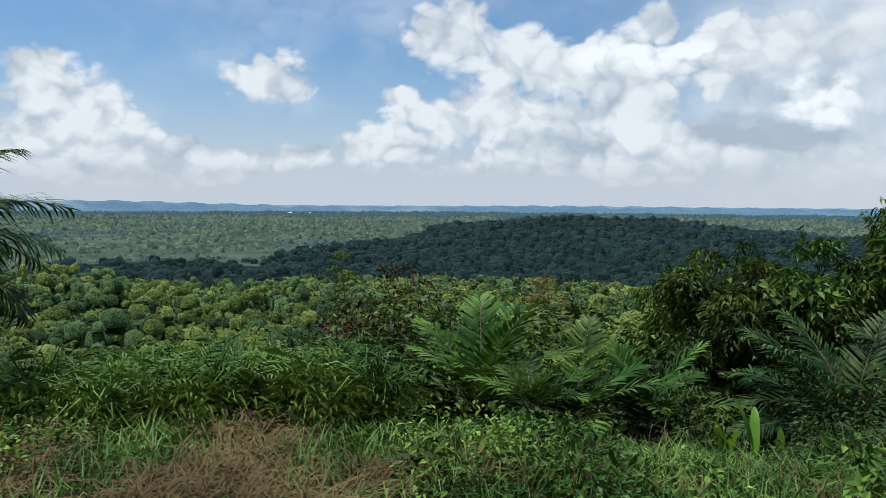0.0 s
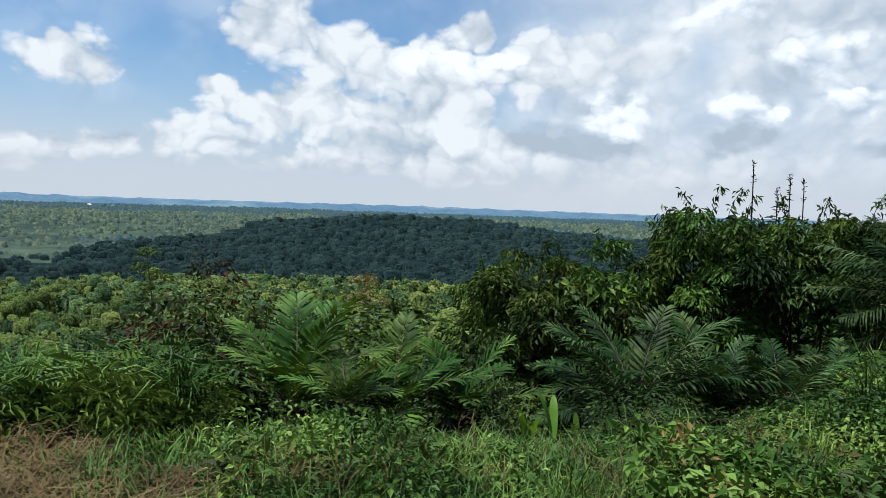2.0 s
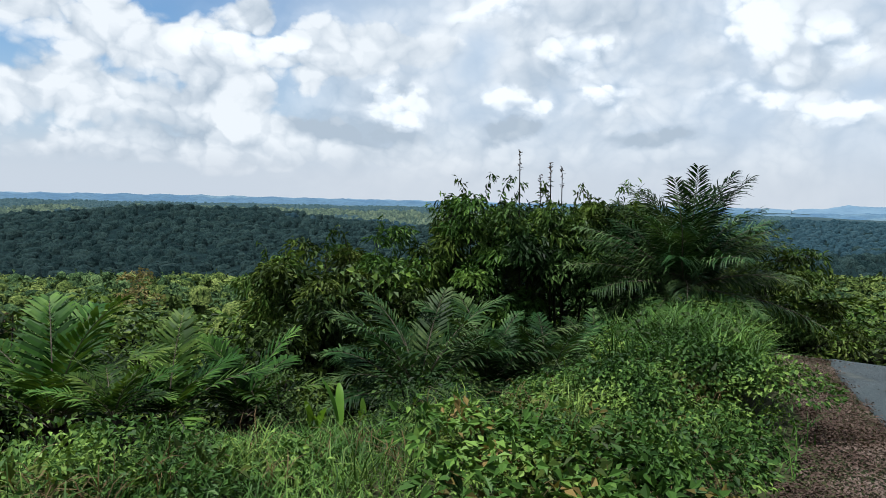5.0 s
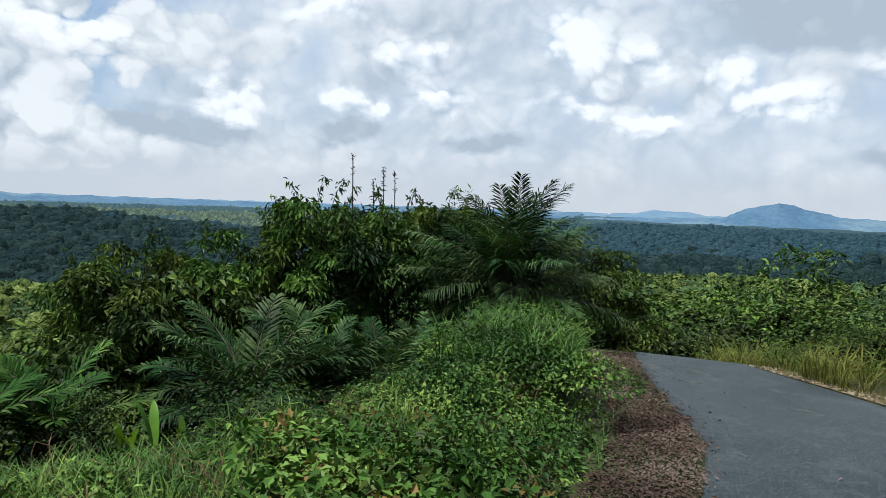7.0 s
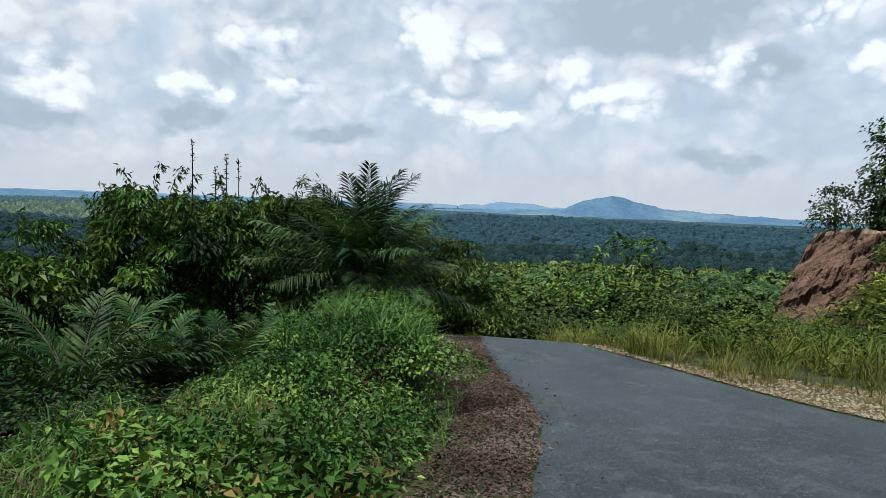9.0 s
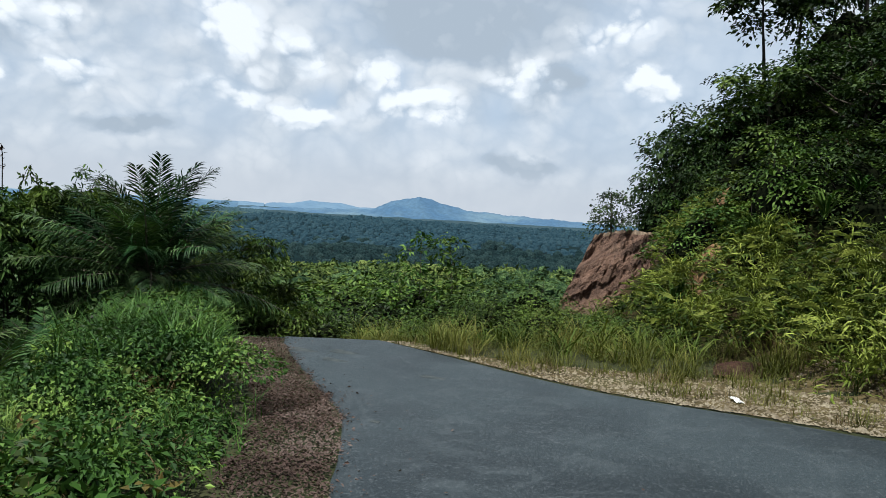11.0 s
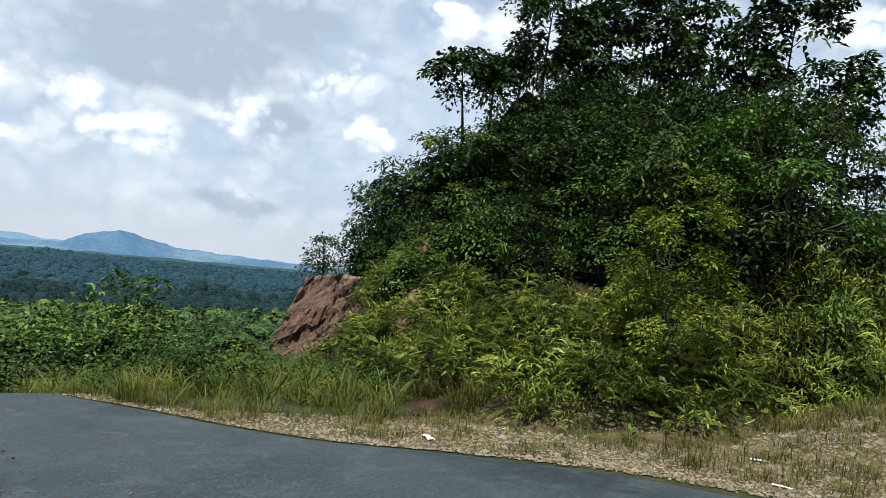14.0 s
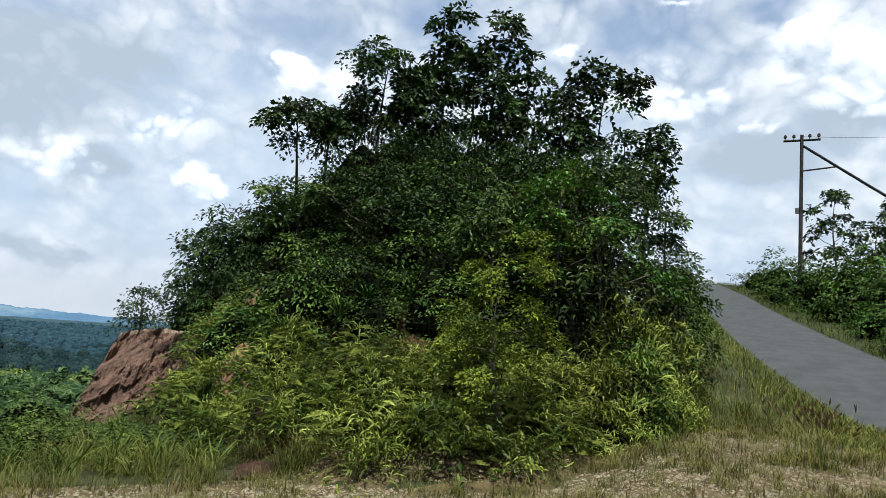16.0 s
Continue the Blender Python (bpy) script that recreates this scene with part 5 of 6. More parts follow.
def hill_shrubs():
    rng = np.random.default_rng(71)
    placed = []
    tries = 0
    while len(placed) < 88 and tries < 6000:
        tries += 1
        s, q = rng.uniform(4.2, 18), rng.uniform(-9.5, 9.5)
        x, y = 0.927 * (s + 10.2) - 0.375 * q, -0.375 * (s + 10.2) - 0.927 * q
        if hill(x, y) < 0.5 or any((x - a) ** 2 + (y - b) ** 2 < 1.5 for a, b in placed):
            continue
        if q < -4.5 and s < 11:
            continue
        placed.append((x, y))
        k = rng.uniform(0.8, 1.35) * (1.0 if s < 10 else 1.3)
        kind = (H_DARK, H_MID, H_DARK, H_FRESH, H_DARK)[rng.integers(5)] if s < 6 or q > 1.5 else (H_DARK, H_DARK, H_MID)[rng.integers(3)]
        if 103 < math.degrees(math.atan2(x, y)) < 121 and rng.uniform() < 0.8:
            kind = H_DARK
        kind.put(x, y, float(ground(x, y)) - 0.15, k, k, k * 1.35, rng.uniform(0, 6.28))


hill_shrubs()
rng = np.random.default_rng(72)
for az, el in ((94.5, 6.5), (96.5, 9.0), (99, 11.0), (101.5, 12.6), (104, 13.6), (106.5, 14.4), (109, 15.0), (111.5, 15.4), (114, 15.8), (116.5, 16.2), (119, 16.6), (121.5, 16.6), (124, 15.4)):
    place((H_DARK, H_MID, H_DARK, H_DARK)[int(rng.integers(4))] if az > 100 else H_DARK, az, rng.uniform(18.5, 23.0), el + rng.normal(0, 0.9 if az > 102 else 0.2), rng.uniform(1.1, 1.7), rng)
for az, d, el in ((94.4, 19.6, 4.2), (95.2, 19.8, 6.4), (96.2, 20.0, 8.2), (97.4, 20.2, 9.6), (98.8, 20.6, 10.8), (97.0, 18.4, 6.0), (99.0, 18.6, 8.2), (95.6, 18.6, 3.2), (97.6, 17.6, 3.6)):
    place(H_DARK, az, d, el, 0.7, rng)
for az in (105.5, 108.0, 110.4, 112.6, 115.2, 117.6, 120.2, 122.6):
    place(H_DARK, az, rng.uniform(23.5, 25.0), 18.6 + rng.normal(0, 0.6), 1.4, rng)
for k in range(16):
    az = 99 + 30 * (k + rng.uniform(0, 1)) / 16
    place((H_DARK, H_MID, H_DARK, H_FRESH)[k % 4], az, rng.uniform(15.0, 18.0), rng.uniform(4.5, 11.5) - 0.02 * (az - 114) ** 2, rng.uniform(0.8, 1.2), rng)
HILL_TREES = ((100.2, 23.5, 18.6, 1.15, 0.7, 0.28), (102.8, 24.5, 18.2, 0.5, 0.68, 0.26), (106.8, 25.0, 23.5, 1.25, 0.72, 0.28), (104.8, 25.0, 20.0, 0.6, 0.6, 0.28), (111.9, 26.0, 26.6, 0.9, 0.5, 0.34), (116.3, 26.5, 26.8, 1.0, 0.45, 0.34),
              (114.2, 25.0, 24.0, 1.3, 0.5, 0.34), (109.6, 25.0, 22.0, 0.8, 0.6, 0.3), (118.8, 26.0, 23.8, 1.0, 0.42, 0.34), (124.8, 25.5, 22.7, 1.3, 0.78, 0.34), (121.6, 25.0, 20.6, 1.0, 0.4, 0.32), (109.2, 25.5, 19.6, 0.9, 0.45, 0.3), (111.2, 25.0, 18.6, 1.0, 0.4, 0.3),
              (117.0, 25.0, 19.8, 1.2, 0.35, 0.32), (129.3, 24.5, 18.2, 0.45, 0.72, 0.28), (126.8, 24.5, 17.6, 0.7, 0.4, 0.3), (123.2, 25.0, 18.4, 1.0, 0.4, 0.3))
for i, (az, d, el, spread, clear, leaf) in enumerate(HILL_TREES):
    x, y, z = at(az, d, 0.3)
    h = 1.6 + d * math.tan(radians(el)) - z
    t = make_tree("hill_tree", "slender dark-leaved tree on the crest of the hill" if spread < 0.95 else "broad dark-crowned tree on the crest of the hill", 300 + i, h, spread, leaf * 0.56, 0.6, L_DARK, limbs=9, clear=clear, per=120, twigs=3, lump=0.4, r0=0.09, tier=0.4)
    tagged(t, group="hill trees")
    t.matrix_basis = pose(x, y, z, 0, 0, i * 50)
for i, (az, d, el, spread, mat, leaf, lab) in enumerate(((122.0, 16.5, 16.4, 2.2, L_FRESH, 0.2, "spreading mid-green tree with tiered boughs"), (125.8, 17.5, 15.0, 1.9, L_MID, 0.18, "rounded green tree at the side of the hill"),
                                                    (128.6, 20.0, 14.6, 1.1, L_DARK, 0.2, "leafy green tree above the upper road"), (125.5, 22.5, 16.0, 1.5, L_DARK, 0.2, "leafy green tree above the upper road"), (113.5, 19.0, 13.0, 1.7, L_DARK, 0.18, "leafy green tree on the hillside"), (130.6, 20.5, 12.6, 0.7, L_MID, 0.18, "leafy green tree above the upper road"), (129.0, 19.0, 8.0, 1.3, L_DARK, 0.18, "dark leafy tree above the upper road"), (132.3, 22.0, 7.5, 0.8, L_MID, 0.18, "leafy green tree above the upper road"), (116.8, 16.5, 12.6, 2.0, L_MID, 0.2, "spreading tree with pale boughs"), (94.5, 21.0, 8.0, 1.0, L_DARK, 0.22, "dark tree at the hill's edge"), (90.0, 21.0, 2.4, 0.5, L_DARK, 0.13, "thin dark sapling beside the rock"),
                                                    (107.0, 18.5, 14.0, 1.9, L_DARK, 0.2, "dark leafy tree on the hillside"), (112.0, 17.5, 12.5, 1.8, L_DARK, 0.2, "dark leafy tree on the hillside"), (101.0, 19.5, 12.0, 1.8, L_MID, 0.2, "dark leafy tree on the hillside"))):
    x, y, z = at(az, d, 0.3)
    h = max(1.6 + d * math.tan(radians(el)) - z, 1.2)
    t = make_tree("hillside_tree", lab, 330 + i, h, spread, leaf * 0.52, 0.6, mat, M_BARK, limbs=11, clear=0.2, per=225, twigs=3, lump=0.4, r0=0.08, tier=0.42)
    tagged(t, group="hillside trees")
    t.matrix_basis = pose(x, y, z, 0, 0, i * 70)
H_FERN = Kind(make_bush("fern_mound", "mound of yellow-green ferns at the hill foot", 205, 40, 90, 0.21, 0.1, L_FERN, 0.15, 0.24, group="fern mounds", category="ferns", shape=(ARCH, ARCH_F)))
for az, d, el, w in ((121.0, 13.6, -1.8, 0.9), (123.2, 14.2, -0.6, 1.0), (125.6, 14.5, 0.2, 1.0), (128.0, 15.0, 1.0, 1.0), (130.2, 15.6, 1.5, 0.9), (126.8, 13.9, -3.2, 0.8), (129.4, 14.4, -2.6, 0.8), (131.2, 15.4, -1.2, 0.7), (124.4, 16.0, 3.0, 1.1), (127.2, 17.0, 4.2, 1.1), (129.8, 18.0, 4.2, 1.0), (122.4, 13.2, -4.0, 0.7)):
    place(H_FERN, az, d, el, w, rng)
x, y, z = at(117.8, 11.6, 0.1)
SAPLING = make_tree("sapling", "fine-leaved yellow-green sapling at the foot of the hill", 351, 1.6 + 11.6 * math.tan(radians(9.0)) - z, 1.15, 0.058, 0.5, L_YELLOW, M_BARK, limbs=18, clear=0.12, per=150, twigs=7, lump=0.19, droop=0.1, r0=0.04)
SAPLING.matrix_basis = pose(x, y, z, 0, 0, 0)


def rock_outcrop():
    """A bare cut face of red-brown rock with slanting ledges."""
    nu, nv = 64, 44
    V = []
    for j in range(nv):
        for i in range(nu):
            u, v = i / (nu - 1), j / (nv - 1)
            face, back = min(v / 0.72, 1.0), max(v - 0.72, 0) / 0.28
            az = 84.9 + 9.7 * u + (1 - u) ** 1.3 * 4.0 * face ** 0.8
            crest = 2.1 - 0.25 * abs(u - 0.6)
            d = 17.6 - 1.2 * u + 1.5 * face + 2.4 * back
            p = Vector((u * 7, face * 4, u * 3))
            streak = noise.noise(Vector((1.6 * (face + 0.7 * u), 9.0 * (face * 1.25 - u * 0.9), 2.0)))
            d += 0.12 * streak + 0.06 * noise.noise(Vector((4 * (face + 0.7 * u), 24 * (face * 1.25 - u * 0.9), 7.0)))
            d += 0.3 * noise.noise(p * 0.9) + 0.12 * noise.noise(p * 2.6) + 0.06 * noise.noise(p * 7)
            x, y = polar(az, d)
            z = -1.5 + (crest + 0.72) * face ** 0.95 + 0.09 * noise.noise(p * 2.2) - 0.35 * back
            V.append((float(x), float(y), z))
    rock = thing("rock_outcrop", "bare red-brown rock face cut into the hill", "rock")
    split = int(0.7 * (nv - 1))
    for name, j0, j1, mat, lab in (("rock_face", 0, split, M_ROCK, ""), ("top_ledge", split, nv - 1, M_LEDGE, "weathered tan ledge along the top")):
        rows = np.array(V[j0 * nu:(j1 + 1) * nu])
        F = [(k, k + 1, k + nu + 1, k + nu) for j in range(j1 - j0) for k in range(j * nu, j * nu + nu - 1)]
        part(name, mesh_np(name, rows, F, mat, None, False), rock, lab)


rock_outcrop()


def clay_bank():
    """A low scoured bank of red clay at the foot of the hill, coloured dark like a shaded hollow."""
    V, F = [], []
    nu, nv = 28, 8
    for j in range(nv):
        for i in range(nu):
            u, v = i / (nu - 1), j / (nv - 1)
            az = 98.2 + 5.6 * u
            d = 10.7 + 0.7 * v
            x, y = polar(az, d)
            p = Vector((x * 2, y * 2, v * 2))
            h = 0.13 * math.sin(math.pi * u) ** 0.6 * (v ** 1.6) + 0.06 * noise.noise(p * 2)
            V.append((x, y, float(ground(10.7 * x / d, 10.7 * y / d)) + h + 0.02))
    for j in range(nv - 1):
        for i in range(nu - 1):
            a = j * nu + i
            F.append((a, a + 1, a + nu + 1, a + nu))
    tagged(new("clay_bank", mesh_np("clay_bank", V, F, M_CLAY, None, True)), "low scoured bank of red clay below the ferns", "earth bank")


clay_bank()


def heaps(rng, x, y, base, r, per, l0, l1, wide, droop, T=LEAF, TF=LEAF_F, flat=0.4, tall=0.95):
    """Low domes of leaves with dark gaps between them."""
    m = len(x)
    D = unit(rng.normal(0, 1, (m, per, 3)))
    D[..., 2] = np.abs(D[..., 2])
    P = np.stack([x, y, base], -1)[:, None] + D * (r[:, None, None] * [1.2, 1.2, tall]) * rng.uniform(0.7, 1.05, (m, per, 1))
    X = D * [1, 1, 0.4] + rng.normal(0, 0.45, D.shape) + [0, 0, -droop]
    L = rng.uniform(l0, l1, m * per)
    return leaves(rng, P.reshape(-1, 3), X.reshape(-1, 3), L, L * wide, T, TF, flat, D.reshape(-1, 3) + [0, 0, 0.5])


def tufts(rng, x, y, z, per, l0, l1, wide):
    """Fountains of arching blades, one from each place."""
    n = len(x)
    size = np.repeat(rng.uniform(0.7, 1.2, n), per)
    O = np.repeat(np.stack([x, y, z], -1), per, 0) + rng.normal(0, 0.05, (n * per, 3))
    a = rng.uniform(0, 6.28, n * per)
    X = np.stack([np.cos(a), np.sin(a), np.abs(rng.normal(0.55, 0.5, n * per))], -1)
    L = rng.uniform(l0, l1, n * per) * size
    return leaves(rng, O, X, L, L * wide, ARCH, ARCH_F, 0.2)


def ferns():
    for name, n, seed, per, lo, hi, l0, l1, wide, mat, lab in (("fern_bank", 430, 82, 88, 0.3, 0.66, 0.11, 0.25, 0.11, L_FERN, "dense yellow-green ferns covering the foot of the hill"),
                                                          ("bracken", 380, 84, 70, 0.3, 0.6, 0.10, 0.2, 0.4, L_MID, "green bracken and weeds on the hill foot"),
                                                          ("fern_fronds", 8000, 85, 1, 0, 0, 0.2, 0.42, 0.3, L_FERN, "arching pale fern fronds over the bank"),
                                                          ("arching_grass", 620, 86, 1, 0, 0, 0.18, 0.4, 0.045, L_FERN, "arching light-tipped grass among the ferns")):
        rng = np.random.default_rng(seed)
        s, q = rng.uniform(-0.1, 8.0, n), rng.uniform(-7.5, 7, n)
        x, y = 0.927 * (s + 10.2) - 0.375 * q, -0.375 * (s + 10.2) - 0.927 * q
        h = hill(x, y)
        keep = (h > 0.05) & (h < np.interp(np.degrees(np.arctan2(x, y)), [98, 104, 120, 126], [3.3, 1.7, 1.7, 3.0])) & ~((np.degrees(np.arctan2(x, y)) < 94) & (s > 4.5))
        keep &= ~((np.abs(np.degrees(np.arctan2(x, y)) - 101.2) < 3.2) & (np.hypot(x, y) < 11.7))
        x, y = x[keep], y[keep]
        hump = np.clip(waves(x, y, 1.9, 83), -0.3, 1) * 0.4
        if seed == 86:
            V, F = tufts(rng, x, y, ground(x, y) + 0.2 + hump + rng.uniform(0, 0.3, len(x)), 26, l0, l1, wide)
        elif per > 1:
            V, F = heaps(rng, x, y, ground(x, y) + 0.1 + hump, rng.uniform(lo, hi, len(x)), per, l0, l1, wide, 0.3, *((ARCH, ARCH_F) if seed == 82 else (LEAF, LEAF_F)))
        else:
            O = np.stack([x, y, ground(x, y) + 0.25 + hump + rng.uniform(0, 0.4, len(x))], -1)
            a = rng.uniform(0, 6.28, len(x))
            X = np.stack([np.cos(a) - 0.5, np.sin(a) + 0.15, rng.uniform(-0.1, 0.55, len(x))], -1)
            L = rng.uniform(l0, l1, len(x))
            V, F = leaves(rng, O, X, L, L * wide, FERN, FERN_F, 0.35)
        stuff(name, V, F, mat, lab, "ferns")


ferns()

def rosette(name, label, seed, n, length, wide, mat, rise):
    """A clump of long arching blades from one root."""
    rng = np.random.default_rng(seed)
    t = thing(name, label, "plant", "arching clumps")
    for k in range(3):
        m = n // 3
        a = rng.uniform(0, 6.28, m)
        X = np.stack([np.cos(a), np.sin(a), rng.uniform(*rise, m)], -1)
        L = length * rng.uniform(0.6, 1.1, m)
        part("foliage", mesh_np("foliage", *leaves(rng, rng.normal(0, 0.04, (m, 3)), X, L, L * wide, ARCH, ARCH_F, 0.2), mat), t)
    return t


PANDAN = rosette("screw_pine", "strap-leaved plant with arching grey-green blades", 88, 45, 1.0, 0.06, L_PALM, (0.3, 1.6))
for i, (az, d, s, lift) in enumerate(((100.6, 14.6, 0.75, 0.5), (102.8, 15.2, 0.8, 0.6), (104.9, 14.4, 0.7, 0.6), (107.0, 14.8, 0.6, 0.6), (95.2, 14.4, 0.8, 0.1))):
    x, y, z = at(az, d)
    m = Matrix.LocRotScale((x, y, z + lift), Euler((0, 0, i * 1.3)), (s, s, s))
    if i:
        copy_thing(PANDAN, m)
    else:
        first_place = m
PANDAN.matrix_basis = first_place


def bare_earth(az, d, r, lift):
    """A small slumped patch of orange soil."""
    nu, nv = 18, 10
    V, F = [], []
    for j in range(nv):
        for i in range(nu):
            a, q = 2 * math.pi * i / nu, j / (nv - 1)
            x, y = polar(az, d)
            x, y = float(x) + r * q * math.cos(a) * 1.3, float(y) + r * q * math.sin(a)
            V.append((x, y, float(ground(x, y)) + lift * (1 - q ** 2) - 0.05 + 0.12 * noise.noise(Vector((x * 3, y * 3, 0)))))
    for j in range(nv - 1):
        for i in range(nu):
            b, c = j * nu + i, j * nu + (i + 1) % nu
            F.append((b, c, c + nu, b + nu))
    tagged(new("bare_earth", mesh_np("bare_earth", V, F, M_EARTH, None, True)), "small slumped patch of bare orange earth", "earth bank")


M_EARTH = solid("orange_earth", (0.16, 0.085, 0.04), (0.27, 0.16, 0.08), 3, 30, 0.95, 0.6, 0.05)
bare_earth(97.4, 15.0, 0.5, 0.7)
bare_earth(98.4, 17.0, 0.6, 0.8)

# ================= verges, grass, gravel, litter =================


def verge():
    rng = np.random.default_rng(91)
    # lawn-like weeds and creepers on the near verge
    x, y, az, d = strew(rng, 60000, -44, 66, 2.2, 12.0)
    E = np.interp(az, EDGE_AZ, EDGE_D)
    off_road = ((x - 0.4) * 0.46 - y * 0.89 < 0.3) & (edge_gap(x, y) > 0.75 + 0.1 * np.sin(x * 5))
    dry = (az < 2 + 2 * np.sin(d * 5)) & (waves(x, y, 1.5, 92) + 0.14 * rng.normal(0, 1, len(x)) > np.interp(az, [-24, -19, -4, 0], [0.1, -0.3, -0.2, 0.0]))
    ok = (d < E + 1.2) & off_road
    g = ok & ~dry & (rng.uniform(0, 1, len(x)) < np.interp(az, [28, 36], [0.8, 0.1]))
    V, F = blades(rng, np.repeat(x[g], 2) + rng.normal(0, 0.02, 2 * g.sum()), np.repeat(y[g], 2) + rng.normal(0, 0.02, 2 * g.sum()), 0.14, 0.36, 0.010, 0.55)
    stuff("verge_grass", V, F, L_GRASS, "long green grass on the verge", "grass")
    g = ok & dry
    xs, ys = np.repeat(x[g], 4) + rng.normal(0, 0.08, 4 * g.sum()), np.repeat(y[g], 4) + rng.normal(0, 0.08, 4 * g.sum())
    V, F = blades(rng, xs, ys, 0.16, 0.42, 0.008, 0.4, 0.06, 0.8)
    stuff("dry_grass", V, F, L_DRYGRASS, "flattened straw-brown dry grass", "grass")
    # broad creeper leaves, heaped in mounds
    for name, n, seed, lo, hi, per, l0, l1, mat, lab in (("creeper_leaves", 440, 93, 0.18, 0.42, 420, 0.026, 0.066, L_CREEPER, "broad-leaved creepers heaped over the verge"),
                                                        ("dark_weeds", 150, 94, 0.15, 0.34, 130, 0.07, 0.13, L_MID, "darker broad-leaved weeds on the verge"),
                                                        ("small_weeds", 1500, 95, 0.06, 0.16, 26, 0.025, 0.05, L_LIME, "low small-leaved weeds among the grass")):
        rr = np.random.default_rng(seed)
        x, y, az, d = strew(rr, n * 2, -44, 66, 2.4, 12.5)
        E = np.interp(az, EDGE_AZ, EDGE_D)
        edge = ((x - 0.4) * 0.46 - y * 0.89 < 0.3) & (edge_gap(x, y) > 0.86 + 0.25 * ease(x, 5.0, 7.0) + 0.16 * np.sin(x * 4) + 0.1 * np.sin(x * 9))
        lush = np.where(az < 2, 0.22 if seed == 93 else 0.6, 1.0)
        ok = (d < E + np.where((az > 14) & (az < 40), 0.1, 0.8)) & edge & (rr.uniform(0, 1, len(x)) < lush)
        x, y, az, d = x[ok], y[ok], az[ok], d[ok]
        m = len(x)
        r = rr.uniform(lo, hi, m)
        base = ground(x, y) + (0.34 * ease(az, 47.5, 51) * ease(d, 5.5, 7.5) + 0.26 * np.clip(waves(x, y, 1.5, 92), -0.3, 1) - 0.14 * (1 - ease(az, 44, 50))) * (0.3 if seed == 95 else 1.0)
        D = unit(rr.normal(0, 1, (m, per, 3)))
        D[..., 2] = np.abs(D[..., 2])
        P = np.stack([x, y, base], -1)[:, None] + D * (r[:, None, None] * [1.25, 1.25, 0.95]) * rr.uniform(0.75, 1.05, (m, per, 1))
        X = D * [1, 1, 0.2] + rr.normal(0, 0.5, D.shape) - [0, 0, 0.25]
        L = rr.uniform(l0, l1, m * per)
        V, F = leaves(rr, P.reshape(-1, 3), X.reshape(-1, 3), L, L * 0.55, flat=0.4, N=D.reshape(-1, 3) * 0.8 + [0, 0, 0.6])
        stuff(name, V, F, mat, lab, "weeds")
    # fountains of grass and withered stalks among the creepers
    for name, m, lo, hi, l0, l1, wide, mat, lab in (("grass_fountains", 600, 0.3, 9, 0.16, 0.36, 0.024, L_CREEPER, "bright arching grass among the creepers"), ("withered_weeds", 120, -9, 9, 0.1, 0.26, 0.03, L_DRYGRASS, "withered brown weeds among the creepers")):
        x, y, az, d = strew(rng, m * 2, 3, 58, 2.6, 11.5)
        w = waves(x, y, 1.6, 120)
        ok = (d < np.interp(az, EDGE_AZ, EDGE_D)) & ((x - 0.4) * 0.46 - y * 0.89 < 0.3) & (edge_gap(x, y) > 0.9) & (w > lo) & (w < hi)
        x, y, az, d = x[ok], y[ok], az[ok], d[ok]
        stuff(name, *tufts(rng, x, y, ground(x, y) + 0.12 + 0.3 * ease(az, 47.5, 51) * ease(d, 5.5, 7.5) + 0.1 * np.clip(waves(x, y, 1.5, 92), 0, 1), 24, l0, l1, wide), mat, lab, "grass")
    # large leaves, some of them browned, at the near end of the creepers
    for name, n, seed, mat, lab in (("broad_weeds", 150, 131, L_FRESH, "large-leaved green weeds at the verge"), ("browned_weeds", 16, 132, L_BROWNED, "large weed leaves turning brown")):
        rr = np.random.default_rng(seed)
        x, y, az, d = strew(rr, n, 33, 56, 3.0, 5.4)
        ok = (edge_gap(x, y) > 0.8) & (waves(x, y, 1.2, 133) > -0.2)
        x, y = x[ok], y[ok]
        V, F = heaps(rr, x, y, ground(x, y) + 0.25, rr.uniform(0.08, 0.2, len(x)), 16, 0.055, 0.115, 0.5, 0.3)
        stuff(name, V, F, mat, lab, "weeds")
    # tall grass on the mound by the road
    x, y, az, d = strew(rng, 16000, 40, 60, 5.5, 11.5)
    E = np.interp(az, EDGE_AZ, EDGE_D)
    ok = (d < E + 0.6) & (edge_gap(x, y) > 1.1) & ((az > 48.5) & (d > 6.8)) & (waves(x, y, 1.5, 94) > -0.1)
    V, F = blades(rng, x[ok], y[ok], 0.34, 0.72, 0.016, 0.55, 0.34)
    stuff("tall_grass", V, F, L_GRASS, "tall bright grass on the mound by the road", "grass")
    # ferns and cane along the brink
    n = 420
    x, y, az, d = strew(rng, n, -42, -1, 5.2, 9.0)
    top = 1.6 - d * np.tan(np.radians(12.9 + rng.normal(0, 0.8, n)))
    r = rng.uniform(0.25, 0.5, n)
    base = np.minimum(top - r, ground(x, y) + 1.2)
    ok = base > ground(x, y) - 0.1
    V, F = heaps(rng, x[ok], y[ok], base[ok], r[ok] * 0.8, 130, 0.06, 0.13, 0.2, 0.35)
    stuff("brink_weeds", V, F, L_MID, "leafy green weeds along the brink", "weeds")
    x, y, az, d = strew(rng, 300, -42, -1, 5.4, 9.0)
    z = 1.6 - d * np.tan(np.radians(14.8 + rng.normal(0, 0.8, 300)))
    V, F = tufts(rng, x, y, z, 44, 0.2, 0.46, 0.026)
    n = 2600
    xf, yf, azf, df = strew(rng, n, -42, -1, 5.3, 9.0)
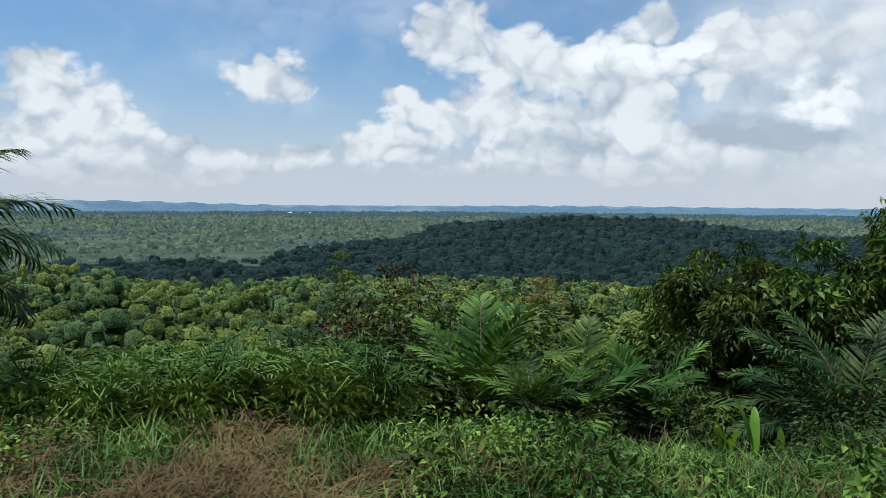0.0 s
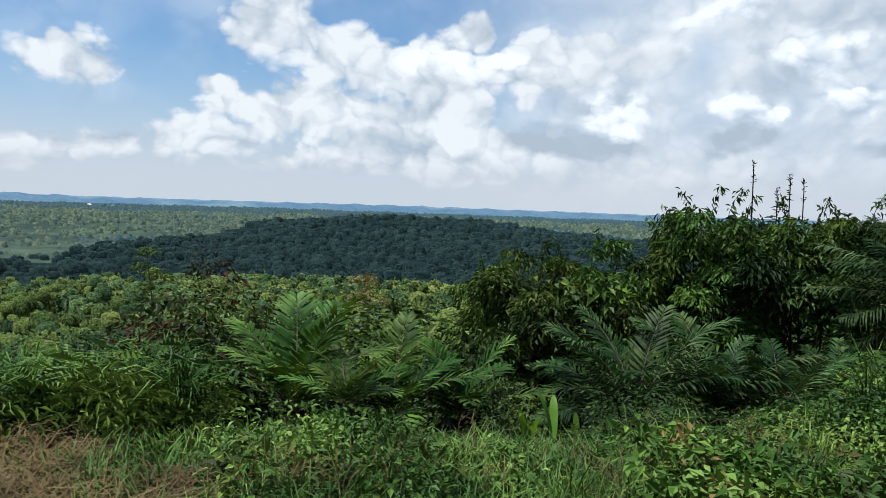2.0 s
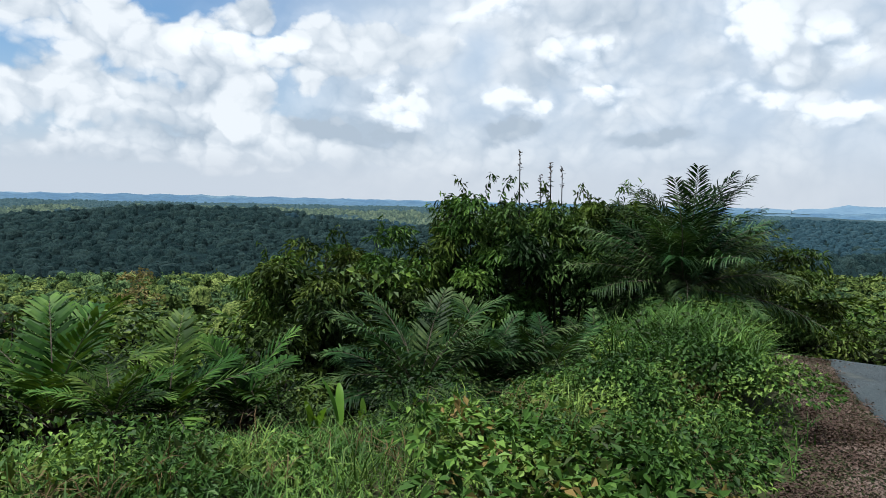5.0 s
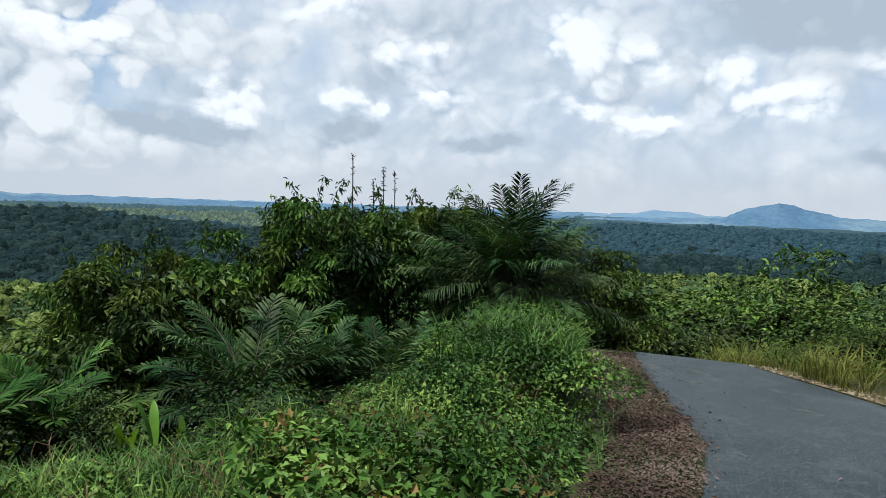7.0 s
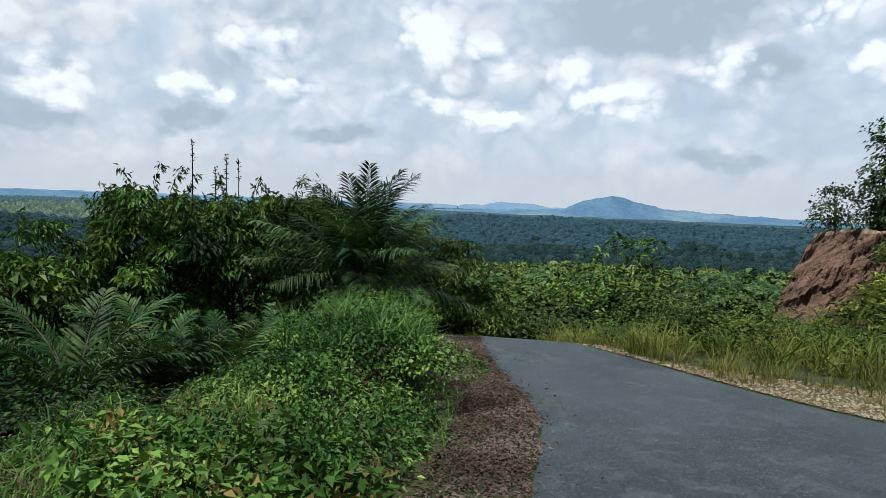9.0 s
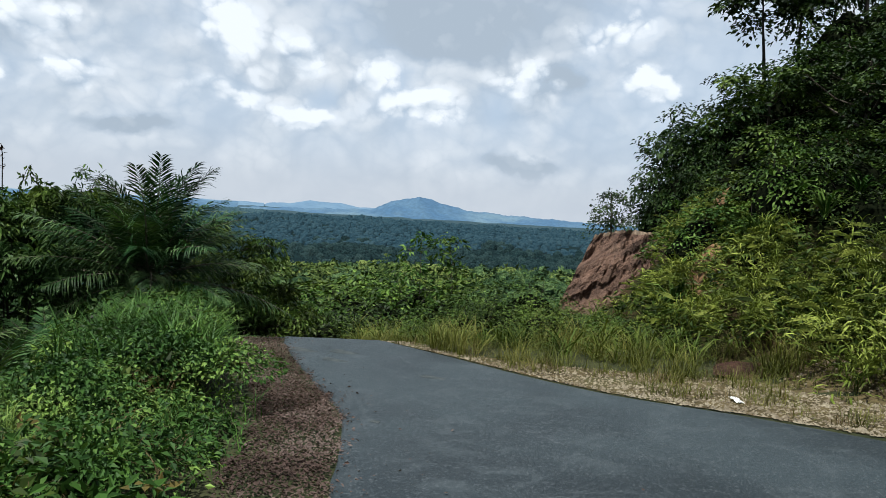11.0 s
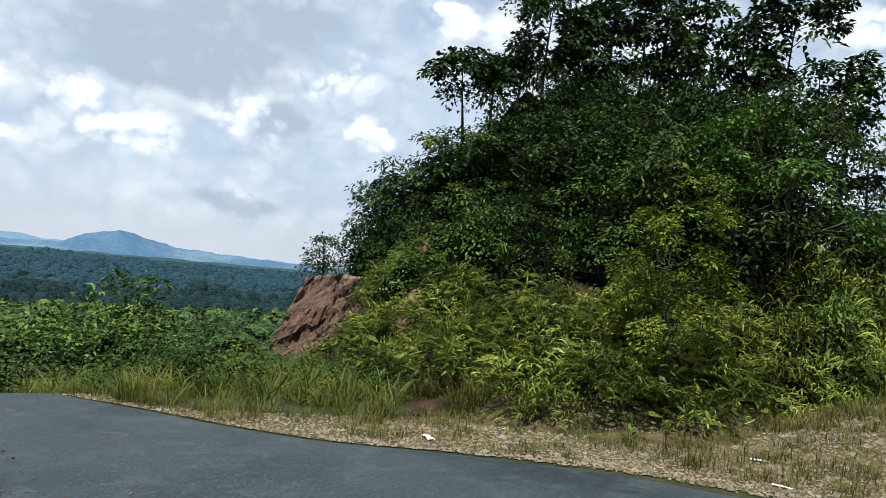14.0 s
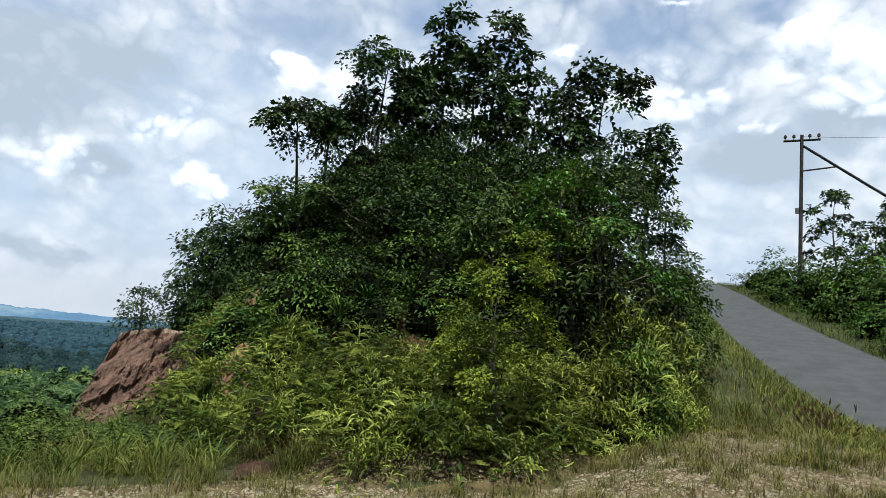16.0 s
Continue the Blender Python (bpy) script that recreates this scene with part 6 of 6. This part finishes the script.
    O = np.stack([xf, yf, 1.6 - df * np.tan(np.radians(13.6 + rng.normal(0, 0.9, n)))], -1)
    a = rng.uniform(0, 6.28, n)
    L = rng.uniform(0.12, 0.28, n)
    fv, ff = leaves(rng, O, np.stack([np.cos(a) + 0.5, np.sin(a) - 0.2, rng.uniform(-0.1, 0.6, n)], -1), L, L * 0.34, FERN, FERN_F, 0.35)
    stuff("brink_ferns", fv, ff, L_FRESH, "arching green ferns along the brink", "ferns")
    stuff("brink_cane", V, F, L_BAMBOO, "arching green cane and long grass along the brink", "grass")


verge()


def roadside_inner():
    rng = np.random.default_rng(95)
    # stones
    x, y, az, d = strew(rng, 110000, 72, 150, 6.5, 17.5)
    A, Bq = spline(GRAVEL_IN, 80), spline(GRAVEL_OUT, 80)
    ai = np.degrees(np.arctan2(A[:, 0], A[:, 1]))
    A, ai = A[:np.argmax(ai) + 1], ai[:np.argmax(ai) + 1]
    bi = np.degrees(np.arctan2(Bq[:, 0], Bq[:, 1]))
    din, dout = np.interp(az, ai, np.hypot(*A.T)), np.interp(az, bi, np.hypot(*Bq.T))
    f = (d - din) / np.maximum(dout - din, 0.1)
    ok = (f > -0.02) & (f < 0.95) & (rng.uniform(0, 1, len(x)) < 1.05 - f * 0.8)
    xs, ys = x[ok], y[ok]
    n = len(xs)
    T = np.array([(1, 0, 0), (0, 1, 0), (-1, 0, 0), (0, -1, 0), (0, 0, 0.8)], float)
    TF = np.array([(0, 1, 4), (1, 2, 4), (2, 3, 4), (3, 0, 4)])
    a = rng.uniform(0, 6.28, n)
    X, Y = np.stack([np.cos(a), np.sin(a), 0 * a], -1), np.stack([-np.sin(a), np.cos(a), 0 * a], -1)
    L = rng.uniform(0.009, 0.030, n) * (1 + (rng.uniform(0, 1, n) < 0.05))
    O = np.stack([xs, ys, ground(xs, ys) + 0.018], -1)
    V, F = stamp(T, TF, O, X, Y, np.tile([0, 0, 0.8], (n, 1)), L, L * rng.uniform(0.6, 1, n))
    stuff("gravel_stones", V, F, M_STONE, "loose pale gravel stones on the apron", "gravel")
    # thin dry grass on the apron
    tuft = waves(x, y, 1.5, 96) + 0.4 * waves(x, y, 0.5, 97) > 0.12
    ok = (f > 0.12) & (f < 1.1) & (tuft | (f > 0.7)) & (rng.uniform(0, 1, len(x)) < 0.11)
    k = 4
    xs = np.repeat(x[ok], k) + rng.normal(0, 0.05, k * ok.sum())
    ys = np.repeat(y[ok], k) + rng.normal(0, 0.05, k * ok.sum())
    V, F = blades(rng, xs, ys, 0.08, 0.3, 0.008, 0.6)
    stuff("apron_grass", V, F, L_OLIVE, "sparse olive and straw grass on the gravel", "grass")
    for name, share, mat, lab in (("grass_tufts", 0.010, L_OLIVE, "olive grass tufts spreading over the apron"), ("straw_tufts", 0.004, L_DRYGRASS, "withered straw tufts on the gravel")):
        ok = (f > 0.06) & (f < 1.1) & (rng.uniform(0, 1, len(x)) < share * np.where(az > 118, 2.0, 1.0)) & (waves(x, y, 2.1, 98) > -0.3)
        k = 26
        m = k * ok.sum()
        V, F = blades(rng, np.repeat(x[ok], k) + rng.normal(0, 0.07, m), np.repeat(y[ok], k) + rng.normal(0, 0.07, m), 0.08, 0.34, 0.009, 0.55)
        stuff(name, V, F, mat, lab, "grass")
    # taller olive grass at the hill foot and past the bend
    x, y, az, d = strew(rng, 130000, 69, 137, 8.8, 20)
    din = np.interp(az, bi, np.hypot(*Bq.T))
    din = np.where(az < 76, 12.6, din)
    wide = np.interp(az, [69, 80, 88, 95, 130], [2.0, 4.0, 5.0, 2.2, 2.5])
    ok = (d > din - 0.3) & (d < din + wide) & (waves(x, y, 1.3, 101) + 0.6 * waves(x, y, 0.45, 102) > 0.2)
    tall = 0.35 + 0.65 * np.clip(waves(x, y, 2.0, 103) + 0.4, 0, 1)[ok]
    V, F = blades(rng, x[ok], y[ok], 0.3, 0.8, 0.011, 0.55)
    V = V.reshape(-1, 5, 3)
    V[:, 1:] = V[:, :1] + (V[:, 1:] - V[:, :1]) * tall[:, None, None]
    V = V.reshape(-1, 3)
    xt, yt, azt, dt = strew(rng, 150, 70, 97, 11.0, 16.5)
    ok = dt > np.where(azt < 76, 13.0, np.interp(azt, bi, np.hypot(*Bq.T)) + 0.2)
    xt, yt = xt[ok], yt[ok]
    stuff("roadside_tussocks", *tufts(rng, xt, yt, ground(xt, yt), 26, 0.3, 0.75, 0.03), L_BANK, "fresh green tussocks in the roadside grass", "grass")
    xb, yb, azb, db = strew(rng, 26000, 124, 147, 13, 45)
    zin = spline(ROAD_IN, 200)[110:]
    ain, d_in = np.degrees(np.arctan2(zin[:, 0], zin[:, 1])), np.hypot(*zin.T)
    zout = spline(GRAVEL_OUT, 80)
    left = np.interp(azb, np.degrees(np.arctan2(zout[:, 0], zout[:, 1])), np.hypot(*zout.T))
    order = np.argsort(-d_in)
    road_d = np.interp(-db, -d_in[order], ain[order])
    okb = (db > left - 0.3) & (azb < road_d - 0.4) & (waves(xb, yb, 2.4, 104) > -0.5)
    stuff("bank_grass", *blades(rng, xb[okb], yb[okb], 0.2, 0.7, 0.014, 0.5), L_OLIVE, "rough olive grass beside the upper road", "grass")
    stuff("roadside_grass", V, F, L_OLIVE, "tall yellowing grass along the hill foot", "grass")


roadside_inner()


def leaf_litter():
    rng = np.random.default_rng(97)
    t = rng.uniform(0, 1, 19000)
    P = EDGE_LINE[EDGE_LINE[:, 0] < 10.6]
    P = np.stack([np.interp(np.linspace(0, 1, 400), np.linspace(0, 1, len(P)), P[:, k]) for k in (0, 1)], -1)
    i = (t * 398).astype(int)
    c, c2 = P[i], P[i + 1]
    n = unit(np.stack([-(c2 - c)[:, 1], (c2 - c)[:, 0]], -1))
    away = np.where((n[:, 0:1] * 0.46 - n[:, 1:2] * 0.89) < 0, n, -n)
    ragged = 0.08 * np.sin(c[:, 0] * 7) + 0.06 * np.sin(c[:, 0] * 17 + 1)
    off = rng.uniform(0, 0.72, len(t)) + 0.5 * ragged
    off = np.where(rng.uniform(0, 1, len(t)) < 0.05, off - rng.exponential(0.2, len(t)), off)
    xy = c + away * off[:, None] + rng.normal(0, 0.03, c.shape)
    O = np.stack([xy[:, 0], xy[:, 1], ground(xy[:, 0], xy[:, 1]) + rng.uniform(0.02, 0.06, len(t))], -1)
    a = rng.uniform(0, 6.28, len(t))
    X = np.stack([np.cos(a), np.sin(a), rng.normal(0, 0.3, len(t))], -1)
    L = rng.uniform(0.015, 0.048, len(t))
    V, F = leaves(rng, O, X, L, L * 0.5, flat=0.4)
    stuff("leaf_litter", V, F, L_LITTER, "brown fallen leaves lining the asphalt edge", "leaves")


leaf_litter()

# ================= upper road side: bushes, pole =================
rng = np.random.default_rng(98)
U_MID = Kind(make_bush("shrub", "green shrub beside the upper road", 401, 95, 48, 0.086, 0.65, L_MID, 0.3, 0.17, group="upper road shrubs"))
U_FRESH = Kind(make_bush("shrub", "bright fern-green shrub beside the upper road", 402, 95, 48, 0.079, 0.58, L_FRESH, 0.3, 0.17, group="upper road shrubs"))
for kind, az, d, el, w in ((U_MID, 137.6, 58, 7.6, 1.8), (U_MID, 139.0, 54, 8.6, 2.2), (U_FRESH, 141.2, 48, 8.6, 2.6), (U_MID, 143.6, 46, 9.6, 2.8), (U_FRESH, 146.5, 42, 9.6, 3.0), (U_MID, 149.5, 40, 10.0, 3.0),
                           (U_FRESH, 143.4, 44, 6.8, 1.8), (U_FRESH, 146.0, 40, 6.8, 1.8), (U_FRESH, 148.8, 36, 6.4, 1.9), (U_FRESH, 140.8, 52, 6.9, 1.6), (U_MID, 132.2, 62, 7.6, 1.6), (U_MID, 131.4, 50, 8.0, 2.0), (U_MID, 132.0, 42, 7.0, 1.8), (U_FRESH, 131.5, 34, 7.0, 1.8), (U_FRESH, 132.2, 29, 4.6, 1.5), (U_MID, 131.8, 25, 4.0, 1.4), (U_FRESH, 131.6, 21, 2.2, 1.1), (U_FRESH, 130.6, 18, 0.5, 1.0),
                           (U_MID, 139.4, 50, 7.6, 1.6), (U_FRESH, 141.6, 45, 8.2, 1.7), (U_MID, 143.6, 41, 8.6, 1.8), (U_FRESH, 146.0, 37, 8.6, 1.8), (U_MID, 148.4, 34, 8.2, 1.8), (U_FRESH, 142.8, 41, 5.6, 1.4), (U_FRESH, 145.2, 35, 5.4, 1.4), (U_MID, 147.6, 31, 5.0, 1.5), (U_FRESH, 149.8, 28, 4.6, 1.5)):
    place(kind, az, d, el, w, rng)
for i, (az, d, el) in enumerate(((142.7, 56, 12.9), (146.3, 56, 12.4), (145.2, 58, 11.0))):
    x, y, z = at(az, d, 0.3)
    t = make_tree("roadside_tree", "slim young tree behind the roadside bushes", 420 + i, 1.6 + d * math.tan(radians(el)) - z, 1.6, 0.26, 0.55, L_DARK, M_BARK, limbs=12, clear=0.25, per=44, twigs=5, lump=0.38, r0=0.09)
    tagged(t, group="upper road trees")
    t.matrix_basis = pose(x, y, z, 0, 0, 60 * i)


def utility_pole():
    d = 48.0
    x, y, z = at(140.35, d, 0.4)
    top = 1.6 + d * math.tan(radians(16.9))
    p = thing("utility_pole", "dark wooden power pole with crossarm, insulators and brace", "pole")
    h = top - z
    V, F = tube([(0, 0, 0), (0, 0, h * 0.5), (0, 0, h)], [0.13, 0.115, 0.1], 10)
    part("pole", mesh_np("pole", V, F, M_POLE), p)
    # the crossarm stands square to the line of sight
    V, F = tube([(-1.05, 0, h - 0.35), (0, 0, h - 0.35), (1.05, 0, h - 0.35)], [0.08, 0.08, 0.08], 4)
    arm = part("crossarm", mesh_np("crossarm", V, F, M_POLE), p)
    iv, jf = tube([(0, 0, 0), (0, 0, 0.12), (0, 0, 0.16), (0, 0, 0.3), (0, 0, 0.36)], [0.03, 0.03, 0.1, 0.09, 0.03], 8)
    im = mesh_np("insulator", iv, jf, M_POLE)
    for k in (-0.95, -0.45, 0.45, 0.95):
        part("insulator", im, arm, "dark ceramic insulator").matrix_basis = pose(k, 0, h - 0.3)
    V, F = tube([(0, 0, h - 2.35), (1.0, 0, h - 2.25), (1.95, 0, h - 2.15)], [0.05, 0.05, 0.05], 6)
    part("strut", mesh_np("strut", V, F, M_POLE), p)
    V, F = tube([(0.08, 0, h - 0.72), (3.6, 0, h - 3.38), (7.2, 0, h - 6.06)], [0.085, 0.085, 0.085], 6)
    part("stay", mesh_np("stay", V, F, M_POLE), p)
    V, F = tube([(-0.22, 0, h * 0.55), (-0.22, 0, h * 0.55 + 0.35)], [0.12, 0.12], 6)
    part("bracket", mesh_np("bracket", V, F, M_METAL), p)
    p.matrix_basis = pose(x, y, z, 0, 0, -140.35)
    w = thing("power_line", "thin sagging power wire", "wire")
    a = np.array([x, y, top - 0.1])
    bx, by = polar(160, 60)
    b = np.array([bx, by, top + 3.5])
    t = np.linspace(0, 1, 16)[:, None]
    P = a + (b - a) * t
    P[:, 2] -= 4 * 0.8 * (t * (1 - t))[:, 0]
    V, F = tube(P, np.full(16, 0.012), 4)
    part("wire", mesh_np("wire", V, F, M_METAL), w)


utility_pole()


def upper_verges():
    """Rough grass along both edges of the upper road."""
    rng = np.random.default_rng(107)
    for line, away, reach in ((ROAD_OUT, -1.0, 2.2), (ROAD_IN, 1.0, 1.1)):
        P = np.array([p for p in line if p[1] < -11.5])
        m = len(P)
        t = rng.uniform(0, m - 1.001, 9000)
        i = t.astype(int)
        c = P[i] + (P[i + 1] - P[i]) * (t - i)[:, None]
        d = unit(P[i + 1] - P[i])
        n = np.stack([-d[:, 1], d[:, 0]], -1)
        n = np.where((n[:, 1:2] * away) > 0, n, -n)
        q = c + n * (rng.uniform(0.0, 1.0, len(t)) ** 1.2 * reach - 0.06 + 0.08 * np.sin(t * 9))[:, None]
        stuff("verge_tufts", *blades(rng, q[:, 0], q[:, 1], 0.1, 0.34 if away > 0 else 0.55, 0.018, 0.6), L_OLIVE if away > 0 else L_BANK, "rough grass along the upper road", "grass")


upper_verges()


def pebbles():
    rng = np.random.default_rng(105)
    A, Bq = spline(ROAD_OUT, 200), spline(ROAD_IN, 200)
    i, f = rng.integers(12, 110, 900), rng.uniform(0.02, 0.98, 900) ** 0.7
    P = A[i] * (1 - f[:, None]) + Bq[i] * f[:, None] + rng.normal(0, 0.05, (900, 2))
    T = np.array([(1, 0, 0), (0, 1, 0), (-1, 0, 0), (0, -1, 0), (0.1, 0, 0.7)], float)
    TF = np.array([(0, 1, 4), (1, 2, 4), (2, 3, 4), (3, 0, 4)])
    a = rng.uniform(0, 6.28, 900)
    L = rng.uniform(0.003, 0.011, 900)
    O = np.stack([P[:, 0], P[:, 1], ground(P[:, 0], P[:, 1]) + 0.03], -1)
    X, Y = np.stack([np.cos(a), np.sin(a), 0 * a], -1), np.stack([-np.sin(a), np.cos(a), 0 * a], -1)
    stuff("road_grit", *stamp(T, TF, O, X, Y, np.tile([0, 0, 1.0], (900, 1)), L, L), M_WORN, "pale grit scattered on the asphalt", "grit")


pebbles()


def road_bits():
    """Scraps on the gravel and pale worn patches on the asphalt."""
    rng = np.random.default_rng(99)

    def scrap(name, label, category, mat, az, d, lx, ly, lz, turn, lift):
        bm = bmesh.new()
        bmesh.ops.create_grid(bm, x_segments=6, y_segments=5, size=0.5)
        for v in bm.verts:
            r = math.hypot(v.co.x, v.co.y)
            v.co.x *= lx * (1 + 0.25 * noise.noise(v.co * 5))
            v.co.y *= ly * (1 + 0.25 * noise.noise(v.co * 4 + Vector((3, 1, 0))))
            v.co.z = lz * (1 - 1.3 * r) + 0.3 * lz * noise.noise(v.co * 30)
        me = bpy.data.meshes.new(name)
        bm.to_mesh(me)
        me.materials.append(mat)
        x, y, z = at(az, d)
        ob = tagged(new(name, me), label, category)
        ob.matrix_basis = pose(x, y, z + lift, 0, 0, turn)

    scrap("litter", "crumpled white plastic scrap on the gravel", "litter", M_WHITE, 99.8, 8.9, 0.26, 0.09, 0.03, 10, 0.04)
    scrap("litter", "white paper scrap at the asphalt edge", "litter", M_WHITE, 126.0, 8.3, 0.2, 0.05, 0.012, 40, 0.035)
    scrap("litter", "pale scrap on the gravel", "litter", M_WHITE, 124.6, 9.6, 0.22, 0.07, 0.02, 60, 0.035)
    for az, el, lx, ly in ((66.0, -11.9, 0.55, 0.2), (69.3, -12.0, 0.5, 0.2), (68.5, -12.6, 0.4, 0.14), (76.5, -13.6, 0.32, 0.12), (72.0, -17.0, 0.09, 0.06)):
        d = 1.57 / (math.tan(radians(-el)) - 0.06 * math.cos(radians(az - 72)))
        scrap("worn_patch", "pale worn patch on the asphalt", "road patch", M_WORN, az, d, lx, ly, 0.004, az, 0.033)


road_bits()


def seed_grass():
    """Tall seeding grass at the edge of the upper road."""
    rng = np.random.default_rng(106)
    for az, d, n in ((141.7, 12.6, 70), (140.6, 13.2, 40), (137.8, 15.5, 40), (133.6, 18.0, 40)):
        x, y, z = at(az, d)
        t = thing("grass_clump", "tall seeding grass clump beside the asphalt", "grass", "seeding grass")
        a, tilt = rng.uniform(0, 6.28, n), np.abs(rng.normal(0, 0.28, n)) + 0.03
        X = np.stack([np.cos(a) * np.sin(tilt), np.sin(a) * np.sin(tilt), np.cos(tilt)], -1)
        O = np.stack([rng.normal(0, 0.16, n), rng.normal(0, 0.16, n), np.full(n, -0.03)], -1)
        L = rng.uniform(0.4, 1.15, n)
        part("foliage", mesh_np("foliage", *leaves(rng, O, X, L, np.full(n, 0.012), BLADE, BLADE_F, 0.8), L_OLIVE), t)
        tip = (O + X * L[:, None] * 0.86)[L > 0.75]
        m = len(tip)
        part("plume", mesh_np("plume", *leaves(rng, np.repeat(tip, 3, 0), np.repeat(X[L > 0.75], 3, 0) + rng.normal(0, 0.15, (3 * m, 3)), np.full(3 * m, 0.16), np.full(3 * m, 0.016)), L_DRYGRASS), t)
        t.matrix_basis = pose(x, y, z)


seed_grass()
